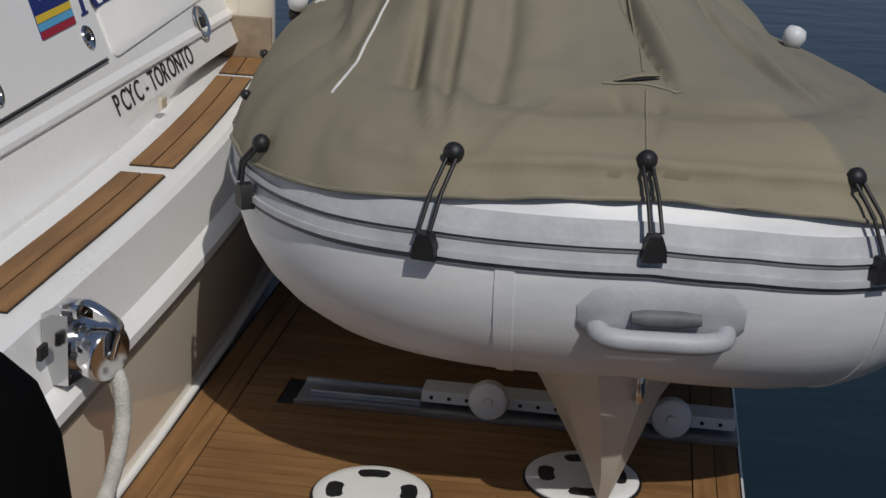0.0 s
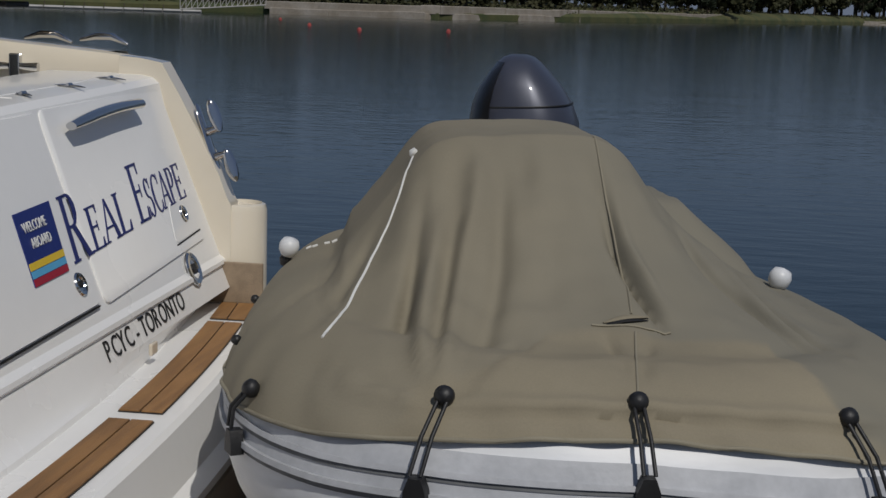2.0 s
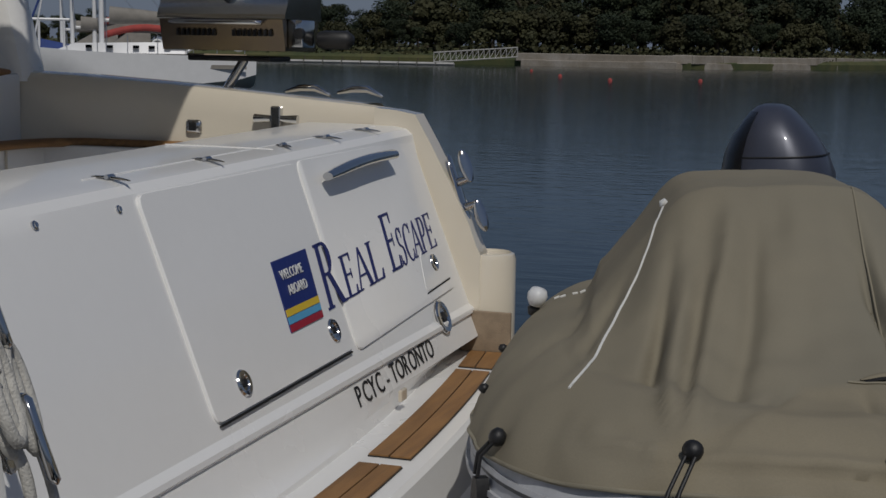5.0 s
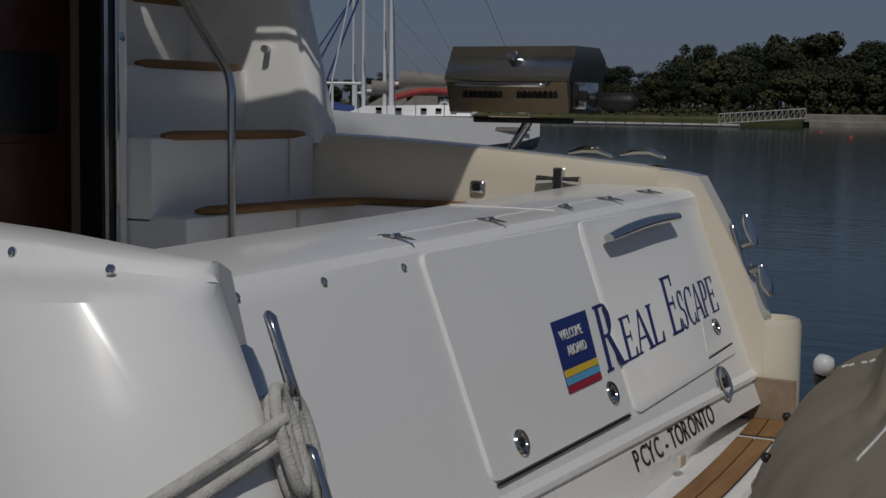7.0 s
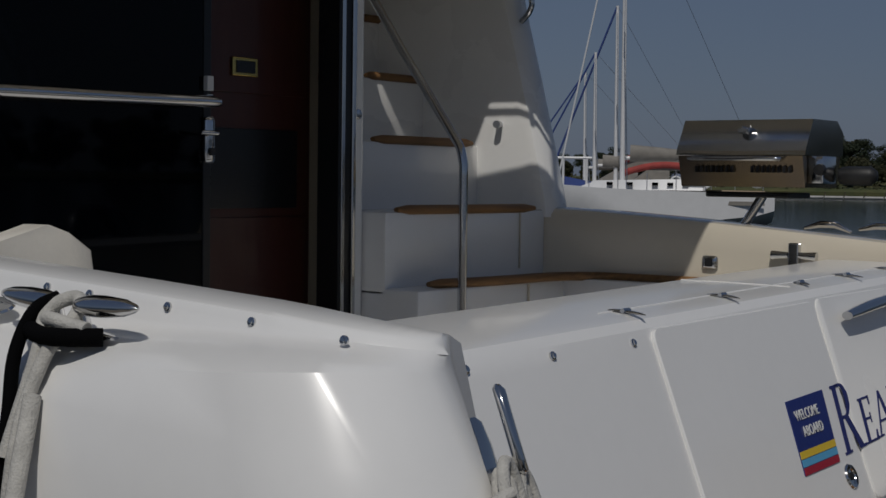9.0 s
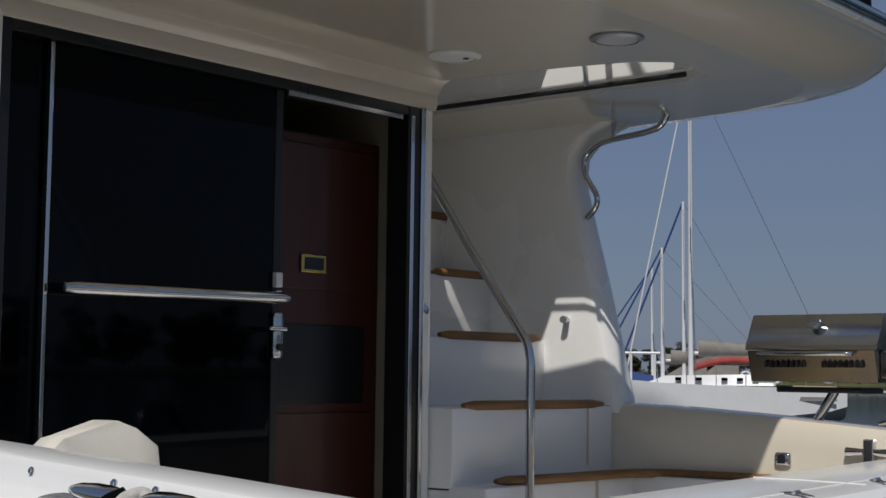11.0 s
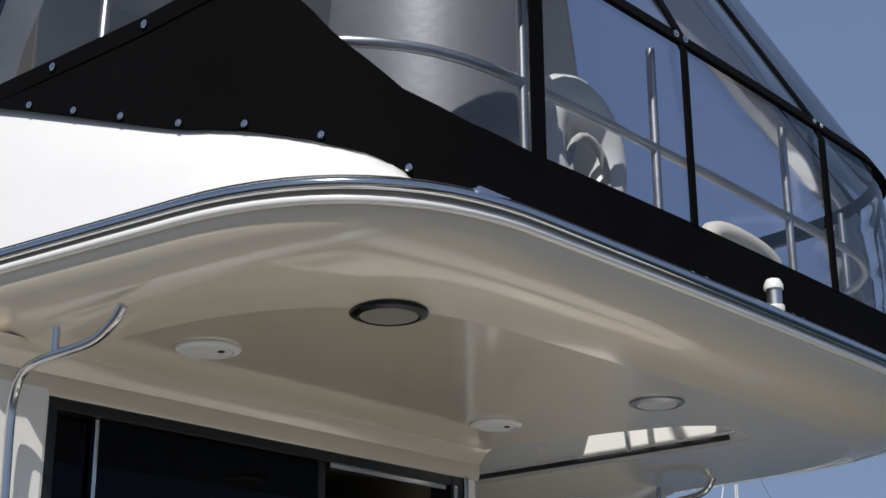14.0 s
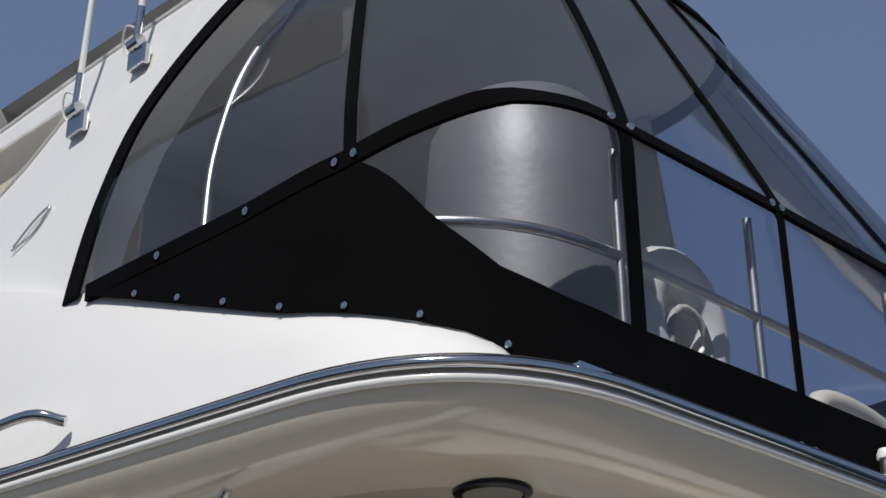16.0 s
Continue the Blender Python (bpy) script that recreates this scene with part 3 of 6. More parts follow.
# starboard bulwark and hull side
bul = []
for x, zt in ((-1.73, 1.338), (-1.9, 1.352), (-2.3, 1.383), (-2.7, 1.412), (-3.1, 1.435), (-3.6, 1.45), (-5.5, 1.5)):
    bul.append([(x - 1.1 * max(0.0, y - 5.06) * (x > -1.8), y, z) for x, y, z in [(x, 5.03, 0.5), (x, 5.05, zt - 0.10), (x, 5.06, zt - 0.03), (x, 5.075, zt - 0.006), (x, 5.10, zt), (x, 5.30, zt - 0.005), (x, 5.35, zt - 0.03), (x, 5.40, zt - 0.2), (x, 5.44, 0.3), (x, 5.40, -0.5), (x, 5.1, -0.5)]])
part("starboard_bulwark", loft(bul), GEL_CREAM, yacht, "cream gelcoat cockpit bulwark", 35)
# port hull side and quarter: rim, shoulder, topside
QUARTER = [(-0.5, -1.22), (0.6, -1.245), (0.93, -1.285), (1.06, -1.33), (1.16, -1.375), (1.21, -1.405), (1.25, -1.435), (1.29, -1.475)]
port = []


def port_section(zr, k):
    return [(2.04, 0.45), (2.02, zr - 0.02), (2.0, zr - 0.004), (1.98, zr), (1.85, zr), (1.836, zr - 0.005), (1.828, zr - 0.02), (1.822, zr - 0.045 * k - 0.01), (1.806, zr - 0.060 * k - 0.012), (1.77, zr - 0.075 * k - 0.014), (1.72, zr - 0.095 * k - 0.016),
            (1.675, zr - 0.13 * k - 0.02), (1.645, zr - 0.19), (1.622, zr - 0.30), (1.605, 0.78), (1.60, 0.4), (1.62, -0.5), (1.95, -0.5)]


for x, zr, k in ((-5.5, 1.5, 1), (-3.4, 1.41, 1), (-2.7, 1.372, 1), (-2.2, 1.345, 1), (-2.0, 1.333, 0.8), (-1.86, 1.325, 0.6)):
    port.append([(x, y, z) for y, z in port_section(zr, k)])
R_Q = 0.29
for turn_ in range(0, 91, 9):
    sn, cs = math.sin(radians(turn_)), math.cos(radians(turn_))
    zr, k = 1.319 - 0.028 * sn, 0.5 - 0.42 * sn
    port.append([(keyed(z, QUARTER) - R_Q * (1 - sn) - max(0.0, y - 1.9) * 0.25, y + R_Q * (1 - cs) * max(0.0, min(1.0, (1.97 - y) / 0.35)), z - 0.03 * (1 - cs) * max(0.0, min(1.0, (1.9 - y) / 0.2)) * (z > 1.1)) for y, z in port_section(zr, k)])
part("port_bulwark", loft(port), GEL, yacht, "white gelcoat port quarter", 42)
for x, zr in ((-2.61, 1.362), (-2.34, 1.352), (-2.215, 1.345), (-2.0, 1.335), (-1.79, 1.322), (-1.58, 1.306)):
    stud((x, 1.826, zr - 0.022), (0, -1, 0.15), yacht, 0.009)
# port wing cleat with its oval base, fairlead below
spread = spread_cleat((-1.36, 1.955, 1.02), OUTW, Vector((-0.36, 0.0, 0.93)).normalized(), (0.82, 0.57, 0), 0.3, 0.068, 1.25)
part("stern_fairlead", lathe([(0.048, 0), (0.048, 0.006), (0.036, 0.014), (0.026, 0.010), (0.024, -0.01), (0.001, -0.012)], aim((-1.55, 1.605, 0.90), (0, -1, 0.05)), 22), CHROME, yacht, "round stainless fairlead", 40)
horn_cleat((-2.155, 1.735, 1.262), (0, -0.15, 1), (1, 0, -0.02), size=0.19)
part("cleat_plate", lathe([(0.07, 0), (0.066, 0.005), (0.05, 0.006), (0.001, 0.006)], Matrix.Translation((-2.43, 1.76, 1.29)) @ Matrix.Rotation(0.5, 4, "X") @ Matrix.Diagonal((1, 0.45, 1, 1)), 24), CHROME, yacht, "oval stainless deck plate", 40)

# stern details on the starboard bulwark
lat = part("gate_latch", box(-2.235, -2.195, 5.022, 5.052, 1.25, 1.335, 0.005), CHROME, yacht, "stainless gate latch")
for s in (-1, 1):
    part("latch_knob", sweep([(-2.215 + s * 0.02, 5.03, 1.29), (-2.215 + s * 0.085, 5.035, 1.288)], [0.012, 0.018], 10), CHROME, lat, "", 40)
dv = part("drain_vent", box(-2.585, -2.52, 5.028, 5.05, 1.225, 1.275, 0.012, 3), CHROME, yacht, "stainless oval vent", 40)
part("vent_slot", box(-2.568, -2.537, 5.025, 5.03, 1.235, 1.265, 0.002), RUBBER, dv)
for x in (-1.95, -2.16):
    part("bulwark_cleat", sweep([(x - 0.09, 5.2, 1.385), (x - 0.03, 5.2, 1.40), (x + 0.03, 5.2, 1.40), (x + 0.09, 5.2, 1.375)], [0.006, 0.014, 0.014, 0.006], 10), CHROME, yacht, "stainless cleat", 40)

# cockpit sole and inner linings
part("cockpit_sole", box(-3.45, -2.05, 1.98, 5.05, 0.62, 0.70), GEL, yacht, "white moulded cockpit floor")
part("port_lining", box(-5.0, -2.05, 1.96, 2.03, 0.7, 1.28, 0.01), GEL, yacht)

# ---- swim platform ----
plat = part("swim_platform", box(-1.055, 0.305, 1.6, 5.50, -0.16, -0.014, 0.03, 3), GEL, yacht, "white swim platform with teak decking", 40)
part("platform_lip", sweep([(-1.046 + plan_bow(y, 0.0), y, 0.004) for y in (1.7, 3.0, 3.6, 4.2, 4.7, 5.3)], 0.011, 8), GEL, plat, "", 60)
part("plank_bed", box(-1.042, 0.292, 1.7, 5.45, -0.014, -0.004), CAULK, plat, "black caulked bed")

# ---- aft bulkhead with its doors ----
BX = -3.4
part("bulkhead_post", box(BX - 0.12, BX + 0.02, 1.95, 2.232, 0.62, 2.60, 0.015), GEL, yacht, "white bulkhead side post")
part("bulkhead_post", box(BX - 0.12, BX + 0.005, 3.955, 4.02, 0.62, 2.60, 0.012), GEL, yacht, "white bulkhead corner post")
part("bulkhead_header", prism([(BX - 0.12, 2.485), (BX + 0.012, 2.485), (BX + 0.02, 2.50), (BX + 0.022, 2.54), (BX + 0.05, 2.575), (BX + 0.10, 2.60), (BX - 0.12, 2.60)], "y", 1.95, 4.02), GEL_CREAM_SHADED, yacht, "", 30)
frame_ = part("door_frame", box(BX - 0.07, BX + 0.012, 2.232, 2.262, 0.7, 2.487, 0.004), BLACKPAINT, yacht, "black door frame")
part("frame_rail", box(BX - 0.07, BX + 0.010, 2.262, 3.955, 2.452, 2.484, 0.003), BLACKPAINT, frame_)
part("frame_sill", box(BX - 0.07, BX + 0.012, 2.262, 3.955, 0.70, 0.735, 0.003), CHROME, frame_)
part("door_jamb", box(BX - 0.09, BX + 0.014, 3.878, 3.955, 0.735, 2.487, 0.006), BLACKPAINT, frame_)
part("jamb_strip", box(BX + 0.014, BX + 0.020, 3.885, 3.903, 0.74, 2.45, 0.002), CHROME, frame_, "stainless strip on the jamb")
part("jamb_strip", box(BX + 0.014, BX + 0.024, 3.938, 3.958, 0.74, 2.49, 0.004), CHROME, frame_, "stainless strip on the jamb")
part("top_track", box(BX - 0.012, BX + 0.004, 3.30, 3.858, 2.434, 2.452, 0.002), CHROME, frame_, "stainless door track")
fixed = part("fixed_pane", box(BX - 0.05, BX - 0.04, 2.262, 2.43, 0.735, 2.452), GLASSDARK, yacht, "dark tinted glass pane")
slide = part("sliding_door", box(BX - 0.03, BX - 0.016, 2.41, 3.29, 0.735, 2.452, 0.002), GLASSDARK, yacht, "dark tinted glass sliding door")
part("door_edge", box(BX - 0.032, BX - 0.010, 2.402, 2.416, 0.735, 2.452, 0.003), CHROME, slide, "thin stainless edge")
part("door_stile", box(BX - 0.034, BX - 0.012, 3.262, 3.294, 0.735, 2.452, 0.003), BLACKPAINT, slide)
part("grab_bar", sweep([(BX + 0.045, 2.432, 1.771), (BX + 0.05, 2.46, 1.771), (BX + 0.05, 3.24, 1.778), (BX + 0.045, 3.27, 1.778)], [0.014, 0.019, 0.019, 0.014], 14), CHROME, slide, "stainless grab bar", 50)
for y in (2.50, 3.2):
    part("bar_foot", sweep([(BX - 0.016, y, 1.774), (BX + 0.05, y, 1.774)], 0.010, 10), CHROME, slide, "", 40)
lk = part("lock_plate", box(BX - 0.016, BX + 0.002, 3.258, 3.300, 1.588, 1.735, 0.014, 3), CHROME, slide, "stainless lock plate with lever", 40)
part("lever", sweep([(BX + 0.03, 3.28, 1.682), (BX + 0.035, 3.25, 1.682), (BX + 0.035, 3.205, 1.683)], [0.008, 0.008, 0.006], 10), CHROME, lk, "", 40)
part("cylinder_lock", lathe([(0.012, 0), (0.012, 0.01), (0.001, 0.011)], aim((BX + 0.002, 3.28, 1.625), (1, 0, 0)), 14), RUBBER, lk)
sw = part("door_sensor", box(BX - 0.016, BX + 0.004, 3.262, 3.290, 1.815, 1.862, 0.003), WHITE, slide, "white plastic door sensor")
part("sensor_clip", box(BX - 0.016, BX + 0.004, 3.262, 3.288, 1.785, 1.805, 0.002), CHROME, slide)
part("door_button", lathe([(0.018, 0), (0.018, 0.004), (0.012, 0.006), (0.001, 0.006)], aim((BX + 0.005, 3.985, 1.772), (1, 0, 0)), 16), CHROME, yacht, "round stainless latch", 40)
# saloon seen through the open door
part("saloon_floor", box(-6.4, BX - 0.1, 2.03, 3.957, 0.66, 0.70), WOOD, yacht, "dark saloon floor")
part("saloon_wall", box(-6.5, -6.4, 1.97, 5.0, 0.66, 2.6), WOOD, yacht)
part("saloon_wall", box(-6.4, BX - 0.121, 3.957, 3.985, 0.66, 2.6), CREAMIN, yacht, "cream saloon lining")
part("stairwell_wall", box(-6.4, BX - 0.121, 3.987, 4.02, 0.62, 2.6), GEL, yacht, "white wall beside the stairs")
part("saloon_wall", box(-6.4, BX - 0.1, 1.97, 2.03, 0.66, 2.6), CREAMIN, yacht)
part("saloon_ceiling", box(-6.4, BX - 0.12, 2.03, 3.957, 2.54, 2.575), CREAMIN, yacht)
cab = part("saloon_cabinet", box(-4.1, -3.59, 3.27, 3.954, 0.7, 2.37, 0.01), WOOD, yacht, "tall glossy mahogany cabinet")
part("cabinet_door", box(-3.59, -3.583, 3.31, 3.92, 1.83, 2.33, 0.003), WOOD, cab)
part("cabinet_door", box(-3.59, -3.583, 3.31, 3.92, 0.86, 1.41, 0.003), WOOD, cab)
# flat black plate stands in for the shade of an open recess
part("cabinet_shade_plate", box(-3.59, -3.585, 3.33, 3.88, 1.44, 1.71, 0.002), BLACKPAINT, cab, "black plate painted in for the shade of a cabinet recess")
th = part("wall_gauge", box(-3.583, -3.573, 3.547, 3.669, 1.886, 1.95, 0.004), GOLD, cab, "brass-framed gauge")
part("gauge_face", box(-3.574, -3.570, 3.563, 3.653, 1.897, 1.939, 0.002), BLACKPAINT, th)

# ---- stairs to the flybridge ----
stair = part("stair_moulding", box(-3.15, -3.9, 4.03, 5.05, 0.62, 1.16, 0.012), GEL, yacht, "white moulded stair to the flybridge", 40)
for x, z, y0, y1 in ((-3.30, 1.43, 4.03, 5.05), (-3.63, 1.69, 4.03, 5.05), (-3.92, 1.96, 4.03, 5.05), (-4.17, 2.23, 4.03, 5.05)):
    part("stair_riser", box(x, x - 0.6, y0, y1, z - 0.3, z, 0.012), GEL, stair, "", 40)


def tread(pts, z, name="teak_nosing", w=0.05):
    """A rounded teak edge along a line."""
    P = smooth_path([(x, y, z) for x, y in pts], 6)
    return part(name, sweep(P, [0.012] + [0.024] * (len(P) - 2) + [0.012], 10, 0.75), TEAK_Y, stair, "oiled teak step edge", 50)


tread([(-3.31, 4.10), (-3.30, 4.5), (-3.31, 4.98)], 1.437)
tread([(-3.64, 4.36), (-3.63, 4.7), (-3.64, 5.0)], 1.698)
tread([(-3.93, 4.66), (-3.93, 4.85), (-3.93, 5.04)], 1.968)
tread([(-4.18, 4.90), (-4.18, 5.0), (-4.18, 5.05)], 2.24)
tread([(-3.20, 4.15), (-3.15, 4.5), (-3.13, 4.85), (-3.02, 5.0), (-2.8, 5.02), (-2.56, 5.035)], 1.175)
part("bench_seam", box(-3.147, -3.139, 4.70, 4.706, 0.7, 1.155), GEL_BAND, stair)
part("bench_moulding", box(-3.16, -2.55, 4.96, 5.04, 0.7, 1.165, 0.01), GEL, stair, "", 40)
part("riser_seam", box(-3.298, -3.293, 4.86, 4.866, 1.2, 1.42), GEL_BAND, stair)
rail = part("stair_handrail", sweep(smooth_path([(-3.10, 4.215, 0.70), (-3.10, 4.215, 1.2), (-3.10, 4.215, 1.56)], 3) + smooth_path([(-3.10, 4.215, 1.60), (-3.12, 4.22, 1.66), (-3.16, 4.225, 1.71)], 4) + [Vector((-3.45, 4.30, 2.02)), Vector((-3.75, 4.40, 2.34)), Vector((-3.9, 4.45, 2.50))], 0.0165, 12), CHROME, yacht, "stainless stair handrail", 60)
part("rail_bracket", sweep([(-3.52, 5.04, 1.775), (-3.50, 4.98, 1.775)], [0.014, 0.016], 10), ALU, stair, "", 40)
# stair side wall that rises into the arch; its aft edge rakes forward
edge = [(-3.27, 1.40), (-3.275, 1.46), (-3.33, 1.68), (-3.40, 1.95), (-3.47, 2.2), (-3.51, 2.36), (-3.50, 2.46), (-3.42, 2.54), (-3.25, 2.60)]
arch_bm = bmesh.new()
secs = []
for y, d in ((5.03, 0.055), (5.04, 0.02), (5.07, 0.0), (5.16, 0.0), (5.20, 0.02), (5.215, 0.06)):
    secs.append([(x - d, y, z) for x, z in edge] + [(-5.4, y, 2.62), (-5.4, y, 1.30)])
part("arch_leg", loft(secs, True, True, arch_bm), GEL, yacht, "white moulded arch leg beside the stairs", 40)

# ---- flybridge overhang ----


def outline(off):
    """Plan of the overhang, from forward on the port side round the stern to starboard, set in by off."""
    def port_y(x):
        return 2.03 + (x + 2.5) * 0.12
    x0 = -2.03 - off
    P = [Vector((-5.6, port_y(-5.6) + off, 0)), Vector((x0, port_y(x0) + off, 0)), Vector((x0, 7.40 - port_y(x0) - off, 0)), Vector((-5.6, 7.40 - port_y(-5.6) - off, 0))]
    L = 0.58
    out = [P[0].lerp(P[1] + (P[0] - P[1]).normalized() * L, t) for t in np.linspace(0, 1, 26)[:-1]]
    for i in (1, 2):
        a, b = P[i] + (P[i - 1] - P[i]).normalized() * L, P[i] + (P[i + 1] - P[i]).normalized() * L
        out += [a * (1 - t) ** 2 + P[i] * 2 * t * (1 - t) + b * t * t for t in np.linspace(0, 1, 15)]
        if i == 1:
            e = P[2] + (P[1] - P[2]).normalized() * L
            out += [b.lerp(e, t) + Vector((0.012 * math.sin(math.pi * t), 0, 0)) for t in np.linspace(0, 1, 30)[1:-1]]
    out += [(P[2] + (P[3] - P[2]).normalized() * L).lerp(P[3], t) for t in np.linspace(0, 1, 26)[1:]]
    return out


def round_key(p):
    return p.x + (p.y - 2.1) if p.y < 5.2 else p.x + 3.1 + (-2.1 - p.x) * 2


CEIL, RUB = 2.585, 2.765
edge_prof = [(0.0, RUB), (0.012, RUB - 0.028), (0.012, RUB - 0.05), (0.022, RUB - 0.075), (0.05, RUB - 0.115), (0.10, RUB - 0.15), (0.17, RUB - 0.17), (0.26, CEIL)]
rings = [[Vector((p.x, p.y, z)) for p in outline(o)] for o, z in edge_prof]
fascia = loft(rings, False, False)
part("overhang_fascia", fascia, GEL_CREAM, yacht, "rounded cream overhang edge", 40)
hole = [(-4.4, 3.84), (-2.85, 4.06), (-2.62, 4.12), (-2.52, 4.2), (-2.49, 4.32), (-2.52, 4.44), (-2.65, 4.50), (-4.4, 4.5)]
cb = bmesh.new()
ov = [cb.verts.new(v) for v in rings[-1]]
hv = [cb.verts.new((x, y, CEIL)) for x, y in hole]
ed = [cb.edges.new((a, b)) for a, b in zip(ov, ov[1:] + ov[:1])] + [cb.edges.new((a, b)) for a, b in zip(hv, hv[1:] + hv[:1])]
bmesh.ops.triangle_fill(cb, edges=ed, use_beauty=True)
part("overhang_ceiling", cb, GEL_CREAM_SHADED, yacht, "glossy cream ceiling over the cockpit, shade painted into its colour")
part("stairwell_coaming", loft([[(x, y, CEIL) for x, y in hole], [(x, y, 2.92) for x, y in hole]], True, False), GEL, yacht, "white stairwell opening", 40)
db = bmesh.new()
ov = [db.verts.new((p.x, p.y, RUB + 0.004)) for p in outline(0.02)]
hv = [db.verts.new((x, y, RUB + 0.004)) for x, y in hole]
ed = [db.edges.new((a, b)) for a, b in zip(ov, ov[1:] + ov[:1])] + [db.edges.new((a, b)) for a, b in zip(hv, hv[1:] + hv[:1])]
bmesh.ops.triangle_fill(db, edges=ed, use_beauty=True)
part("flybridge_deck", db, GEL, yacht, "white flybridge deck")
part("stairwell_track", sweep([(-4.3, 4.46, 2.60), (-2.62, 4.46, 2.60)], 0.010, 8), RUBBER, yacht, "dark hatch track", 60)
part("hatch_strut", sweep([(-3.02, 4.44, 2.60), (-3.02, 4.42, 2.70)], 0.010, 8), CHROME, yacht, "", 40)
# added lid: narrows the patch of sun that falls through the opening
part("sun_stop_lid", box(-4.42, -3.12, 4.02, 4.466, 2.925, 2.945, 0.006), GEL, yacht, "added white lid that cuts the sun through the stairwell")
part("stairwell_hatch", box(-4.35, -2.6, 4.47, 4.50, 2.62, 2.95, 0.008), GEL, yacht, "white hatch cover")
o0 = outline(-0.006)
rub = part("rub_rail", sweep([Vector((p.x, p.y, RUB + 0.004)) for p in o0], 0.0155, 10), CHROME, yacht, "stainless rub rail", 60)
o1 = outline(0.004)
part("rub_moulding", sweep([Vector((p.x, p.y, RUB - 0.028)) for p in o1], 0.0125, 8), GEL, yacht, "", 60)
part("rub_joint", sweep([Vector((p.x, p.y, RUB + 0.024)) for p in outline(0.004)], 0.006, 6), RUBBER, yacht, "dark seal above the rub rail", 60)


def ceiling_round(name, x, y, r, mats, label):
    ob = part(name, lathe([(r, 0), (r * 0.98, 0.006), (r * 0.8, 0.012), (r * 0.78, 0.006), (0.001, 0.006)], pose(x, y, CEIL - 0.001, 180), 28), mats[0], yacht, label, 40)
    part("grille", lathe([(r * 0.76, 0.004), (r * 0.74, 0.010), (0.001, 0.011)], pose(x, y, CEIL - 0.001, 180), 24), mats[1], ob, "", 40)
    return ob


ceiling_round("ceiling_speaker", -2.405, 2.525, 0.098, (BLACKPAINT, GREYCANVAS), "round black-rimmed ceiling speaker")
ceiling_round("ceiling_speaker", -2.465, 3.785, 0.085, (ALU, STRAKE), "round grey ceiling speaker")
for x, y in ((-2.985, 2.44), (-3.025, 3.685)):
    lamp = ceiling_round("ceiling_light", x, y, 0.088, (WHITE, WHITE), "round white ceiling light")
    part("light_switch", lathe([(0.010, 0.010), (0.010, 0.014), (0.001, 0.014)], pose(x + 0.03, y + 0.02, CEIL, 180), 10), RUBBER, lamp)
# grab rails under the overhang
part("grab_rail", sweep(smooth_path([(-2.84, 2.055, CEIL + 0.002), (-2.88, 2.055, 2.55), (-2.97, 2.06, 2.522), (-3.18, 2.065, 2.517), (-3.27, 2.07, 2.50), (-3.32, 2.08, 2.45), (-3.335, 2.085, 2.36), (-3.335, 2.09, 2.1), (-3.335, 2.09, 1.7)], 5), 0.0125, 10), CHROME, yacht, "stainless grab rail", 60)
part("rail_stay", sweep([(-3.12, 2.06, 2.52), (-3.12, 2.06, CEIL + 0.002)], 0.010, 8), CHROME, yacht, "", 60)
part("grab_rail", sweep(smooth_path([(-3.05, 5.06, CEIL + 0.01), (-3.09, 5.06, 2.545), (-3.17, 5.06, 2.525), (-3.36, 5.06, 2.505), (-3.45, 5.07, 2.46), (-3.455, 5.07, 2.38), (-3.405, 5.08, 2.29), (-3.415, 5.085, 2.24), (-3.46, 5.09, 2.20)], 5), 0.0125, 10), CHROME, yacht, "stainless grab rail", 60)
part("rail_stay", sweep([(-3.31, 5.06, 2.51), (-3.31, 5.06, CEIL + 0.02)], 0.010, 8), CHROME, yacht, "", 60)

# ---- flybridge side, canvas and clear panels ----
NP = len(outline(0))
TOP_Z = [(-3.62, 3.30), (-3.5, 3.31), (-3.26, 3.32), (-2.88, 3.345), (-2.50, 3.385), (-2.42, 3.375), (-2.30, 3.30), (-2.17, 3.19), (-1.94, 3.06), (-1.72, 3.01), (-1.5, 2.99), (1.5, 3.0)]
BOT_Z = [(-5.5, 3.80), (-3.9, 3.37), (-3.45, 3.245), (-2.72, 3.015), (-2.25, 2.922), (-2.05, 2.885), (-1.95, 2.855), (-1.87, 2.805), (-1.8, 2.785), (1.5, 2.785)]
BAND_Z = [(-3.62, 3.295), (-3.5, 3.305), (-3.26, 3.32), (-2.88, 3.345), (-2.5, 3.39), (-2.2, 3.47), (-1.9, 3.555), (-1.6, 3.60), (1.5, 3.59)]


RKEY = [round_key(p) for p in outline(0.085)]
IB = NP - 14
CACHE = {}


def ring_at(off):
    if off not in CACHE:
        CACHE[off] = outline(off)
    return CACHE[off]


def encf(f, z, out=0.0):
    i = int(min(max(f, 0), NP - 1.001))
    t = f - i
    off = round((0.085 if z < 3.55 else 0.085 + (z - 3.55) * 0.48) - out, 4)
    a, b = ring_at(off)[i], ring_at(off)[i + 1]
    p = a.lerp(b, t)
    return Vector((p.x, p.y, z))


def f_of(key):
    for i in range(NP - 1):
        if RKEY[i] <= key <= RKEY[i + 1]:
            return i + (key - RKEY[i]) / (RKEY[i + 1] - RKEY[i])
    return 0.0


def strip(A, B, mat, name, parent, thick=0.008, label=""):
    """A cloth strip between two edge lines, with thickness."""
    secs = []
    for a, b in zip(A, B):
        n = Vector((a.x + 3.6, a.y - 3.7, 0)).normalized()
        secs.append([a - n * thick, a, b, b - n * thick])
    return part(name, loft(secs), mat, parent, label, 40)


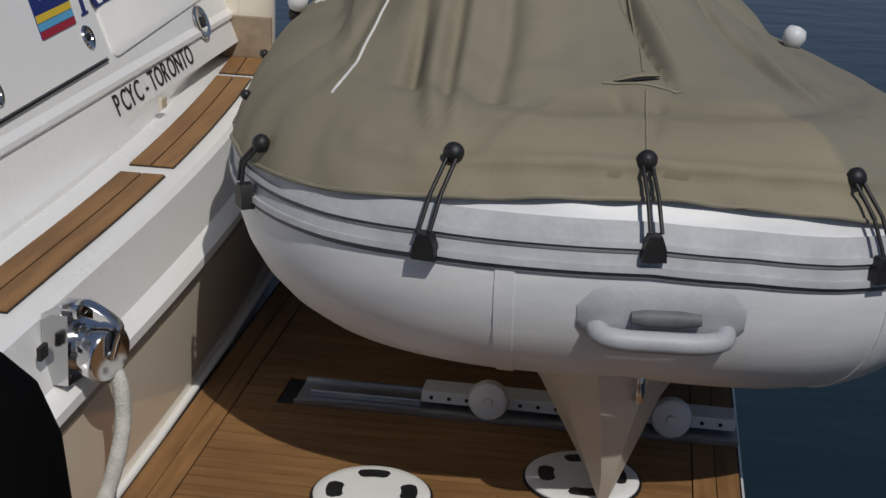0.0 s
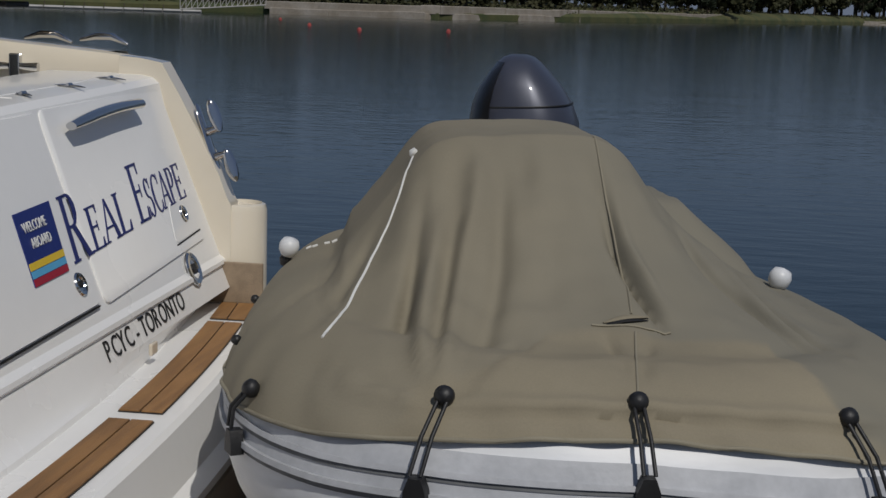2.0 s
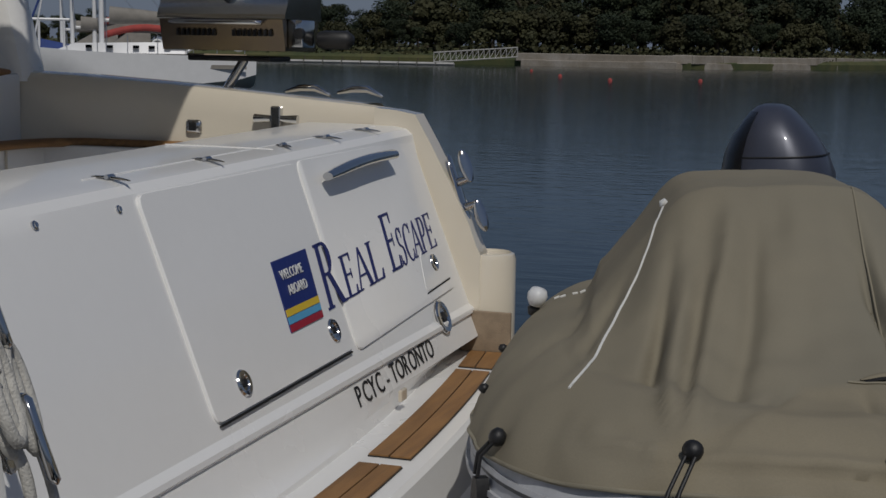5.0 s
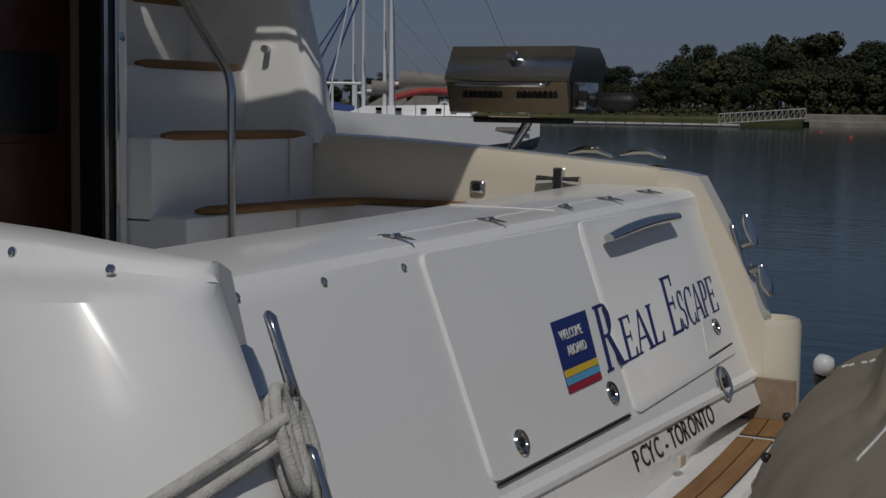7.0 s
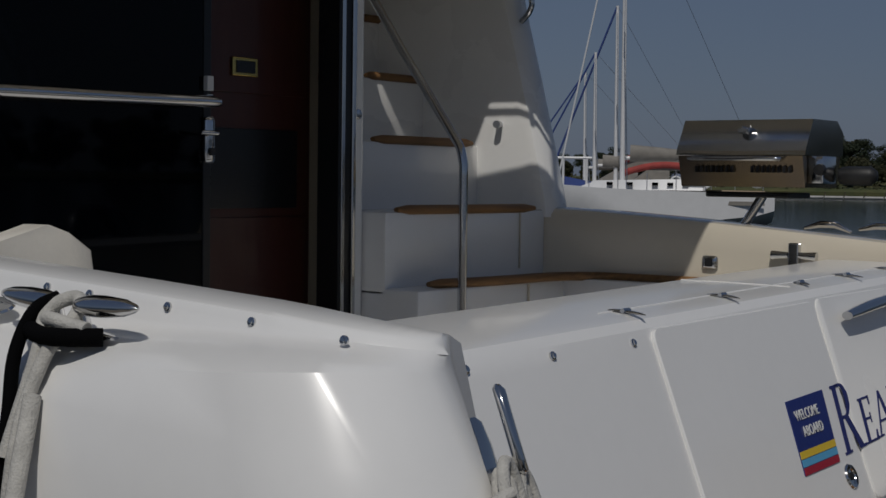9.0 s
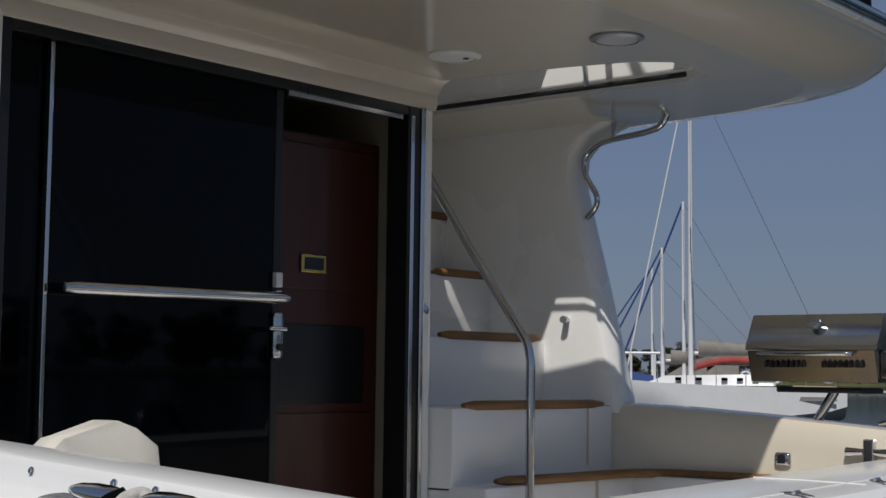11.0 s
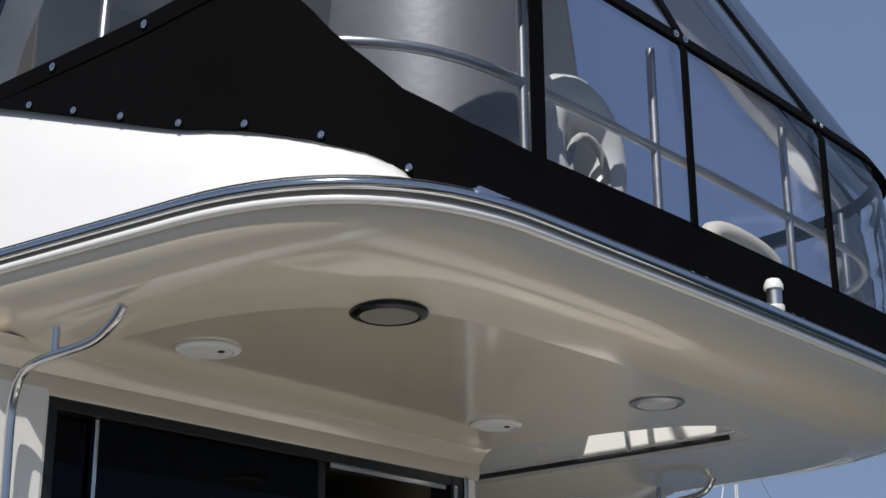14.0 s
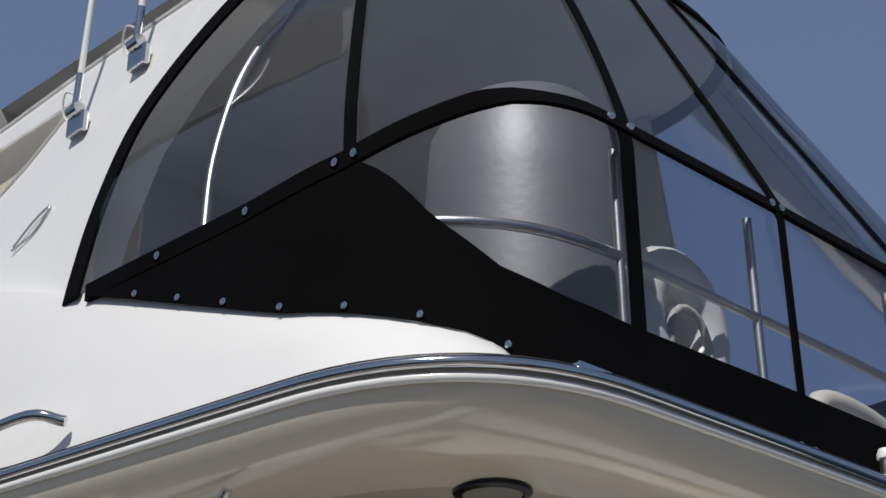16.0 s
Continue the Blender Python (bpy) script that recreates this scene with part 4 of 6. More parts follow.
# moulded side of the flybridge under the canvas
secs = []
for i in range(0, IB + 14):
    a, b = outline(0.02)[i], outline(0.10)[i]
    zb = keyed(RKEY[i], BOT_Z) + 0.02
    m1 = a.lerp(b, 0.35)
    secs.append([Vector((a.x, a.y, RUB + 0.01)), Vector((m1.x, m1.y, RUB + 0.01 + (zb - RUB) * 0.45)), Vector((a.lerp(b, 0.8).x, a.lerp(b, 0.8).y, RUB + (zb - RUB) * 0.9)), Vector((b.x, b.y, zb)), Vector((outline(0.2)[i].x, outline(0.2)[i].y, zb)), Vector((outline(0.2)[i].x, outline(0.2)[i].y, RUB + 0.01))])
part("flybridge_side", loft(secs), GEL, yacht, "white moulded flybridge side", 40)

skirt = thing("canvas_enclosure", (-3.0, 3.7, 2.78), "black canvas and clear vinyl flybridge enclosure", "canvas enclosure")
fs = np.linspace(f_of(-3.60), IB, 110)
strip([encf(f, keyed(RKEY[int(f)] + (RKEY[min(int(f) + 1, NP - 1)] - RKEY[int(f)]) * (f - int(f)), TOP_Z), 0.006) for f in fs],
      [encf(f, keyed(RKEY[int(f)] + (RKEY[min(int(f) + 1, NP - 1)] - RKEY[int(f)]) * (f - int(f)), BOT_Z), 0.012) for f in fs], BLACK, "canvas_skirt", skirt)


def keyf(f):
    i = int(f)
    return RKEY[i] + (RKEY[min(i + 1, NP - 1)] - RKEY[i]) * (f - i)


strip([encf(f, keyed(keyf(f), BAND_Z) + 0.026, 0.010) for f in fs], [encf(f, keyed(keyf(f), BAND_Z) - 0.026, 0.010) for f in fs], BLACK, "canvas_band", skirt, 0.02)
fl = np.linspace(f_of(-2.55), IB, 70)
win_ = part("lower_window", loft([[encf(f, keyed(keyf(f), BAND_Z)), encf(f, (keyed(keyf(f), BAND_Z) + keyed(keyf(f), TOP_Z)) / 2), encf(f, keyed(keyf(f), TOP_Z) - 0.02)] for f in fl], False, False), VINYL, skirt, "clear vinyl window", 60)
ROOF = 4.95
up = np.linspace(f_of(-3.58), IB, 60)
secs = []
for f in up:
    zb = keyed(keyf(f), BAND_Z)
    secs.append([encf(f, zb + (ROOF - zb) * t) + Vector((0, 0, 0.0)) for t in np.linspace(0, 1, 7)])
win_.visible_shadow = False
win_ = part("upper_window", loft(secs, False, False), VINYL, skirt, "clear vinyl upper window", 60)
win_.visible_shadow = False


def upright(key, z0, z1, w, lean=0.0, mat=BLACK, name="canvas_strap"):
    zs = np.linspace(z0, z1, 10)
    A, B = [], []
    for k, z in enumerate(zs):
        f = f_of(key + lean * (k / 9) ** 1.8)
        g = f_of(key + lean * (k / 9) ** 1.8 + w)
        A.append(encf(f, z, 0.009))
        B.append(encf(g, z, 0.009))
    return strip(A, B, mat, name, skirt, 0.012)


upright(-1.475, 2.79, 3.61, 0.055)
upright(-0.745, 2.99, 3.61, 0.026)
upright(0.105, 2.99, 3.60, 0.026)
upright(-2.50, 3.38, ROOF, 0.045, 0.10)
upright(-1.46, 3.60, ROOF, 0.045, -0.35)
upright(-0.72, 3.60, ROOF, 0.045, -0.25)
upright(0.13, 3.59, ROOF, 0.045, -0.2)
upright(0.95, 2.8, ROOF, 0.06, 0.0)
rf = [encf(f, ROOF, 0.0) for f in up]
rb = bmesh.new()
rv = [rb.verts.new(p + Vector((0, 0, 0.02))) for p in rf] + [rb.verts.new((-5.5, rf[-1].y, ROOF + 0.1)), rb.verts.new((-5.5, rf[0].y, ROOF + 0.1))]
bmesh.ops.triangle_fill(rb, edges=[rb.edges.new((a, b)) for a, b in zip(rv, rv[1:] + rv[:1])], use_beauty=True)
part("canopy_roof", rb, HEADLINER, skirt, "grey canopy headliner")
part("canopy_curtain", loft([[(x, 5.02, 2.79), (x, 5.04, 2.79), (x, 4.66, 4.96), (x, 4.64, 4.96)] for x in (-5.5, -3.42)]), HEADLINER, skirt, "grey starboard side curtain")
part("canopy_curtain", box(-5.53, -5.5, 2.2, 5.0, 2.8, 5.05), HEADLINER, skirt)
strip([encf(f, ROOF + 0.03, 0.01) for f in up], [encf(f, ROOF - 0.03, 0.01) for f in up], BLACK, "roof_band", skirt, 0.02)
for key, z in ((-3.26, 3.32), (-2.88, 3.345), (-2.53, 3.387), (-2.46, 3.40), (-1.50, 3.605), (-1.42, 3.60), (-0.75, 3.60), (-0.70, 3.60), (0.10, 3.59), (0.15, 3.59)):
    p = encf(f_of(key), z, 0.014)
    n = Vector((p.x + 3.6, p.y - 3.7, 0)).normalized()
    if key < -2:
        n = Vector((0, -1, 0))
    stud(p, n, skirt, 0.012)
for key in (-3.35, -3.15, -2.95, -2.72, -2.48, -2.22, -1.93):
    p = encf(f_of(key), keyed(key, BOT_Z) + 0.014, 0.016)
    stud(p, (0.2, -1, 0), skirt, 0.010)
for key in (-0.78, -0.71, -0.22, -0.16, 0.12, 0.17):
    stud(encf(f_of(key), 2.83, 0.016), (1, 0, 0), skirt, 0.009)
part("deck_hinge", box(-2.14, -2.04, 2.44, 2.56, 2.775, 2.80, 0.005), CHROME, yacht, "small stainless deck fitting")
# stern light on the overhang edge
nav = part("stern_light", lathe([(0.03, 0), (0.032, 0.012), (0.034, 0.03), (0.033, 0.04)], Matrix.Translation((-2.045, 3.80, RUB + 0.012)) @ Matrix.Scale(0.85, 4), 20), WHITE, yacht, "white stern light with clear lens", 40)
part("lens", lathe([(0.027, 0.04), (0.027, 0.10), (0.001, 0.10)], Matrix.Translation((-2.045, 3.80, RUB + 0.012)) @ Matrix.Scale(0.85, 4), 20), ALU, nav, "clear ribbed lens", 40)
part("light_cap", lathe([(0.034, 0.10), (0.034, 0.115), (0.025, 0.135), (0.001, 0.142)], Matrix.Translation((-2.045, 3.80, RUB + 0.012)) @ Matrix.Scale(0.85, 4), 20), WHITE, nav, "", 40)
# guard rails inside the enclosure
railing = thing("guard_rail", (-2.3, 3.7, RUB), "stainless guard rail round the flybridge", "railing")
gf = np.linspace(f_of(-2.35), IB + 6, 60)
part("top_rail", sweep([outline(0.17)[int(f)].lerp(outline(0.17)[min(int(f) + 1, NP - 1)], f - int(f)) + Vector((0, 0, 3.24)) for f in gf], 0.0155, 10), ALU, railing, "", 60)
for key in (-1.46, -0.76, 0.09, 0.8):
    f = f_of(key)
    p = outline(0.17)[int(f)]
    part("stanchion", sweep([(p.x, p.y, RUB), (p.x, p.y, 3.56)], 0.014, 10), ALU, railing, "", 60)
part("brace", sweep([(-2.2, 3.35, 2.95), (-3.3, 4.9, 3.35)], 0.012, 8), ALU, railing, "", 60)
part("lower_rail", sweep([(-2.2, 3.2, 3.0), (-2.2, 5.0, 3.0)], 0.012, 8), ALU, railing, "", 60)
# arch leg on the port side, leaning inboard, and the hard top that it carries
arch_o = [(-5.5, 3.25), (-3.61, 3.31), (-3.63, 3.60), (-3.58, 3.90), (-3.44, 4.09), (-3.21, 4.24), (-2.95, 4.34), (-2.95, 4.42), (-3.38, 4.43), (-3.8, 4.45), (-4.2, 4.46), (-5.5, 4.45), (-5.5, 4.34), (-4.7, 4.33), (-4.06, 4.30), (-4.3, 4.12), (-4.65, 3.95), (-5.5, 3.5)]


def lean_y(z):
    return 1.985 + max(0.0, z - 3.3) * 0.22


bma = loft([[(x, lean_y(z) + d, z) for x, z in arch_o] for d in (0.012, 0.0)] + [[(x, lean_y(z) + 0.15, z) for x, z in arch_o]])
edg = [e for e in bma.edges if e.is_boundary is False and e.calc_face_angle(0) > 1.0]
bmesh.ops.bevel(bma, geom=edg, offset=0.02, segments=3, affect="EDGES", profile=0.5)
arch = part("radar_arch", bma, GEL, yacht, "white moulded radar arch", 40)
aft_edge = smooth_path([(-3.600, 0, 3.290), (-3.622, 0, 3.60), (-3.573, 0, 3.90), (-3.433, 0, 4.085), (-3.205, 0, 4.235), (-2.93, 0, 4.335)], 5)
band_out, band_in = [], []
for k_, p_ in enumerate(aft_edge):
    t_ = (aft_edge[min(k_ + 1, len(aft_edge) - 1)] - aft_edge[max(k_ - 1, 0)]).normalized()
    band_out.append(Vector((p_.x, lean_y(p_.z) - 0.006, p_.z)))
    q_ = p_ + Vector((t_.z, 0, -t_.x)) * 0.075
    band_in.append(Vector((q_.x, lean_y(q_.z) - 0.006, q_.z)))
strip(band_out, band_in, BLACK, "canvas_edge", skirt, 0.012)
part("side_window", box(-5.5, -4.0, 2.46, 2.47, 3.4, 4.5), GEL_BAND, arch, "tan cloth behind the arch opening")
part("arch_emblem", sweep(smooth_path([(-4.14, 2.075, 3.70), (-4.05, 2.09, 3.77), (-3.97, 2.10, 3.80), (-4.03, 2.085, 3.72), (-4.14, 2.07, 3.685)], 4), 0.004, 6), ALU, arch, "grey oval emblem", 60)
part("model_badge", sweep(smooth_path([(-4.0, 1.96, 3.16), (-3.94, 1.965, 3.24), (-3.91, 1.965, 3.19), (-3.87, 1.97, 3.25), (-3.84, 1.97, 3.21), (-3.79, 1.975, 3.26)], 4), 0.005, 6), BLACKPAINT, arch, "dark script badge as plain strokes", 60)
part("side_handle", sweep(smooth_path([(-3.95, 1.84, 2.84), (-3.75, 1.83, 2.88), (-3.48, 1.85, 2.89), (-3.40, 1.92, 2.87)], 5), 0.016, 10), CHROME, yacht, "stainless side grab handle", 60)
for x, z in ((-3.95, 4.17), (-3.65, 4.31)):
    y = lean_y(z) - 0.03
    ant = thing("antenna", (x, y, z), "white whip antenna on a ratchet mount", "antenna", "antennas on the arch")
    part("mount", sweep([(x, y + 0.04, z - 0.05), (x, y - 0.01, z)], [0.028, 0.02], 12), CHROME, ant, "stainless ratchet mount", 40)
    part("base_plate", box(x - 0.05, x + 0.05, y - 0.01, y + 0.02, z - 0.09, z - 0.01, 0.008), CHROME, ant)
    part("ratchet", lathe([(0.022, -0.03), (0.024, 0), (0.022, 0.03)], aim((x, y - 0.01, z), (1, 0, 0)), 14), CHROME, ant, "", 40)
    part("ferrule", sweep([(x, y - 0.01, z), (x + 0.01, y - 0.01, z + 0.14)], 0.014, 10), CHROME, ant, "", 60)
    part("whip", sweep([(x + 0.01, y - 0.01, z + 0.12), (x + 0.09, y - 0.01, z + 1.5)], [0.012, 0.007], 10), WHITE, ant, "", 60)
    part("cable", sweep(smooth_path([(x, y, z + 0.06), (x - 0.06, y - 0.02, z + 0.09), (x - 0.09, y, z + 0.02), (x - 0.03, y + 0.02, z - 0.04)], 5), 0.004, 6), PIPING, ant, "", 60)
# things on the flybridge
part("bimini_bow", sweep(smooth_path([(-3.08, 2.10, 3.36), (-3.13, 2.15, 3.65), (-3.12, 2.22, 3.95), (-3.12, 2.35, 4.2), (-3.1, 2.55, 4.45), (-3.05, 2.9, 4.7)], 6), 0.014, 10), ALU, railing, "bent tubular canopy bow", 60)
seat = thing("folded_cushion", (-2.61, 2.91, RUB), "tall pale grey rolled cover behind the vinyl", "cover")
part("roll", lathe([(0.29, 0.0), (0.30, 0.1), (0.30, 0.8), (0.285, 1.0), (0.23, 1.10), (0.12, 1.155), (0.001, 1.165)], pose(-2.61, 2.91, RUB + 0.005), 32), SILVER, seat, "", 60)
ring = thing("lifebuoy", (-2.35, 3.2, 3.0), "white horseshoe lifebuoy hung on the guard rail", "lifebuoy")
part("float", sweep([Vector((-2.31, 3.17 + 0.15 * math.cos(a), 3.16 + 0.18 * math.sin(a))) for a in np.linspace(-0.9, math.pi + 0.9, 20)], 0.075, 14, 1.0), WHITE, ring, "", 60)
part("line", sweep([Vector((-2.25, 3.17 + 0.09 * math.cos(a), 3.10 + 0.11 * math.sin(a))) for a in np.linspace(0, 2 * math.pi, 20)], 0.012, 8), ROPE, ring, "white coiled line", 60)
fch = thing("helm_chair", (-2.6, 4.4, RUB), "white moulded flybridge chair", "chair")
part("chair_back", sweep(smooth_path([(-2.42, 4.0, 2.80), (-2.40, 4.02, 3.12), (-2.40, 4.12, 3.21), (-2.40, 4.4, 3.20), (-2.40, 4.48, 3.1), (-2.42, 4.5, 2.8)], 5), 0.04, 10), VINYLSEAT, fch, "", 60)
part("chair_panel", box(-2.45, -2.41, 4.02, 4.48, 2.80, 3.18, 0.02), VINYLSEAT, fch, "", 40)

# ---- cockpit chair and grill ----
ch = thing("cockpit_chair", (-2.9, 2.22, 0.70), "cream vinyl cockpit chair beside the glass door", "chair")
part("backrest", loft([[(-2.86 - d, 2.07 + s, 1.0), (-2.86 - d, 2.43 - s, 1.0), (-2.92 - d, 2.42 - s, 1.36), (-2.93 - d, 2.36 - s, 1.405), (-2.93 - d, 2.30 - s, 1.425), (-2.93 - d, 2.12 + s, 1.385), (-2.92 - d, 2.07 + s, 1.35)] for d, s in ((0, 0.015), (0.012, 0), (0.07, 0), (0.085, 0.02))]), VINYLSEAT, ch, "", 50)
part("seat", box(-2.95, -2.5, 2.06, 2.44, 1.02, 1.12, 0.03, 3), VINYLSEAT, ch, "", 50)
part("pedestal", lathe([(0.16, 0), (0.15, 0.02), (0.04, 0.05), (0.04, 0.33)], pose(-2.72, 2.25, 0.70), 20), CHROME, ch, "", 40)

gr = thing("barbecue_grill", (-2.45, 5.22, 1.39), "stainless marine barbecue grill on a rail mount", "grill")
part("firebox", prism([(5.08, 1.535), (5.37, 1.535), (5.40, 1.65), (5.05, 1.65)], "x", -2.70, -2.20, 0.008), BROWN_REFLECTION, gr, "stainless firebox with brown reflections painted in", 40)
part("lid", prism([(5.05, 1.652), (5.40, 1.652), (5.40, 1.74), (5.34, 1.785), (5.118, 1.785), (5.055, 1.672)], "x", -2.71, -2.19, 0.008), CHROME, gr, "polished grill lid", 40)
part("lid_handle", sweep(smooth_path([(-2.62, 5.06, 1.636), (-2.62, 5.02, 1.638), (-2.30, 5.02, 1.638), (-2.30, 5.06, 1.636)], 4), 0.009, 8), CHROME, gr, "", 60)
part("lid_knob", lathe([(0.012, 0), (0.01, 0.02), (0.028, 0.028), (0.028, 0.036), (0.001, 0.04)], aim((-2.44, 5.094, 1.742), (0, -0.87, 0.48)), 16), CHROME, gr, "", 40)
for k in range(16):
    part("vent_slot", box(-2.63 + 0.021 * k + (0.06 if k > 7 else 0), -2.620 + 0.021 * k + (0.06 if k > 7 else 0), 5.050, 5.068, 1.588, 1.612), RUBBER, gr)
part("control_box", box(-2.20, -2.14, 5.10, 5.22, 1.55, 1.65, 0.006), CHROME, gr, "", 40)
part("control_knob", lathe([(0.022, 0), (0.020, 0.02), (0.001, 0.022)], aim((-2.15, 5.10, 1.60), (0, -1, 0)), 14), RUBBER, gr, "black control knob", 40)
part("gas_bottle", lathe([(0.001, 0), (0.03, 0.005), (0.035, 0.03), (0.035, 0.12), (0.02, 0.14), (0.001, 0.145)], aim((-2.14, 5.25, 1.58), (1, 0, 0)), 16), RUBBER, gr, "dark gas bottle", 50)
part("tray", box(-2.62, -2.28, 5.12, 5.32, 1.495, 1.515, 0.006), RUBBER, gr, "black mount arms")
part("mount_leg", sweep([(-2.43, 5.22, 1.50), (-2.50, 5.21, 1.385)], 0.018, 10), CHROME, gr, "", 60)

from mathutils.bvhtree import BVHTree

# ---- the dinghy on the platform ----
AX = Vector((-0.195, 0.98, 0)).normalized()
RT = Vector((AX.y, -AX.x, 0))
BOW = Vector((0.042, 2.612, 0.034))


def dg(s, l, z):
    """Dinghy frame: s aft from the bow, l to the right, z up; the boat lists a little."""
    return BOW + AX * s + RT * l + Vector((0, 0, z - 0.029 * l))


dinghy = thing("inflatable_dinghy", (-0.15, 4.0, 0.0), "white rigid inflatable dinghy lying across the swim platform", "dinghy")
TR = 0.26
half = [(2.75, -0.50), (2.2, -0.535), (1.6, -0.56), (1.1, -0.57), (0.76, -0.565), (0.53, -0.525), (0.385, -0.445), (0.30, -0.315), (0.265, -0.155), (0.26, 0.0)]
full = half + [(s, -l) for s, l in reversed(half[:-1])]
mid_path = smooth_path([(s, l, 0) for s, l in full], 6)


def trim(s):
    """How far the dinghy sits lower towards its stern."""
    return 0.002 * s + 0.018 * s * s


def tube_z(s):
    return 0.572 - trim(s)


def tube_out(p, i):
    a, b = mid_path[max(i - 1, 0)], mid_path[min(i + 1, len(mid_path) - 1)]
    t = (b - a).normalized()
    return Vector((t.y, -t.x, 0))


OUT = []
for i, p in enumerate(mid_path):
    n = tube_out(p, i)
    if n.dot(Vector((p.x - 1.2, p.y, 0))) < 0:
        n = -n
    OUT.append(n)


def tube_point(i, ang, r=TR, lift=0.0):
    """On the tube's skin at path index i; ang from straight out, up positive."""
    p, n = mid_path[i], OUT[i]
    r *= 1 + 0.16 * max(0.0, -math.sin(ang)) * max(0.0, min(1.0, p.y / 0.45))
    q = p + n * (r * math.cos(ang))
    return dg(q.x, q.y, tube_z(p.x) + r * math.sin(ang) + lift)


NM = len(mid_path)
tube_bm = loft([[tube_point(i, 2 * math.pi * k / 30) for k in range(30)] for i in range(NM)])
part("buoyancy_tube", tube_bm, TUBE, dinghy, "white inflated tube with grey scuffs", 60)


SAG = [(20, -5.0), (26, -4.5), (37, -2.5), (42, -0.3), (54, 0.0), (60, -2.1), (65, -5.5), (72, -8.0)]

def strake_band(name, a0, a1, r, mat, label="", steps=5):
    """A band along the tube that follows the strake's own sag towards the sides."""
    secs = []
    for i in range(NM):
        g = radians(keyed(i, SAG))
        o = [tube_point(i, radians(a0 + (a1 - a0) * k / steps) + g, r) for k in range(steps + 1)]
        secs.append(o + [tube_point(i, radians(a1) + g, TR - 0.004), tube_point(i, radians(a0) + g, TR - 0.004)])
    return part(name, loft(secs), mat, dinghy, label, 40)


strake_band("rubbing_strake", 8.0, 29.5, TR + 0.004, STRAKE, "pale grey rubber rubbing strake")
strake_band("strake_rib", 18.2, 20.6, TR + 0.012, STRAKE)
# dark bands paint in the shade on the underside of each rib
strake_band("strake_shade", 16.3, 17.9, TR + 0.0065, STRAKE_SHADE)
strake_band("strake_rib", 8.6, 11.2, TR + 0.013, STRAKE)
strake_band("strake_shade", 6.2, 8.1, TR + 0.0045, STRAKE_SHADE)
IC = NM // 2
for k in (-9, 14):
    tube_bm = loft([[tube_point(IC + k + d, a, TR + 0.0025) for a in np.linspace(radians(-80), radians(6), 12)] + [tube_point(IC + k + d, a, TR - 0.004) for a in np.linspace(radians(6), radians(-80), 12)] for d in (0, 1)])
    part("seam_tape", tube_bm, TUBE, dinghy, "", 40)
# bow grab handle on its pad, bent round the tube
pad = []
for t in np.linspace(-1, 1, 15):
    i = IC + 0.8 + t * 5.3
    i0, ff = int(i), i - int(i)
    w = 1 - abs(t) ** 9
    row = []
    for a in np.linspace(-1, 1, 7):
        ang = radians(-11) + a * radians(13.5) * (0.35 + 0.65 * w)
        row.append(tube_point(i0, ang, TR + 0.014 * (1 - abs(a) ** 4) * (1 - abs(t) ** 8) + 0.002).lerp(tube_point(i0 + 1, ang, TR + 0.014 * (1 - abs(a) ** 4) * (1 - abs(t) ** 8) + 0.002), ff))
    pad.append(row)
hp = part("bow_handle", loft(pad, False, False), HANDLE, dinghy, "grey moulded rubber bow handle", 60)
gp = []
for t, o in ((-0.86, 0.006), (-0.8, 0.03), (-0.6, 0.042), (-0.3, 0.045), (0, 0.045), (0.3, 0.045), (0.6, 0.042), (0.8, 0.03), (0.86, 0.006)):
    i = IC + 0.8 + t * 4.9
    i0, ff = int(i), i - int(i)
    ang = radians(-16)
    gp.append(tube_point(i0, ang, TR + o).lerp(tube_point(i0 + 1, ang, TR + o), ff))
part("handle_grip", sweep(smooth_path(gp, 3), 0.021, 12), HANDLE, hp, "", 60)
# dark bar painted in for the shade between grip and pad
gp2 = [tube_point(int(IC + 1.0 + t * 6.2), radians(-9), TR + 0.018).lerp(tube_point(int(IC + 1.0 + t * 6.2) + 1, radians(-9), TR + 0.018), (IC + 1.0 + t * 6.2) % 1) for t in (-0.38, -0.2, 0, 0.2, 0.4)]
part("handle_shade_bar", sweep(gp2, [0.012, 0.017, 0.017, 0.017, 0.012], 10), STRAKE_SHADE, hp, "", 60)
# rigid V hull
vh = []
for s_, zk, kw, hw, zc in ((0.15, 0.42, 0.070, 0.10, 0.46), (0.200, 0.22, 0.034, 0.14, 0.44), (0.255, 0.06, 0.014, 0.17, 0.43), (0.290, -0.018, 0.010, 0.20, 0.42), (0.42, -0.022, 0.012, 0.27, 0.41), (0.8, 0.0, 0.016, 0.42, 0.40), (1.4, 0.03, 0.016, 0.50, 0.36), (2.7, 0.03, 0.016, 0.52, 0.24)):
    zm = zk + (zc - zk) * 0.55
    vh.append([dg(s_, -hw, zc), dg(s_, -(kw + hw) / 2, zm + 0.012), dg(s_, -(kw + hw) / 2 + 0.006, zm - 0.004), dg(s_, -kw, zk), dg(s_, kw, zk), dg(s_, (kw + hw) / 2 - 0.006, zm - 0.004), dg(s_, (kw + hw) / 2, zm + 0.012), dg(s_, hw, zc), dg(s_, 0, zc + 0.02)])
part("rigid_hull", loft(vh), HULLGREY, dinghy, "beige V-shaped rigid hull", 25)
eye = part("bow_eye", sweep(smooth_path([dg(0.185, 0.03, 0.36), dg(0.15, 0.03, 0.35), dg(0.15, 0.03, 0.29), dg(0.21, 0.03, 0.27)], 4), 0.009, 8), CHROME, dinghy, "stainless bow eye", 60)

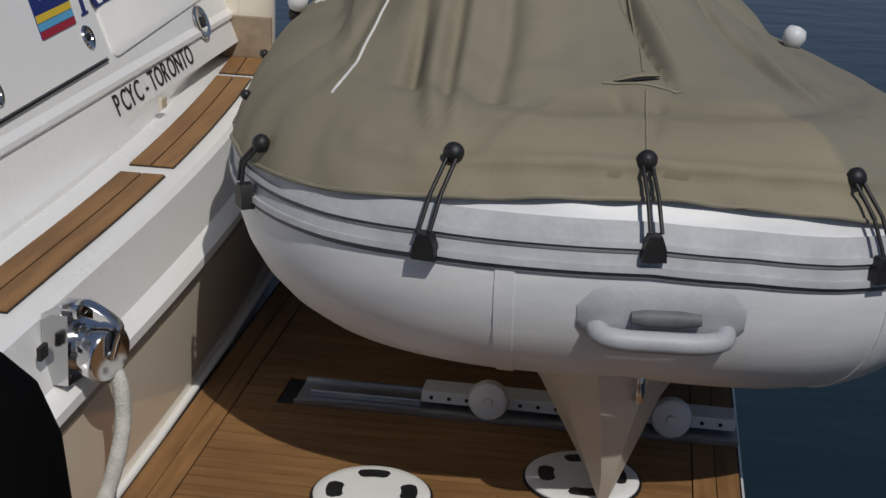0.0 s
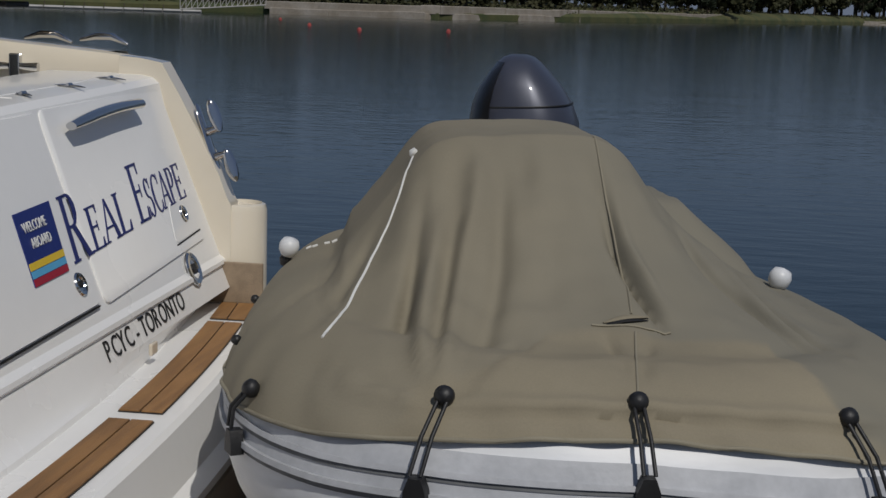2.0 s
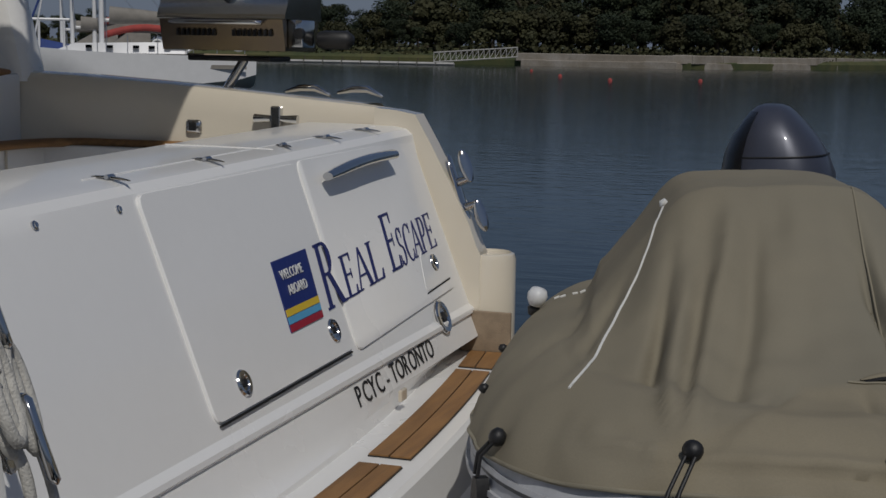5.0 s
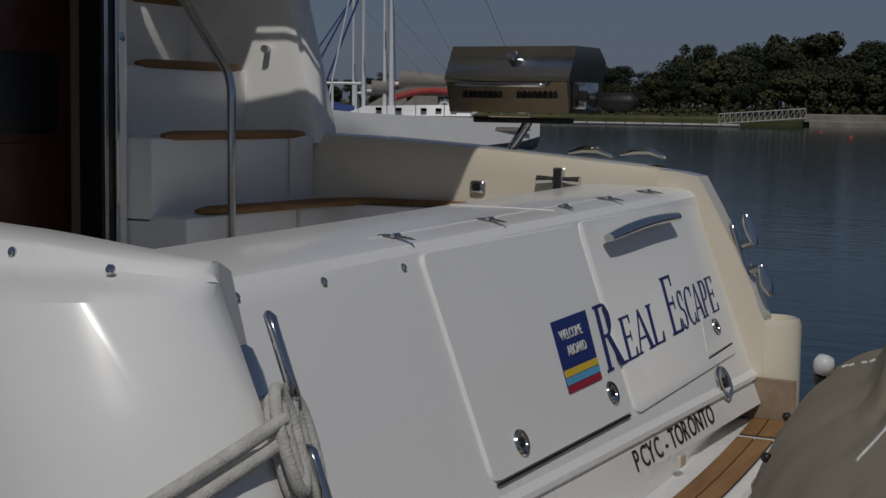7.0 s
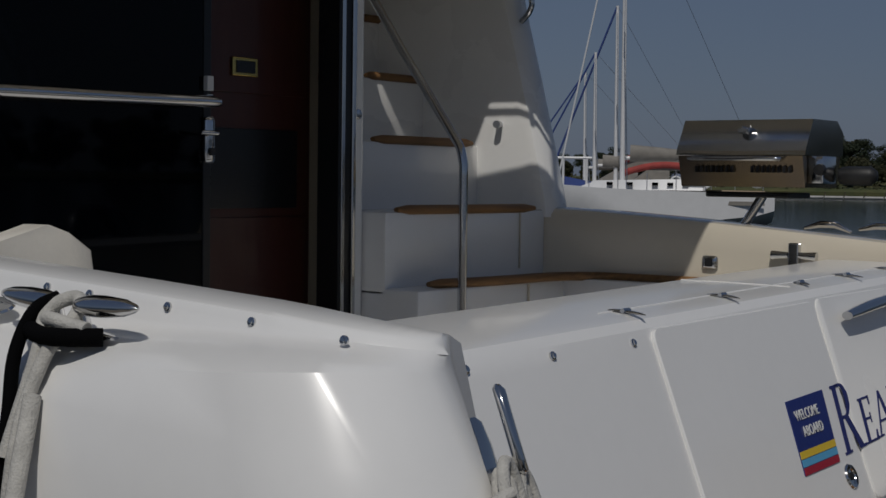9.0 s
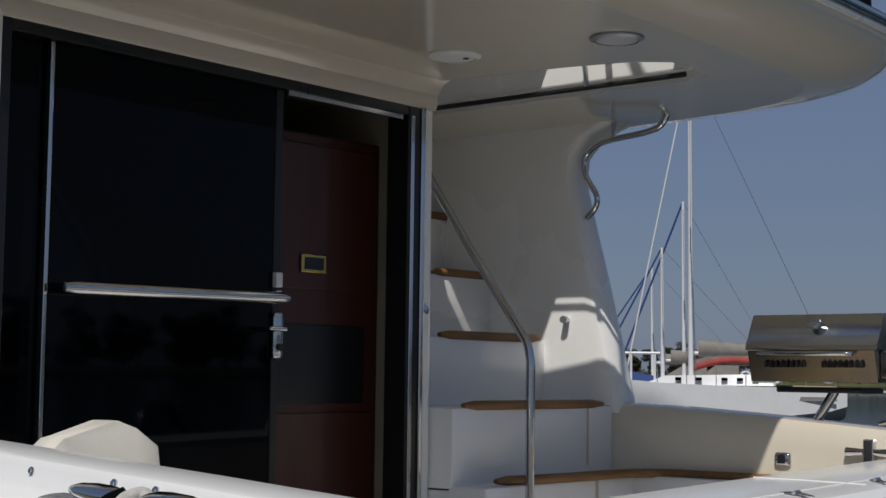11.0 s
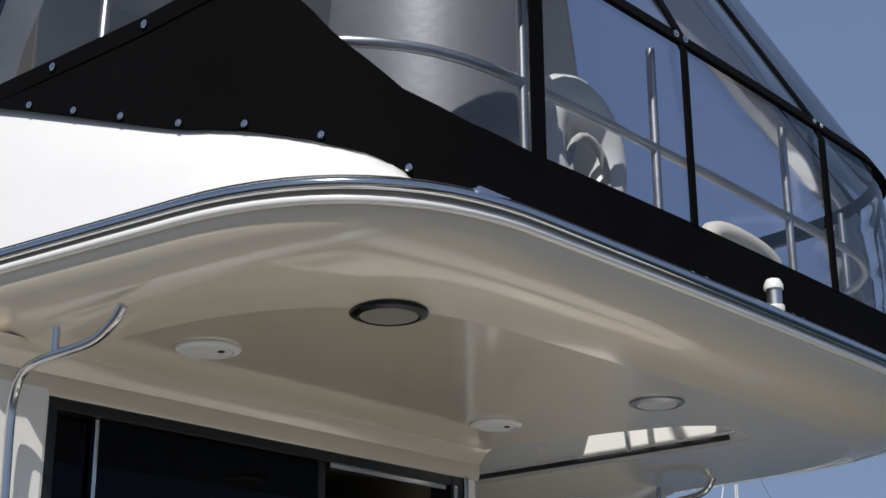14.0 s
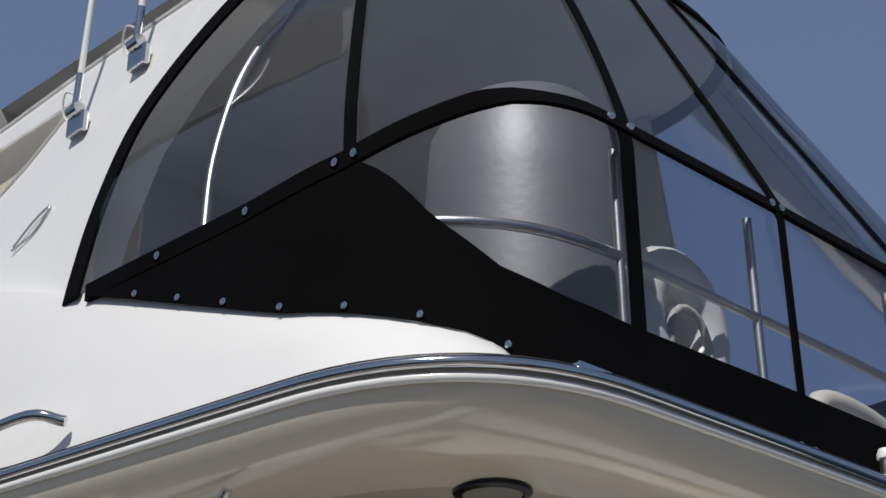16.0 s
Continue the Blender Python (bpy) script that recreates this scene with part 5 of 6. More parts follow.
# canvas cover: draped from the tube's edge up to the console
cover = thing("boat_cover", (-0.2, 3.9, 0.6), "olive-tan and grey canvas cover strapped over the dinghy", "boat cover")


def seg_dist(s, l, s0, s1, l0, l1):
    ds, dl = max(s0 - s, 0, s - s1), max(l0 - l, 0, l - l1)
    return math.hypot(ds, dl)


TENT = [(-0.70, 0.0), (-0.64, 0.10), (-0.58, 0.26), (-0.51, 0.45), (-0.45, 0.62), (-0.39, 0.81), (-0.358, 0.92), (-0.30, 0.985), (0.06, 1.0), (0.13, 0.95), (0.18, 0.82), (0.24, 0.58), (0.34, 0.32), (0.46, 0.12), (0.6, 0.0)]
# creases of the cloth: (along, across) way, height and width
FOLDS = [
    ([(0.126, -0.380), (0.217, -0.438), (0.463, -0.434), (0.669, -0.410), (1.02, -0.368)], -0.026, 0.018),
    ([(0.185, -0.397), (0.365, -0.401), (0.615, -0.375), (0.945, -0.329)], 0.016, 0.022),
    ([(0.160, -0.385), (0.236, -0.381), (0.604, -0.338), (0.924, -0.292)], -0.012, 0.018),
    ([(0.154, -0.374), (0.237, -0.365), (0.670, -0.301), (0.920, -0.256), (1.15, -0.228)], 0.015, 0.028),
    ([(0.152, -0.353), (0.232, -0.311), (0.601, -0.228), (0.911, -0.190), (1.15, -0.165)], -0.015, 0.028),
    ([(0.60, -0.150), (0.80, -0.120), (1.15, -0.100)], 0.008, 0.04),
    ([(0.137, -0.364), (0.212, -0.301), (0.415, -0.168)], -0.013, 0.013),
    ([(0.130, -0.358), (0.210, -0.290), (0.428, -0.149)], 0.008, 0.011),
    ([(0.117, -0.354), (0.208, -0.279), (0.441, -0.130)], -0.010, 0.012),
    ([(0.123, -0.391), (0.181, -0.431), (0.209, -0.474), (0.228, -0.538)], -0.014, 0.014),
    ([(0.113, -0.396), (0.143, -0.453), (0.194, -0.537), (0.342, -0.628)], -0.011, 0.016),
    ([(0.140, -0.400), (0.165, -0.455), (0.215, -0.535), (0.300, -0.600)], 0.009, 0.015),
    ([(0.210, -0.620), (0.272, -0.631), (0.340, -0.600)], -0.011, 0.014),
    ([(0.150, -0.550), (0.235, -0.581), (0.300, -0.560)], -0.011, 0.014),
    ([(0.120, -0.490), (0.155, -0.468), (0.200, -0.460)], -0.010, 0.012),
    ([(0.769, -0.693), (1.116, -0.596), (1.50, -0.550)], -0.010, 0.020),
    ([(0.484, -0.633), (0.830, -0.540), (1.141, -0.469)], -0.012, 0.022),
    ([(0.440, 0.112), (0.559, 0.093), (0.688, 0.072), (0.819, 0.060), (1.0, 0.066)], -0.019, 0.013),
    ([(0.500, 0.138), (0.695, 0.105), (0.839, 0.090), (1.05, 0.090)], 0.013, 0.018),
    ([(0.423, -0.015), (0.298, -0.012), (0.148, -0.011)], -0.008, 0.014),
    ([(0.426, 0.081), (0.247, 0.034), (0.140, 0.012)], -0.007, 0.014),
    ([(1.10, 0.250), (0.830, 0.277), (0.630, 0.349), (0.303, 0.460)], -0.014, 0.018),
    ([(1.069, 0.394), (0.573, 0.422), (0.370, 0.506)], -0.012, 0.020),
    ([(1.080, 0.320), (0.600, 0.386), (0.340, 0.480)], 0.010, 0.022),
]
FINE = [(smooth_path([(a, b, 0) for a, b in w], 5), h, wd) for w, h, wd in FOLDS]


def creases(s, l):
    out = 0.0
    for P, h, wd in FINE:
        best, where = 9.0, 0.0
        for n in range(len(P) - 1):
            ax, ay, bx, by = P[n].x, P[n].y, P[n + 1].x, P[n + 1].y
            dx, dy = bx - ax, by - ay
            t = max(0.0, min(1.0, ((s - ax) * dx + (l - ay) * dy) / (dx * dx + dy * dy)))
            q = math.hypot(s - ax - t * dx, l - ay - t * dy)
            if q < best:
                best, where = q, (n + t) / (len(P) - 1)
        if best < 4 * wd:
            out += 1.6 * h * math.exp(-(best / (0.9 * wd)) ** 2) * min(1.0, 0.25 + 3 * where) * min(1.0, 3 * (1 - where) + 0.05)
    return out


def drape(s, l):
    """Height of the cloth over the dinghy: a tent that widens forward from the console."""
    sink = trim(s) - 0.03 * min(1.0, s / 2.0)
    base = 0.785 + 0.075 * (1 - min(1, (l / 0.72) ** 2)) * min(1, s / 0.5) - sink - 0.03 * max(0.0, min(1.0, (-l - 0.35) / 0.2)) * min(1, s)
    d = max(1.22 - s, 0.0, s - 1.8)
    le = -0.12 + (l + 0.12) / (1 + 0.55 * d)
    side = sum(keyed(le + o, TENT) for o in (-0.03, -0.015, 0, 0.015, 0.03)) / 5
    g = max(0.0, 1 - d / 0.84) ** 1.35
    z = base + (0.335 + sink) * side * g
    d2 = seg_dist(s, l, 1.45, 1.9, 0.22, 0.37)
    z = max(z, base + (0.17 + 0.8 * sink) * max(0.0, 1 - d2 / 0.30) ** 1.2)
    d3 = seg_dist(s, l, 1.7, 2.4, -0.56, -0.47)
    z = max(z, base + 0.015 * max(0.0, 1 - d3 / 0.36) ** 1.3)
    steep = min(1, d / 0.15) * (0.3 + 0.7 * g)
    z += 0.008 * steep * math.sin(le * 41 + 0.8 + 3 * s) + 0.003 * steep * math.sin(le * 83 + 2)
    return z + creases(s, l)


NU, NV = 240, 92
RIMV = 0.2
HANG = [(4, 15), (20, 13), (26, 17), (37, 26), (42, 31), (44, 33.5), (49, 37.3), (54, 39), (60, 35.8), (65, 31.5), (69, 27), (75, 20), (84, 15), (104, 15)]
NIP = [(38, 0.0), (44, 0.6), (48, 1.0), (66, 1.0), (70, 0.0)]
cov_rows, greys = [], []
TAN = [(-0.43, 0.175), (-0.335, 0.179), (-0.257, 0.221), (-0.132, 0.424), (-0.012, 0.439), (0.111, 0.401), (0.233, 0.414), (0.33, 0.435), (0.349, 0.313), (0.379, 0.193), (0.404, 0.124)]
for a in range(NU):
    f = 1 + (NM - 3.01) * a / (NU - 1)
    i, t = int(f), f - int(f)
    e = mid_path[i].lerp(mid_path[i + 1], t)
    n = OUT[i].lerp(OUT[i + 1], t).normalized()
    c = Vector((max(1.28, min(e.x, 2.6)), -0.13, 0))
    row = []
    hang = radians(keyed(f, HANG) + 0.5 * math.sin(a * 0.15) + 0.3 * math.sin(a * 0.36 + 1))
    z0 = tube_z(e.x) + (TR + 0.016) * math.sin(radians(82))
    for k in range(NV):
        v = k / (NV - 1)
        if v < RIMV:
            w = v / RIMV
            ang = hang + (radians(82) - hang) * w
            r = TR + 0.014 + 0.004 * math.sin(a * 0.62 + 6 * w) * (1 - w)
            nip = keyed(f, NIP)
            r += nip * (0.015 * math.exp(-((k - 6) / 1.5) ** 2) - 0.010 * math.exp(-((k - 4) / 0.8) ** 2))
            q = e + n * r * math.cos(ang)
            zz = tube_z(e.x) + r * math.sin(ang) + 0.95 * creases(q.x, q.y) * min(1, w * 1.9)
            zz = max(zz, tube_z(e.x) + (TR + 0.006) * math.sin(ang))
            p = dg(q.x, q.y, zz)
        else:
            w = (v - RIMV) / (1 - RIMV)
            q0 = e + n * (TR + 0.012) * math.cos(radians(82))
            q = q0.lerp(c, w)
            zz = drape(q.x, q.y)
            bl = min(1, w / 0.10)
            cr = creases(q.x, q.y)
            z = (z0 + 0.7 * cr) * (1 - bl) + max(zz, z0 - 0.012 + cr) * bl
            gap_ = (q - e).length
            if gap_ < TR:
                z = max(z, tube_z(e.x) + math.sqrt(TR * TR - gap_ * gap_) + 0.008)
            z += 0.005 * noise.noise(Vector((q.x * 12, q.y * 12, 0.3))) + 0.008 * noise.noise(Vector((q.x * 3, q.y * 3, 1.7)))
            p = dg(q.x, q.y, z)
        row.append(p)
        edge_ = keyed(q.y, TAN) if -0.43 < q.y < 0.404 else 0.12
        greys.append(max(0.0, min(1.0, (q.x - edge_) / 0.03 + 0.5)) * max(0.3, min(1.0, 0.62 + 1.1 * q.y)))
    cov_rows.append(row)
cvb = bmesh.new()
grey_layer = cvb.verts.layers.float.new("grey_mask")
vs = [[cvb.verts.new(p) for p in r] for r in cov_rows]
for a in range(NU):
    for k in range(NV):
        vs[a][k][grey_layer] = greys[a * NV + k]
for a in range(NU - 1):
    for k in range(NV - 1):
        cvb.faces.new((vs[a][k], vs[a + 1][k], vs[a + 1][k + 1], vs[a][k + 1]))
bmesh.ops.remove_doubles(cvb, verts=cvb.verts, dist=0.0004)
skin = BVHTree.FromBMesh(cvb)
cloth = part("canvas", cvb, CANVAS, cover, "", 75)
part("hem", sweep([r[0] for r in cov_rows], 0.005, 6), THREAD, cover, "stitched canvas hem", 60)


def strap(f, ang, j, low_ang):
    """A bungee loop: knob on the cloth, two cords, hook on the strake."""
    i, t = int(f), f - int(f)
    top = tube_point(i, radians(ang), TR + 0.018).lerp(tube_point(i + 1, radians(ang), TR + 0.018), t)
    n = (RT * OUT[i].y + AX * OUT[i].x).normalized()
    low = tube_point(j, radians(low_ang), TR + 0.02)
    side = Vector((0, 0, 1)).cross(n).normalized()
    st = thing("bungee_strap", top, "black rubber bungee strap holding the cover", "strap", "straps round the dinghy")
    part("knob", lathe([(0.001, -0.006), (0.015, 0.0), (0.020, 0.010), (0.019, 0.021), (0.010, 0.029), (0.001, 0.031)], aim(top - n * 0.004, n + Vector((0, 0, 0.5))), 16), RUBBER, st, "", 60)
    for s in (-1, 1):
        a_, b_ = top + n * 0.016 + side * s * 0.009, low + Vector((0, 0, 0.025)) + side * s * 0.011 + n * 0.012
        part("cord", sweep([a_, a_.lerp(b_, 0.5) + n * 0.012 + Vector((0, 0, 0.006)), b_], 0.0042, 8), RUBBER, st, "", 60)
    tri = [(-0.023, -0.030), (0.023, -0.030), (0.021, -0.004), (0.012, 0.020), (-0.012, 0.020), (-0.021, -0.004)]
    up = Vector((0, 0, 1))
    part("hook", loft([[low + side * u + up * v + n * d for u, v in tri] for d in (-0.012, 0.010, 0.016)]), RUBBER, st, "", 40)
    return st


for f, ang, j, low_ang in ((31.2, 30, 31, 8), (42.5, 50, 42, 13), (53.7, 54, 54, 20), (66.5, 47, 67, 11)):
    strap(f, ang, j, low_ang)
for a in (28, 48):
    kp = Vector(cov_rows[a][5])
    kt = thing("cover_toggle", kp, "small black toggle on the cover's edge", "toggle", "toggles on the cover")
    part("toggle", lathe([(0.001, -0.004), (0.011, 0.0), (0.013, 0.008), (0.008, 0.018), (0.001, 0.02)], aim(kp, (-1, 0, 0.3)), 12), RUBBER, kt, "", 60)


# seams, piping and slit lie on the cloth
def over(s, l, lift=0.002):
    p = dg(s, l, 3.0)
    hit_ = skin.ray_cast(p, Vector((0, 0, -1)))[0]
    return (hit_ or dg(s, l, 0.85)) + Vector((0, 0, lift))


def on_cloth(pts, n, lift=0.002):
    return [over(p.x, p.y, lift) for p in smooth_path([(a, b, 0) for a, b in pts], n)]


part("seam", sweep(on_cloth([(0.118, -0.003), (0.241, 0.016), (0.33, 0.032), (0.415, 0.046)], 8), 0.0026, 6), THREAD, cover, "", 60)
part("seam", sweep(on_cloth([(0.483, 0.049), (0.656, 0.067), (0.842, 0.070), (1.034, 0.071), (1.25, 0.077)], 10), 0.0026, 6), THREAD, cover, "", 60)
part("piping", sweep(on_cloth([(1.343, -0.385), (1.209, -0.408), (1.061, -0.443), (0.961, -0.474), (0.823, -0.508), (0.621, -0.552), (0.500, -0.576), (0.424, -0.600)], 10, 0.002), 0.0032, 6), PIPING, cover, "white piping", 60)
sl_ = on_cloth([(0.444, -0.017), (0.451, 0.013), (0.458, 0.050), (0.470, 0.084)], 4, 0.003)
NS = len(sl_)
# dark strip on the cloth stands in for the shade inside the slit
part("slit", sweep(sl_, [0.001 + 0.010 * math.sin(math.pi * k / (NS - 1)) for k in range(NS)], 8, 0.3), CAULK, cover, "open slit, its inner shade painted as a dark strip", 60)
part("slit_flap", sweep([p + Vector((0, 0.012, 0.004)) for p in sl_], [0.003 + 0.009 * math.sin(math.pi * k / (NS - 1)) for k in range(NS)], 8, 0.4), CANVAS, cover, "", 60)
part("slit_hem", sweep(on_cloth([(0.449, -0.040), (0.437, 0.047), (0.440, 0.125)], 6), 0.003, 6), THREAD, cover, "", 60)
part("tie_knob", lathe([(0.001, -0.01), (0.011, 0), (0.013, 0.010), (0.001, 0.018)], aim(over(1.37, -0.378, 0.0), (-0.8, -0.3, 0.4)), 12), WHITE, cover, "white tie knob", 60)
for s_, l_ in ((2.00, -0.672), (1.96, -0.652), (1.95, -0.615), (1.95, -0.592)):
    part("stitch_mark", sweep([over(s_, l_ - 0.008, 0.003), over(s_, l_ + 0.008, 0.003)], 0.004, 6), PIPING, cover, "", 60)


def grab_knob(at, label):
    k = thing("tube_fender", at, label, "fender", "fenders of the dinghy")
    part("ball", lathe([(0.001, -0.032), (0.020, -0.026), (0.029, -0.011), (0.031, 0.007), (0.024, 0.024), (0.001, 0.032)], aim(at, (0.3, -0.2, 1)), 18), TUBE, k, "", 60)
    part("cap", lathe([(0.014, -0.06), (0.02, -0.04), (0.014, -0.03)], aim(at, (0.3, -0.2, 1)), 12), RUBBER, k, "", 60)


grab_knob((-1.045, 4.338, 0.812), "round white fender ball beside the dinghy cover")
grab_knob((0.385, 4.02, 0.852), "round white fender ball beside the dinghy cover")

# outboard motor behind the cover
ob_ = thing("outboard_motor", (-0.40, 5.28, 0.3), "dark blue-grey outboard motor on the dinghy's transom", "outboard motor")
cow = []
for z, w, y0, y1 in ((0.70, 0.15, 5.12, 5.46), (0.90, 0.187, 5.06, 5.52), (1.02, 0.196, 5.04, 5.55), (1.10, 0.192, 5.05, 5.54), (1.165, 0.174, 5.065, 5.53), (1.225, 0.142, 5.085, 5.51), (1.275, 0.104, 5.11, 5.48), (1.312, 0.072, 5.15, 5.44), (1.328, 0.054, 5.18, 5.40), (1.336, 0.030, 5.22, 5.36)):
    ringp = []
    for k in range(40):
        a = 2 * math.pi * k / 40
        c_, s_ = math.cos(a), math.sin(a)
        sx = math.copysign(abs(c_) ** 0.72, c_) * w
        sy = math.copysign(abs(s_) ** 0.72, s_) * (y1 - y0) / 2
        ringp.append((-0.420 + sx - 0.13 * max(0.0, z - 1.10), (y0 + y1) / 2 + sy, z + 0.05))
    cow.append(ringp)


def proud(p, ring, d):
    """A point of the cowling moved a little outwards from its ring's middle."""
    mid = sum((Vector(q) for q in ring), Vector()) / len(ring)
    return Vector(p) + (Vector(p) - mid).normalized() * d


part("cowling", loft(cow), OUTBOARD, ob_, "", 60)
part("cowl_seam", sweep([proud(p, cow[4], 0.001) + Vector((0, 0, 0.05 * (p[0] + 0.4))) for p in cow[4][20:] + [cow[4][0]]], 0.0035, 6), RUBBER, ob_, "", 60)
part("side_panel", loft([[proud(p, r_, 0.004) for p in r_[16:28]] + [proud(p, r_, -0.004) for p in reversed(r_[16:28])] for r_ in cow[1:8]]), BLACKPAINT, ob_, "glossy black side panel of the cowling", 50)
part("midsection", box(-0.46, -0.34, 5.20, 5.42, 0.1, 0.75, 0.03, 3), OUTBOARD, ob_, "", 40)

# ---- hardware on the platform ----
tr_ = thing("slide_track", (-0.27, 3.28, 0.0), "aluminium slide track set in the teak", "track")
part("channel", prism([(3.263, -0.002), (3.413, -0.002), (3.413, 0.012), (3.403, 0.012), (3.401, 0.004), (3.275, 0.004), (3.273, 0.012), (3.263, 0.012)], "x", -0.79, 0.292), ALU, tr_, "", 40)
part("slide_bar", box(-0.76, -0.48, 3.31, 3.34, 0.004, 0.022, 0.003), ALU, tr_)
bar = part("cradle_bar", box(-0.48, 0.285, 3.315, 3.39, 0.014, 0.045, 0.004), WHITE, tr_, "white perforated cradle bar")
for k in range(17):
    x = -0.455 + k * 0.044
    part("hole", lathe([(0.005, 0), (0.005, 0.002), (0.001, 0.002)], aim((x, 3.3135, 0.030), (0, -1, 0)), 10), RUBBER, bar)
for x in (-0.31, 0.13):
    part("clamp_knob", lathe([(0.048, 0), (0.050, 0.012), (0.046, 0.030), (0.040, 0.034), (0.012, 0.034), (0.010, 0.044), (0.001, 0.044)], aim((x, 3.295, 0.050), (0, -1, 0.15)), 22), WHITE, tr_, "round white clamp knob", 40)
for x, y in ((-0.512, 2.837), (-0.065, 3.013)):
    dp = thing("deck_plate", (x, y, 0), "round white deck plate with curved slots", "deck plate", "deck plates in the platform")
    part("plate", lathe([(0.128, 0.0), (0.128, 0.008), (0.121, 0.013), (0.104, 0.014), (0.05, 0.0145), (0.001, 0.0145)], pose(x, y, 0), 36), WHITE, dp, "", 40)
    part("rim", lathe([(0.134, 0.0), (0.134, 0.004), (0.128, 0.005)], pose(x, y, 0), 36), RUBBER, dp, "", 40)
    for q in range(4):
        a0 = q * math.pi / 2 + 0.12
        pts = [Vector((x + 0.082 * math.cos(a), y + 0.082 * math.sin(a), 0.0148)) for a in np.linspace(a0 - 0.42, a0 + 0.42, 9)]
        part("slot", sweep(pts, [0.010] + [0.018] * 7 + [0.010], 8, 0.08), RUBBER, dp, "", 40)

# shore power inlet with its cord
sp = thing("shore_power_inlet", (-1.049, 2.53, 0.42), "chrome shore-power inlet with a white cord", "power inlet")
OUTLET = Vector((1, -0.42, -0.12)).normalized()
pc = Vector((-1.030, 2.545, 0.425))
plate = part("base_plate", prism([(2.475, 0.365), (2.605, 0.345), (2.615, 0.485), (2.485, 0.505)], "x", -1.092, -1.040, 0.006), CHROME, sp, "square chrome base plate", 40)
for y_, z_ in ((2.488, 0.380), (2.592, 0.360), (2.600, 0.472), (2.498, 0.490)):
    part("screw", lathe([(0.006, 0), (0.005, 0.003), (0.001, 0.004)], aim((-1.040, y_, z_), (1, 0, 0)), 10), RUBBER, plate)
part("collar", lathe([(0.050, -0.02), (0.050, 0.012), (0.046, 0.018), (0.046, 0.03)], aim(pc, OUTLET), 26), CHROME, sp, "", 40)
cap_ = part("cap", lathe([(0.054, 0.028), (0.058, 0.032), (0.058, 0.058), (0.053, 0.065), (0.030, 0.067), (0.001, 0.067)], aim(pc, OUTLET), 30), CHROME, sp, "round chrome screw cap", 40)
part("cap_bolt", lathe([(0.010, 0.066), (0.010, 0.071), (0.006, 0.074), (0.001, 0.074)], aim(pc, OUTLET), 12), ALU, cap_, "", 40)
hub_ = pc + OUTLET * 0.071
part("hinge_block", box(-1.062, -1.022, 2.500, 2.548, 0.492, 0.520, 0.006), CHROME, sp, "", 40)
part("cap_strap", sweep(smooth_path([(-1.042, 2.524, 0.510), (-1.012, 2.520, 0.522), hub_ + Vector((0.012, 0.004, 0.066)), hub_ + Vector((0.008, 0, 0.030)), hub_], 5), 0.015, 10, 0.35), CHROME, sp, "curved chrome strap of the cap", 60)
part("cord", sweep(smooth_path([(-0.994, 2.555, 0.40), (-0.964, 2.55, 0.34), (-0.959, 2.53, 0.24), (-0.979, 2.47, 0.12), (-1.009, 2.38, 0.04), (-1.019, 2.2, 0.03), (-1.009, 1.8, 0.05)], 6), 0.0165, 12), ROPE, sp, "white power cord", 60)
part("inlet_label", box(-1.077, -1.067, 2.42, 2.455, 0.435, 0.462, 0.002), RUBBER, sp, "small black label")
# covered dock post at the near edge
post = thing("covered_post", (-0.82, 1.62, -0.4), "dock fender post under a black fabric cover", "fender post")
part("sleeve", lathe([(0.105, -0.1), (0.11, 0.5), (0.112, 0.95), (0.10, 1.08), (0.075, 1.15), (0.035, 1.195), (0.001, 1.205)], pose(-0.805, 1.63, -0.4), 28), BLACK, post, "", 60)

# mooring lines
ml = thing("mooring_line", (-1.30, 1.87, 1.07), "weathered white mooring line wound on the stern cleat", "rope")
for k, (dy, dz) in enumerate(((-0.012, 0.0), (0.010, 0.01), (0.03, -0.01), (-0.03, 0.015))):
    c = Vector((-1.318, 1.935 + dy, 1.0 + dz))
    loopp = [c + ALW * 0.085 * math.cos(a) + Vector((0.25, -0.95, 0.1)).normalized() * 0.034 * math.sin(a) + OUTW * (0.010 + 0.008 * k) for a in np.linspace(0, 2 * math.pi, 22)]
    part("turn", sweep(loopp, 0.0105, 10), ROPE, ml, "", 60)
for k, d in enumerate((0.0, -0.034)):
    part("run", sweep(smooth_path([(-1.285, 1.885, 1.065 + d), (-1.31, 1.80, 1.03 + d), (-1.385, 1.60, 0.945 + d), (-1.46, 1.40, 0.86 + d * 0.6), (-1.56, 1.1, 0.66), (-1.7, 0.7, 0.30), (-1.8, 0.45, -0.012)], 6), 0.0118, 12), ROPE, ml, "", 60)
part("tail", sweep(smooth_path([(-1.30, 1.90, 0.99), (-1.27, 1.93, 0.90), (-1.26, 1.95, 0.78), (-1.25, 1.99, 0.60)], 5), 0.010, 8), ROPE, ml, "", 60)
part("tail", sweep(smooth_path([(-1.29, 1.93, 1.02), (-1.26, 1.96, 0.92), (-1.245, 1.99, 0.80), (-1.235, 2.03, 0.60)], 5), 0.008, 8), ROPE, ml, "", 60)
ml2 = thing("mooring_line", (-2.155, 1.73, 1.27), "white mooring line with a black chafe sleeve on the side cleat", "rope")
part("loop", sweep(smooth_path([(-2.17, 1.60, 1.05), (-2.16, 1.66, 1.22), (-2.19, 1.71, 1.30), (-2.155, 1.745, 1.325), (-2.12, 1.72, 1.30), (-2.14, 1.66, 1.22), (-2.145, 1.60, 1.05), (-2.13, 1.55, 0.7)], 6), 0.0135, 12), ROPE, ml2, "", 60)
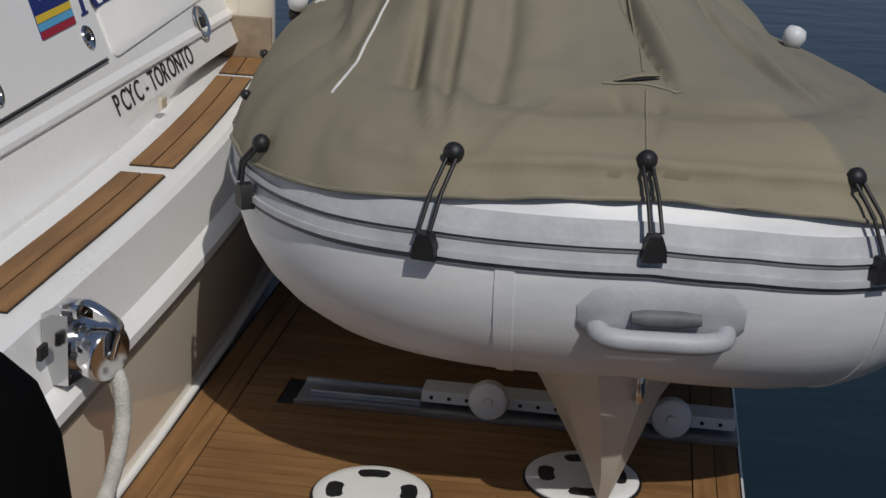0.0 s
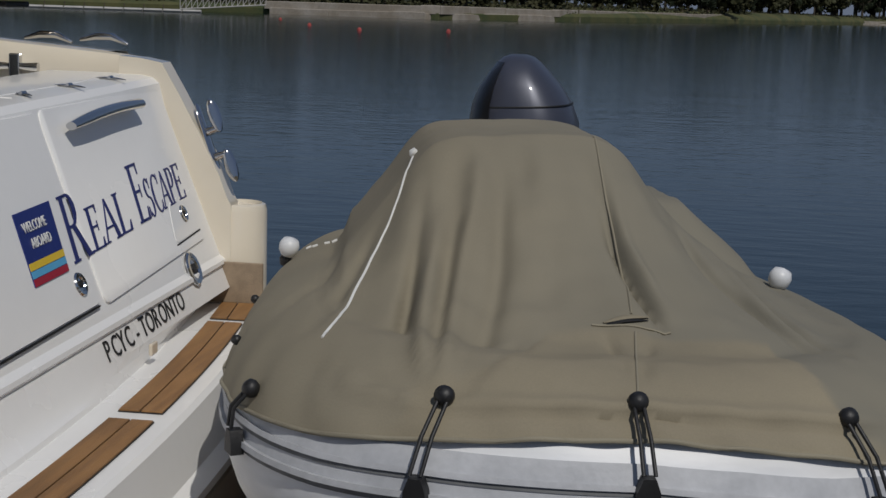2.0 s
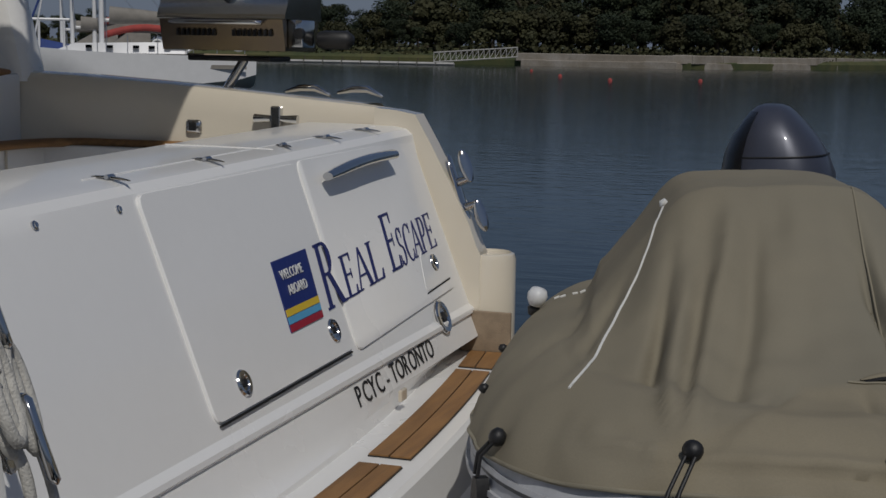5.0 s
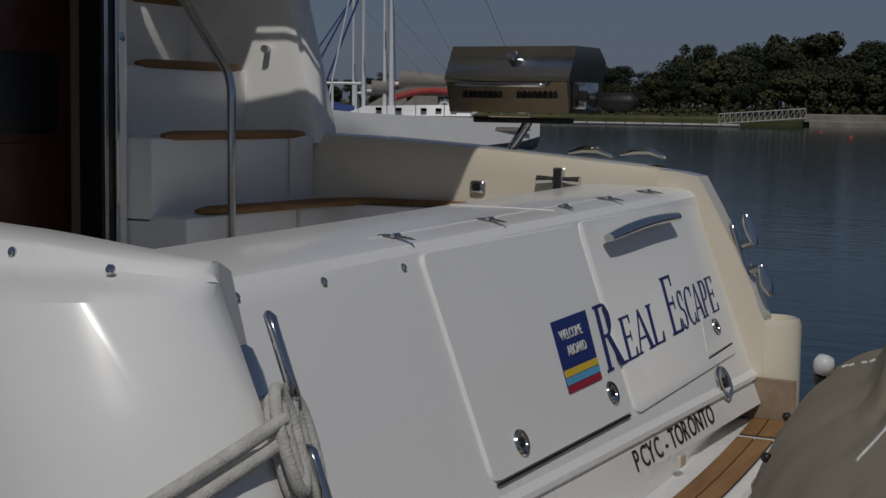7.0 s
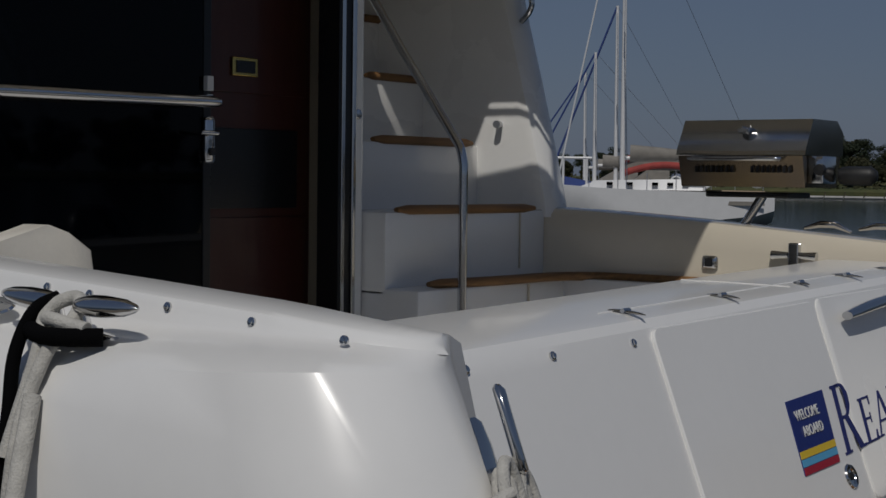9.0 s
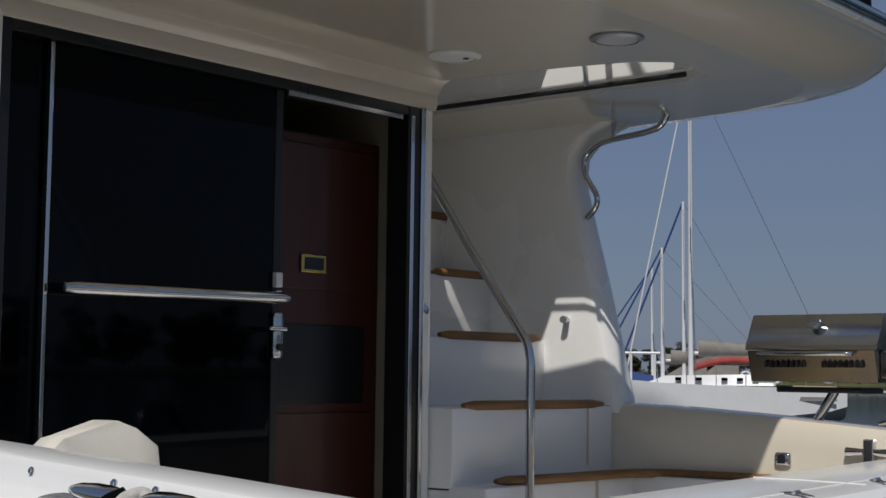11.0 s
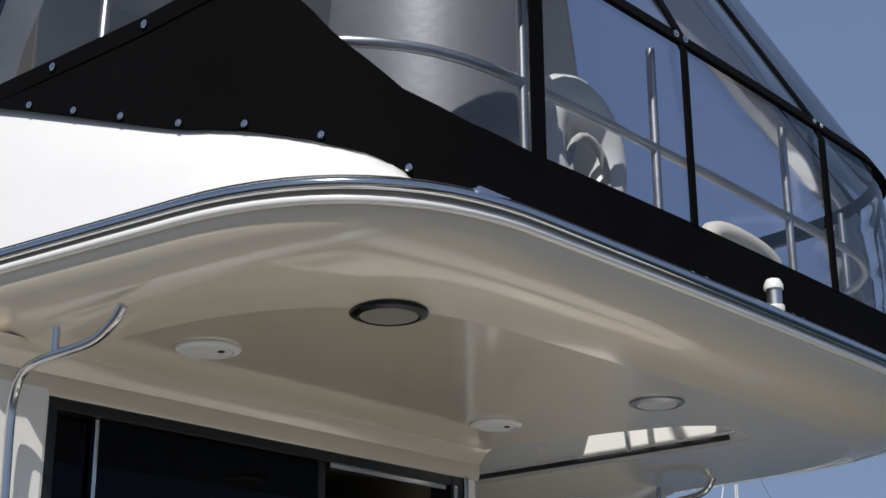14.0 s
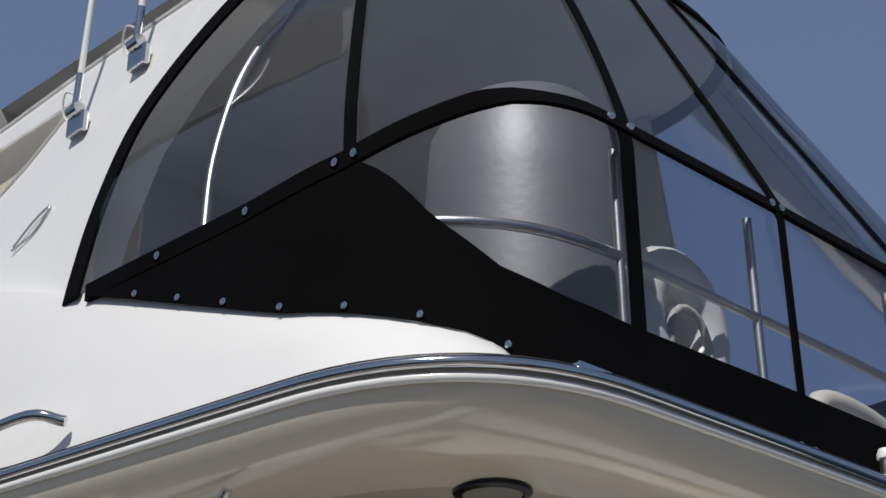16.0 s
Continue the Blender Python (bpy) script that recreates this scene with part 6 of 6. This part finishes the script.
part("cross_turn", sweep(smooth_path([(-2.24, 1.74, 1.272), (-2.16, 1.69, 1.29), (-2.07, 1.70, 1.275)], 6), 0.0135, 12), ROPE, ml2, "", 60)
part("chafe_sleeve", sweep(smooth_path([(-2.25, 1.72, 1.262), (-2.2, 1.68, 1.268), (-2.16, 1.67, 1.262), (-2.10, 1.67, 1.262), (-2.05, 1.72, 1.262)], 6), 0.017, 12), BLACK, ml2, "black fabric chafe sleeve", 60)
part("chafe_strap", sweep(smooth_path([(-2.19, 1.735, 1.325), (-2.205, 1.69, 1.30), (-2.215, 1.655, 1.22), (-2.19, 1.62, 1.10), (-2.2, 1.58, 0.9)], 6), 0.013, 12), BLACK, ml2, "", 60)
ml3 = thing("mooring_line", (-1.9, 1.5, 0.9), "white mooring line hanging from the side cleat", "rope")
part("line", sweep(smooth_path([(-2.13, 1.63, 1.16), (-2.08, 1.55, 0.98), (-2.0, 1.45, 0.78), (-1.95, 1.3, 0.4)], 6), 0.0165, 12), ROPE, ml3, "", 60)

# ---- far shore, docks and moored boats ----


def bearing(az, dist, z=0.0):
    """A place by its bearing left of the starboard way, in degrees, and its distance."""
    return Vector((-math.sin(radians(az)) * dist, math.cos(radians(az)) * dist, z))


SHORE = [(75, 330), (50, 290), (36, 260), (29, 235), (24, 222), (19, 218), (14.6, 212), (8, 205), (3, 235), (-2, 310), (-8, 480), (-20, 560), (-45, 400), (-80, 300)]
front = [bearing(a, d, -0.5) for a, d in SHORE]
secs = []
for (a, d), p in zip(SHORE, front):
    q = bearing(a, 1.0).normalized()
    secs.append([p + Vector((0, 0, -1)), p + Vector((0, 0, 0.9)), p + q * 1.0 + Vector((0, 0, 1.3)), p + q * 12 + Vector((0, 0, 2.4)), p + q * 60 + Vector((0, 0, 3.0)), p + q * 1500 + Vector((0, 0, 3.0))])
solo("shore_bank", loft(secs, False, False), BANK, "scrubby green far bank of the harbour", "bank", kind="structure")


def shore_at(az):
    return keyed(-az, [(-a, d) for a, d in SHORE])


# rough stone revetment of separate blocks
wall_ = thing("stone_revetment", bearing(6, shore_at(6) - 0.5, -0.4), "weathered pale stone and concrete revetment along the shore", "sea wall")
rw = random.Random(3)
for course in range(2):
    az = 14.4 + 0.2 * course
    while az > -16:
        d = shore_at(az) - 1.2 + 0.45 * course
        w = rw.uniform(1.4, 2.8)
        p, q = bearing(az, d), bearing(az - math.degrees(2 * w / d), shore_at(az - math.degrees(2 * w / d)) - 1.2 + 0.45 * course)
        u = (q - p).normalized()
        back = Vector((-u.y, u.x, 0)) * (1 if Vector((-u.y, u.x, 0)).dot(p) > 0 else -1)
        h = (1.0 if az > -3 else 0.7) * rw.uniform(0.93, 1.07)
        jut = rw.uniform(-0.12, 0.12)
        z_ = -0.5 + course * (0.92 if az > -3 else 0.62)
        blk = []
        for e_, k_ in ((p - u * 0.05, 0.96), (p + u * 0.08, 1.0), ((p + q) / 2, rw.uniform(0.95, 1.04)), (q - u * 0.08, 1.0), (q + u * 0.05, 0.96)):
            f0 = e_ + back * jut
            blk.append([f0 + Vector((0, 0, z_ - 0.1)), f0 + back * 0.03 + Vector((0, 0, z_ + h * k_ * 0.9)), f0 + back * 0.12 + Vector((0, 0, z_ + h * k_)), f0 + back * 1.3 + Vector((0, 0, z_ + h * k_)), f0 + back * 1.3 + Vector((0, 0, z_ - 0.1))])
        part("stone_block", loft(blk), STONE, wall_)
        az -= math.degrees(2 * w / d)


def make_tree(seed, h, spread, mat):
    """A broad-leaved tree at the origin: tapered trunk, limbs, a ragged crown of leaf clumps."""
    rnd = random.Random(seed)
    t = thing("tree", (0, 0, 0), "broad-leaved tree in dark early-autumn leaf on the far shore", "tree", "trees on the far shore")
    tb = sweep([(0, 0, 0), (0.1, 0.05, h * 0.3), (0.0, 0.15, h * 0.62)], [0.28, 0.2, 0.08], 8)
    for k in range(5):
        a = rnd.uniform(0, 6.3)
        z0 = h * rnd.uniform(0.25, 0.5)
        sweep([(0.05, 0.05, z0), (math.cos(a) * spread * 0.4, math.sin(a) * spread * 0.4, z0 + h * 0.18), (math.cos(a) * spread * 0.75, math.sin(a) * spread * 0.75, z0 + h * 0.28)], [0.11, 0.07, 0.03], 6, bm=tb)
    part("trunk", tb, BARK, t)
    verts, faces = [], []
    lobes = [(rnd.uniform(-.6, .6) * spread, rnd.uniform(-.6, .6) * spread, h * rnd.uniform(0.22, 0.9), rnd.uniform(0.24, 0.45) * spread) for _ in range(17)]
    lobes.append((0, 0, h * 0.86, spread * 0.3))
    for lx, ly, lz, lr in lobes:
        for _ in range(230):
            v = Vector((rnd.gauss(0, 1), rnd.gauss(0, 1), rnd.gauss(0, 1))).normalized()
            c = Vector((lx, ly, lz)) + Vector((v.x, v.y, v.z * 0.85)) * lr * rnd.uniform(0.6, 1.06)
            if c.z < h * 0.06:
                continue
            s = rnd.uniform(0.09, 0.24)
            facing = (v + Vector((rnd.gauss(0, 1), rnd.gauss(0, 1), rnd.gauss(0, 1) + 0.3)) * 0.45).normalized()
            u = facing.orthogonal().normalized()
            u = Matrix.Rotation(rnd.uniform(0, 6.3), 3, facing) @ u
            w = facing.cross(u)
            n = len(verts)
            verts += [c + u * s, c + w * s * 0.8, c - u * s * 0.9, c - w * s]
            faces.append((n, n + 1, n + 2, n + 3))
    me = bpy.data.meshes.new("crown")
    me.from_pydata([tuple(v) for v in verts], [], faces)
    me.materials.append(mat)
    cr = new("crown", me)
    cr.parent = t
    return t


protos = [make_tree(11, 9.0, 3.6, LEAVES[0]), make_tree(12, 10.5, 3.4, LEAVES[1]), make_tree(13, 7.5, 3.8, LEAVES[1]), make_tree(14, 6.0, 3.0, LEAVES[2]), make_tree(15, 11.5, 4.0, LEAVES[0]), make_tree(16, 4.5, 2.6, LEAVES[2])]
rt = random.Random(5)
CREST = [(-36, 3.0), (-24, 4.5), (-22, 6.5), (-20.5, 5.2), (-19, 7.6), (-17, 8.6), (-15, 9.6), (-10, 9.0), (-6, 9.6), (0, 9.0), (10, 9.0), (40, 9)]
for row in range(3):
    az = 33.0
    while az > -62:
        d = shore_at(az) + 6 + row * 9 + rt.uniform(-2.5, 2.5)
        want = keyed(-az, CREST) * (0.55, 0.85, 1.08)[row] * rt.uniform(0.68, 1.02) * d / 195
        pr = rt.choice(protos if row else protos[2:])
        hh = {0: 9.0, 1: 10.5, 2: 7.5, 3: 6.0, 4: 11.5, 5: 4.5}[protos.index(pr)]
        p = bearing(az, d, 1.6 + 0.03 * row * 9)
        k = want / hh
        c = copy_thing(pr, pose(p.x, p.y, p.z, 0, 0, rt.uniform(0, 360)))
        c.scale = (k * rt.uniform(0.9, 1.3), k * rt.uniform(0.9, 1.3), k)
        az -= rt.uniform(0.5, 0.95) * (1 if az > -14 else 2.6)
for k, pr in enumerate(protos):
    p = bearing(-20 - 3 * k, shore_at(-20) + 25, 2.0)
    pr.location = p
# low scrub at the water's edge
rs = random.Random(8)
verts, faces = [], []
for k in range(9000):
    az = rs.uniform(-18, 34)
    d = shore_at(az) + rs.uniform(0.8, 7)
    c = bearing(az, d, 0.4 + rs.random() ** 2 * 2.2)
    u = Vector((rs.gauss(0, 1), rs.gauss(0, 1), rs.gauss(0, 1))).normalized()
    w = u.orthogonal().normalized()
    s = rs.uniform(0.15, 0.4)
    n = len(verts)
    verts += [c + u * s, c + w * s, c - u * s, c - w * s]
    faces.append((n, n + 1, n + 2, n + 3))
me = bpy.data.meshes.new("shore_scrub")
me.from_pydata([tuple(v) for v in verts], [], faces)
me.materials.append(LEAVES[2])
tagged(new("shore_scrub", me), "yellowing scrub along the water's edge", "scrub", kind="stuff")

# low floating dock and gangway truss
fd = thing("floating_dock", bearing(20, 190, -0.4), "long low floating dock with short posts", "dock")
for k in range(14):
    p = bearing(27 - k * 0.72, 198 - k * 0.6)
    q = bearing(27 - (k + 0.93) * 0.72, 198 - (k + 0.93) * 0.6)
    part("dock_section", sweep([(p.x, p.y, -0.18), (q.x, q.y, -0.18)], 0.3, 6, 0.8), DOCK, fd)
    part("dock_post", sweep([(p.x, p.y, -0.5), (p.x, p.y, 0.55)], 0.07, 6), BARK, fd)
gw = thing("gangway", bearing(16, 185, 0.2), "grey truss gangway to the shore", "gangway")
ga, gb = bearing(17.75, 184, 0.1), bearing(14.55, 184, 0.9)
for z in (0.0, 1.15):
    part("chord", sweep([ga + Vector((0, 0, z)), gb + Vector((0, 0, z))], 0.09, 6), DOCK, gw)
for k in range(16):
    a = ga.lerp(gb, k / 15)
    part("truss_post", sweep([a, a + Vector((0, 0, 1.15))], 0.05, 5), DOCK, gw)
    if k < 15:
        b = ga.lerp(gb, (k + 1) / 15)
        part("truss_diagonal", sweep([a, b + Vector((0, 0, 1.15))], 0.04, 5), DOCK, gw)


def sailboat(az_stern, az_bow, dist, hull_h, masts, name_label, dark=False):
    """A moored sailing yacht, side on."""
    a, b = bearing(az_bow, dist), bearing(az_stern, dist)
    ax = (b - a).normalized()
    L = (b - a).length
    side = Vector((-ax.y, ax.x, 0))
    sb = thing("sailboat", (*((a + b) / 2).xy, -0.4), name_label, "sailboat", "boats moored across the basin")
    secs = []
    for t, w, z0, z1 in ((0, 0.05, 0.5, hull_h + 0.35), (0.08, 0.6, 0.0, hull_h + 0.28), (0.25, 1.3, -0.3, hull_h + 0.15), (0.5, 1.7, -0.4, hull_h + 0.05), (0.75, 1.6, -0.35, hull_h), (0.93, 1.3, 0.0, hull_h), (1.0, 1.15, 0.35, hull_h)):
        c = a + ax * L * t + Vector((0, 0, -0.4))
        secs.append([c + side * -w + Vector((0, 0, z1)), c + side * -w * 0.96 + Vector((0, 0, z0 + (z1 - z0) * 0.4)), c + Vector((0, 0, z0)), c + side * w * 0.96 + Vector((0, 0, z0 + (z1 - z0) * 0.4)), c + side * w + Vector((0, 0, z1))])
    part("hull", loft(secs), SAILHULL, sb, "", 50)
    def at(t, z, o=0.0):
        return a + ax * L * t + side * o + Vector((0, 0, z - 0.4))
    cab_ = [[at(t, hull_h + 0.05, o * 0.95), at(t, hull_h + hgt, o * 0.8), at(t, hull_h + hgt, -o * 0.8), at(t, hull_h + 0.05, -o * 0.95)] for t, hgt, o in ((0.22, 0.12, 0.5), (0.30, 0.42, 0.9), (0.6, 0.5, 1.1), (0.72, 0.5, 1.1), (0.73, 0.1, 1.1))]
    cb_ = part("cabin", loft(cab_), SAILHULL, sb, "", 40)
    for t in (0.34, 0.42, 0.52, 0.58, 0.64):
        part("cabin_window", loft([[at(t, hull_h + 0.24, s_), at(t + 0.024, hull_h + 0.24, s_), at(t + 0.024, hull_h + 0.36, s_), at(t, hull_h + 0.36, s_)] for s_ in (1.08, -1.12)]), GLASSDARK, cb_)
    part("deck_stripe", sweep([at(t, hull_h + 0.12 - 0.05 * t * 2, 0) + side * 0 for t in (0.05, 0.5, 0.97)], 0.05, 6), TEAK_GREY, sb)
    for t, top in masts:
        m0 = at(t, hull_h + 0.3)
        m1 = at(t - 0.004, top + 0.4)
        part("mast", sweep([m0, m1], [0.11, 0.08], 8), SAILHULL, sb, "", 60)
        part("boom", sweep([at(t + 0.01, hull_h + 1.35), at(min(0.97, t + 0.40), hull_h + 1.3)], 0.08, 8), SAILHULL, sb, "", 60)
        part("sail_cover", sweep([at(t + 0.03, hull_h + 1.55), at(t + 0.15, hull_h + 1.52), at(min(0.95, t + 0.38), hull_h + 1.40)], [0.30, 0.24, 0.12], 8, 1.2), GREYCANVAS, sb, "grey sail cover", 60)
        part("forestay", sweep([at(max(0.02, t - 0.26), hull_h + 0.5), m1], 0.055 if dark else 0.035, 6), BLUECANVAS if dark else SAILHULL, sb)
        part("backstay", sweep([at(0.98, hull_h + 0.3), m1], 0.012, 4), ALU, sb)
        part("spreader", sweep([at(t, top * 0.55) + side * 0.9, at(t, top * 0.55) - side * 0.9], 0.03, 5), ALU, sb)
        for s_ in (-1, 1):
            part("shroud", sweep([at(t + 0.02, hull_h + 0.1, 1.4 * s_), at(t, top * 0.55, 0.9 * s_), m1], 0.012, 4), ALU, sb)
    part("dodger", loft([[at(t, hull_h + 0.3, o), at(t, hull_h + zz, o * 0.9), at(t, hull_h + zz, -o * 0.9), at(t, hull_h + 0.3, -o)] for t, zz, o in ((0.66, 0.55, 1.1), (0.72, 1.15, 1.1), (0.80, 1.2, 1.1))]), GREYCANVAS, sb, "grey spray hood", 40)
    for k in range(9):
        t = 0.04 + k * 0.115
        part("stanchion", sweep([at(t, hull_h + 0.1, -1.2 if 0.1 < t < 0.95 else -0.4), at(t, hull_h + 0.75, -1.2 if 0.1 < t < 0.95 else -0.4)], 0.018, 5), ALU, sb)
    part("life_ring", sweep([at(0.93, hull_h + 0.55) + (ax * math.cos(q) + Vector((0, 0, 1)) * math.sin(q)) * 0.30 - side * 1.2 for q in np.linspace(0, 6.2832, 16)], 0.08, 8), WHITE, sb, "white life ring", 60)
    part("name_bar", box(-0.8, 0.8, -0.01, 0.01, -0.08, 0.08), GREYCANVAS, sb, "illegible name as a plain bar").matrix_basis = Matrix.Translation(at(0.88, hull_h * 0.72, -1.45)) @ Matrix.Rotation(math.atan2(ax.y, ax.x), 4, "Z")
    return sb


sailboat(24.6, 34.0, 62, 1.55, ((0.40, 14.5),), "white sailing yacht with a bare mast moored in the basin")
sailboat(26.5, 36.5, 78, 1.4, ((0.60, 10.6), (0.52, 8.2)), "white ketch with bare masts and blue furled jibs", True)
sailboat(27.5, 38.5, 92, 1.4, ((0.62, 8.2),), "small white sailing boat with a blue furled jib", True)
rc = thing("canopied_launch", (*bearing(28.6, 72).xy, -0.4), "launch with a faded red canopy on hoops", "boat")
for k, z in enumerate((3.0, 2.4)):
    part("canopy", sweep([bearing(30.3 - 3.4 * t, 72, z - 0.5 + 0.45 * math.sin(math.pi * t)) for t in np.linspace(0, 1, 9)], 0.16, 8, 1.0), REDCANVAS, rc, "faded red canopy", 60)
part("canopy_cloth", loft([[bearing(30.3 - 3.4 * t, 72, 2.1), bearing(30.3 - 3.4 * t, 72, 2.5 + 0.45 * math.sin(math.pi * t)), bearing(30.3 - 3.4 * t, 74, 2.5 + 0.45 * math.sin(math.pi * t)), bearing(30.3 - 3.4 * t, 74, 2.1)] for t in np.linspace(0, 1, 7)]), GREYCANVAS, rc, "", 60)
part("hull", loft([[bearing(31 - 4.4 * t, 72 - w, 0.9), bearing(31 - 4.4 * t, 72, -0.5), bearing(31 - 4.4 * t, 72 + w, 0.9)] for t, w in ((0, 0.1), (0.2, 1.0), (0.6, 1.3), (1, 1.2))]), SAILHULL, rc, "", 60)
mb = thing("blue_cover_boat", (*bearing(32.8, 70).xy, -0.4), "small cruiser with blue canvas and a white rail frame", "boat")
part("hull", loft([[bearing(36 - 5.0 * t, 70 - w, 1.2), bearing(36 - 5.0 * t, 70, -0.5), bearing(36 - 5.0 * t, 70 + w, 1.2)] for t, w in ((0, 0.1), (0.2, 1.0), (0.6, 1.3), (1, 1.2))]), SAILHULL, mb, "", 60)
part("cover", loft([[bearing(35 - 3.6 * t, 69.4, 1.2), bearing(35 - 3.6 * t, 69.6, 1.2 + h_), bearing(35 - 3.6 * t, 71, 1.2 + h_), bearing(35 - 3.6 * t, 71, 1.2)] for t, h_ in ((0, 0.1), (0.3, 0.5), (0.7, 0.55), (1, 0.3))]), BLUECANVAS, mb, "blue canvas cover", 60)
for t in (0.2, 0.5, 0.8):
    part("frame_post", sweep([bearing(34 - 3 * t, 69.5, 1.2), bearing(34 - 3 * t, 69.5, 2.6)], 0.06, 6), SAILHULL, mb)
part("frame_bar", sweep([bearing(33.7, 69.5, 2.6), bearing(31.4, 69.5, 2.6)], 0.07, 6), SAILHULL, mb)
# small red marker floats
for az, d in ((12.9, 120), (11.0, 105), (7.6, 110), (14.0, 150)):
    p = bearing(az, d, -0.4)
    solo("marker_float", lathe([(0.001, -0.1), (0.14, -0.05), (0.16, 0.08), (0.10, 0.2), (0.001, 0.24)], Matrix.Translation(p), 12), REDCANVAS, "small red marker float on the water", "float", "floats on the water", smooth=60)

# ---- teak planks of the platform ----
y = 2.35
while y < 5.40:
    inside = 3.25 < y + 0.022 < 3.43
    spans = [(-0.930, -0.835)] if inside else [(-0.930, 0.180)]
    for x0, x1 in spans:
        b = box(x0, x1, y + 0.0015, y + 0.0435, -0.004, 0.0)
        part("plank", b, TEAK, plat)
    y += 0.0455
for x0, x1 in ((-1.033, -0.984), (-0.9815, -0.9335), (0.1835, 0.234), (0.2365, 0.287)):
    part("border_plank", box(x0, x1, 2.2, 5.38, -0.004, 0.001), TEAK_Y, plat)
for y0, y1 in ((3.216, 3.259), (3.421, 3.464)):
    part("track_border", box(-0.835, 0.180, y0, y1, -0.004, 0.0015), TEAK, plat)
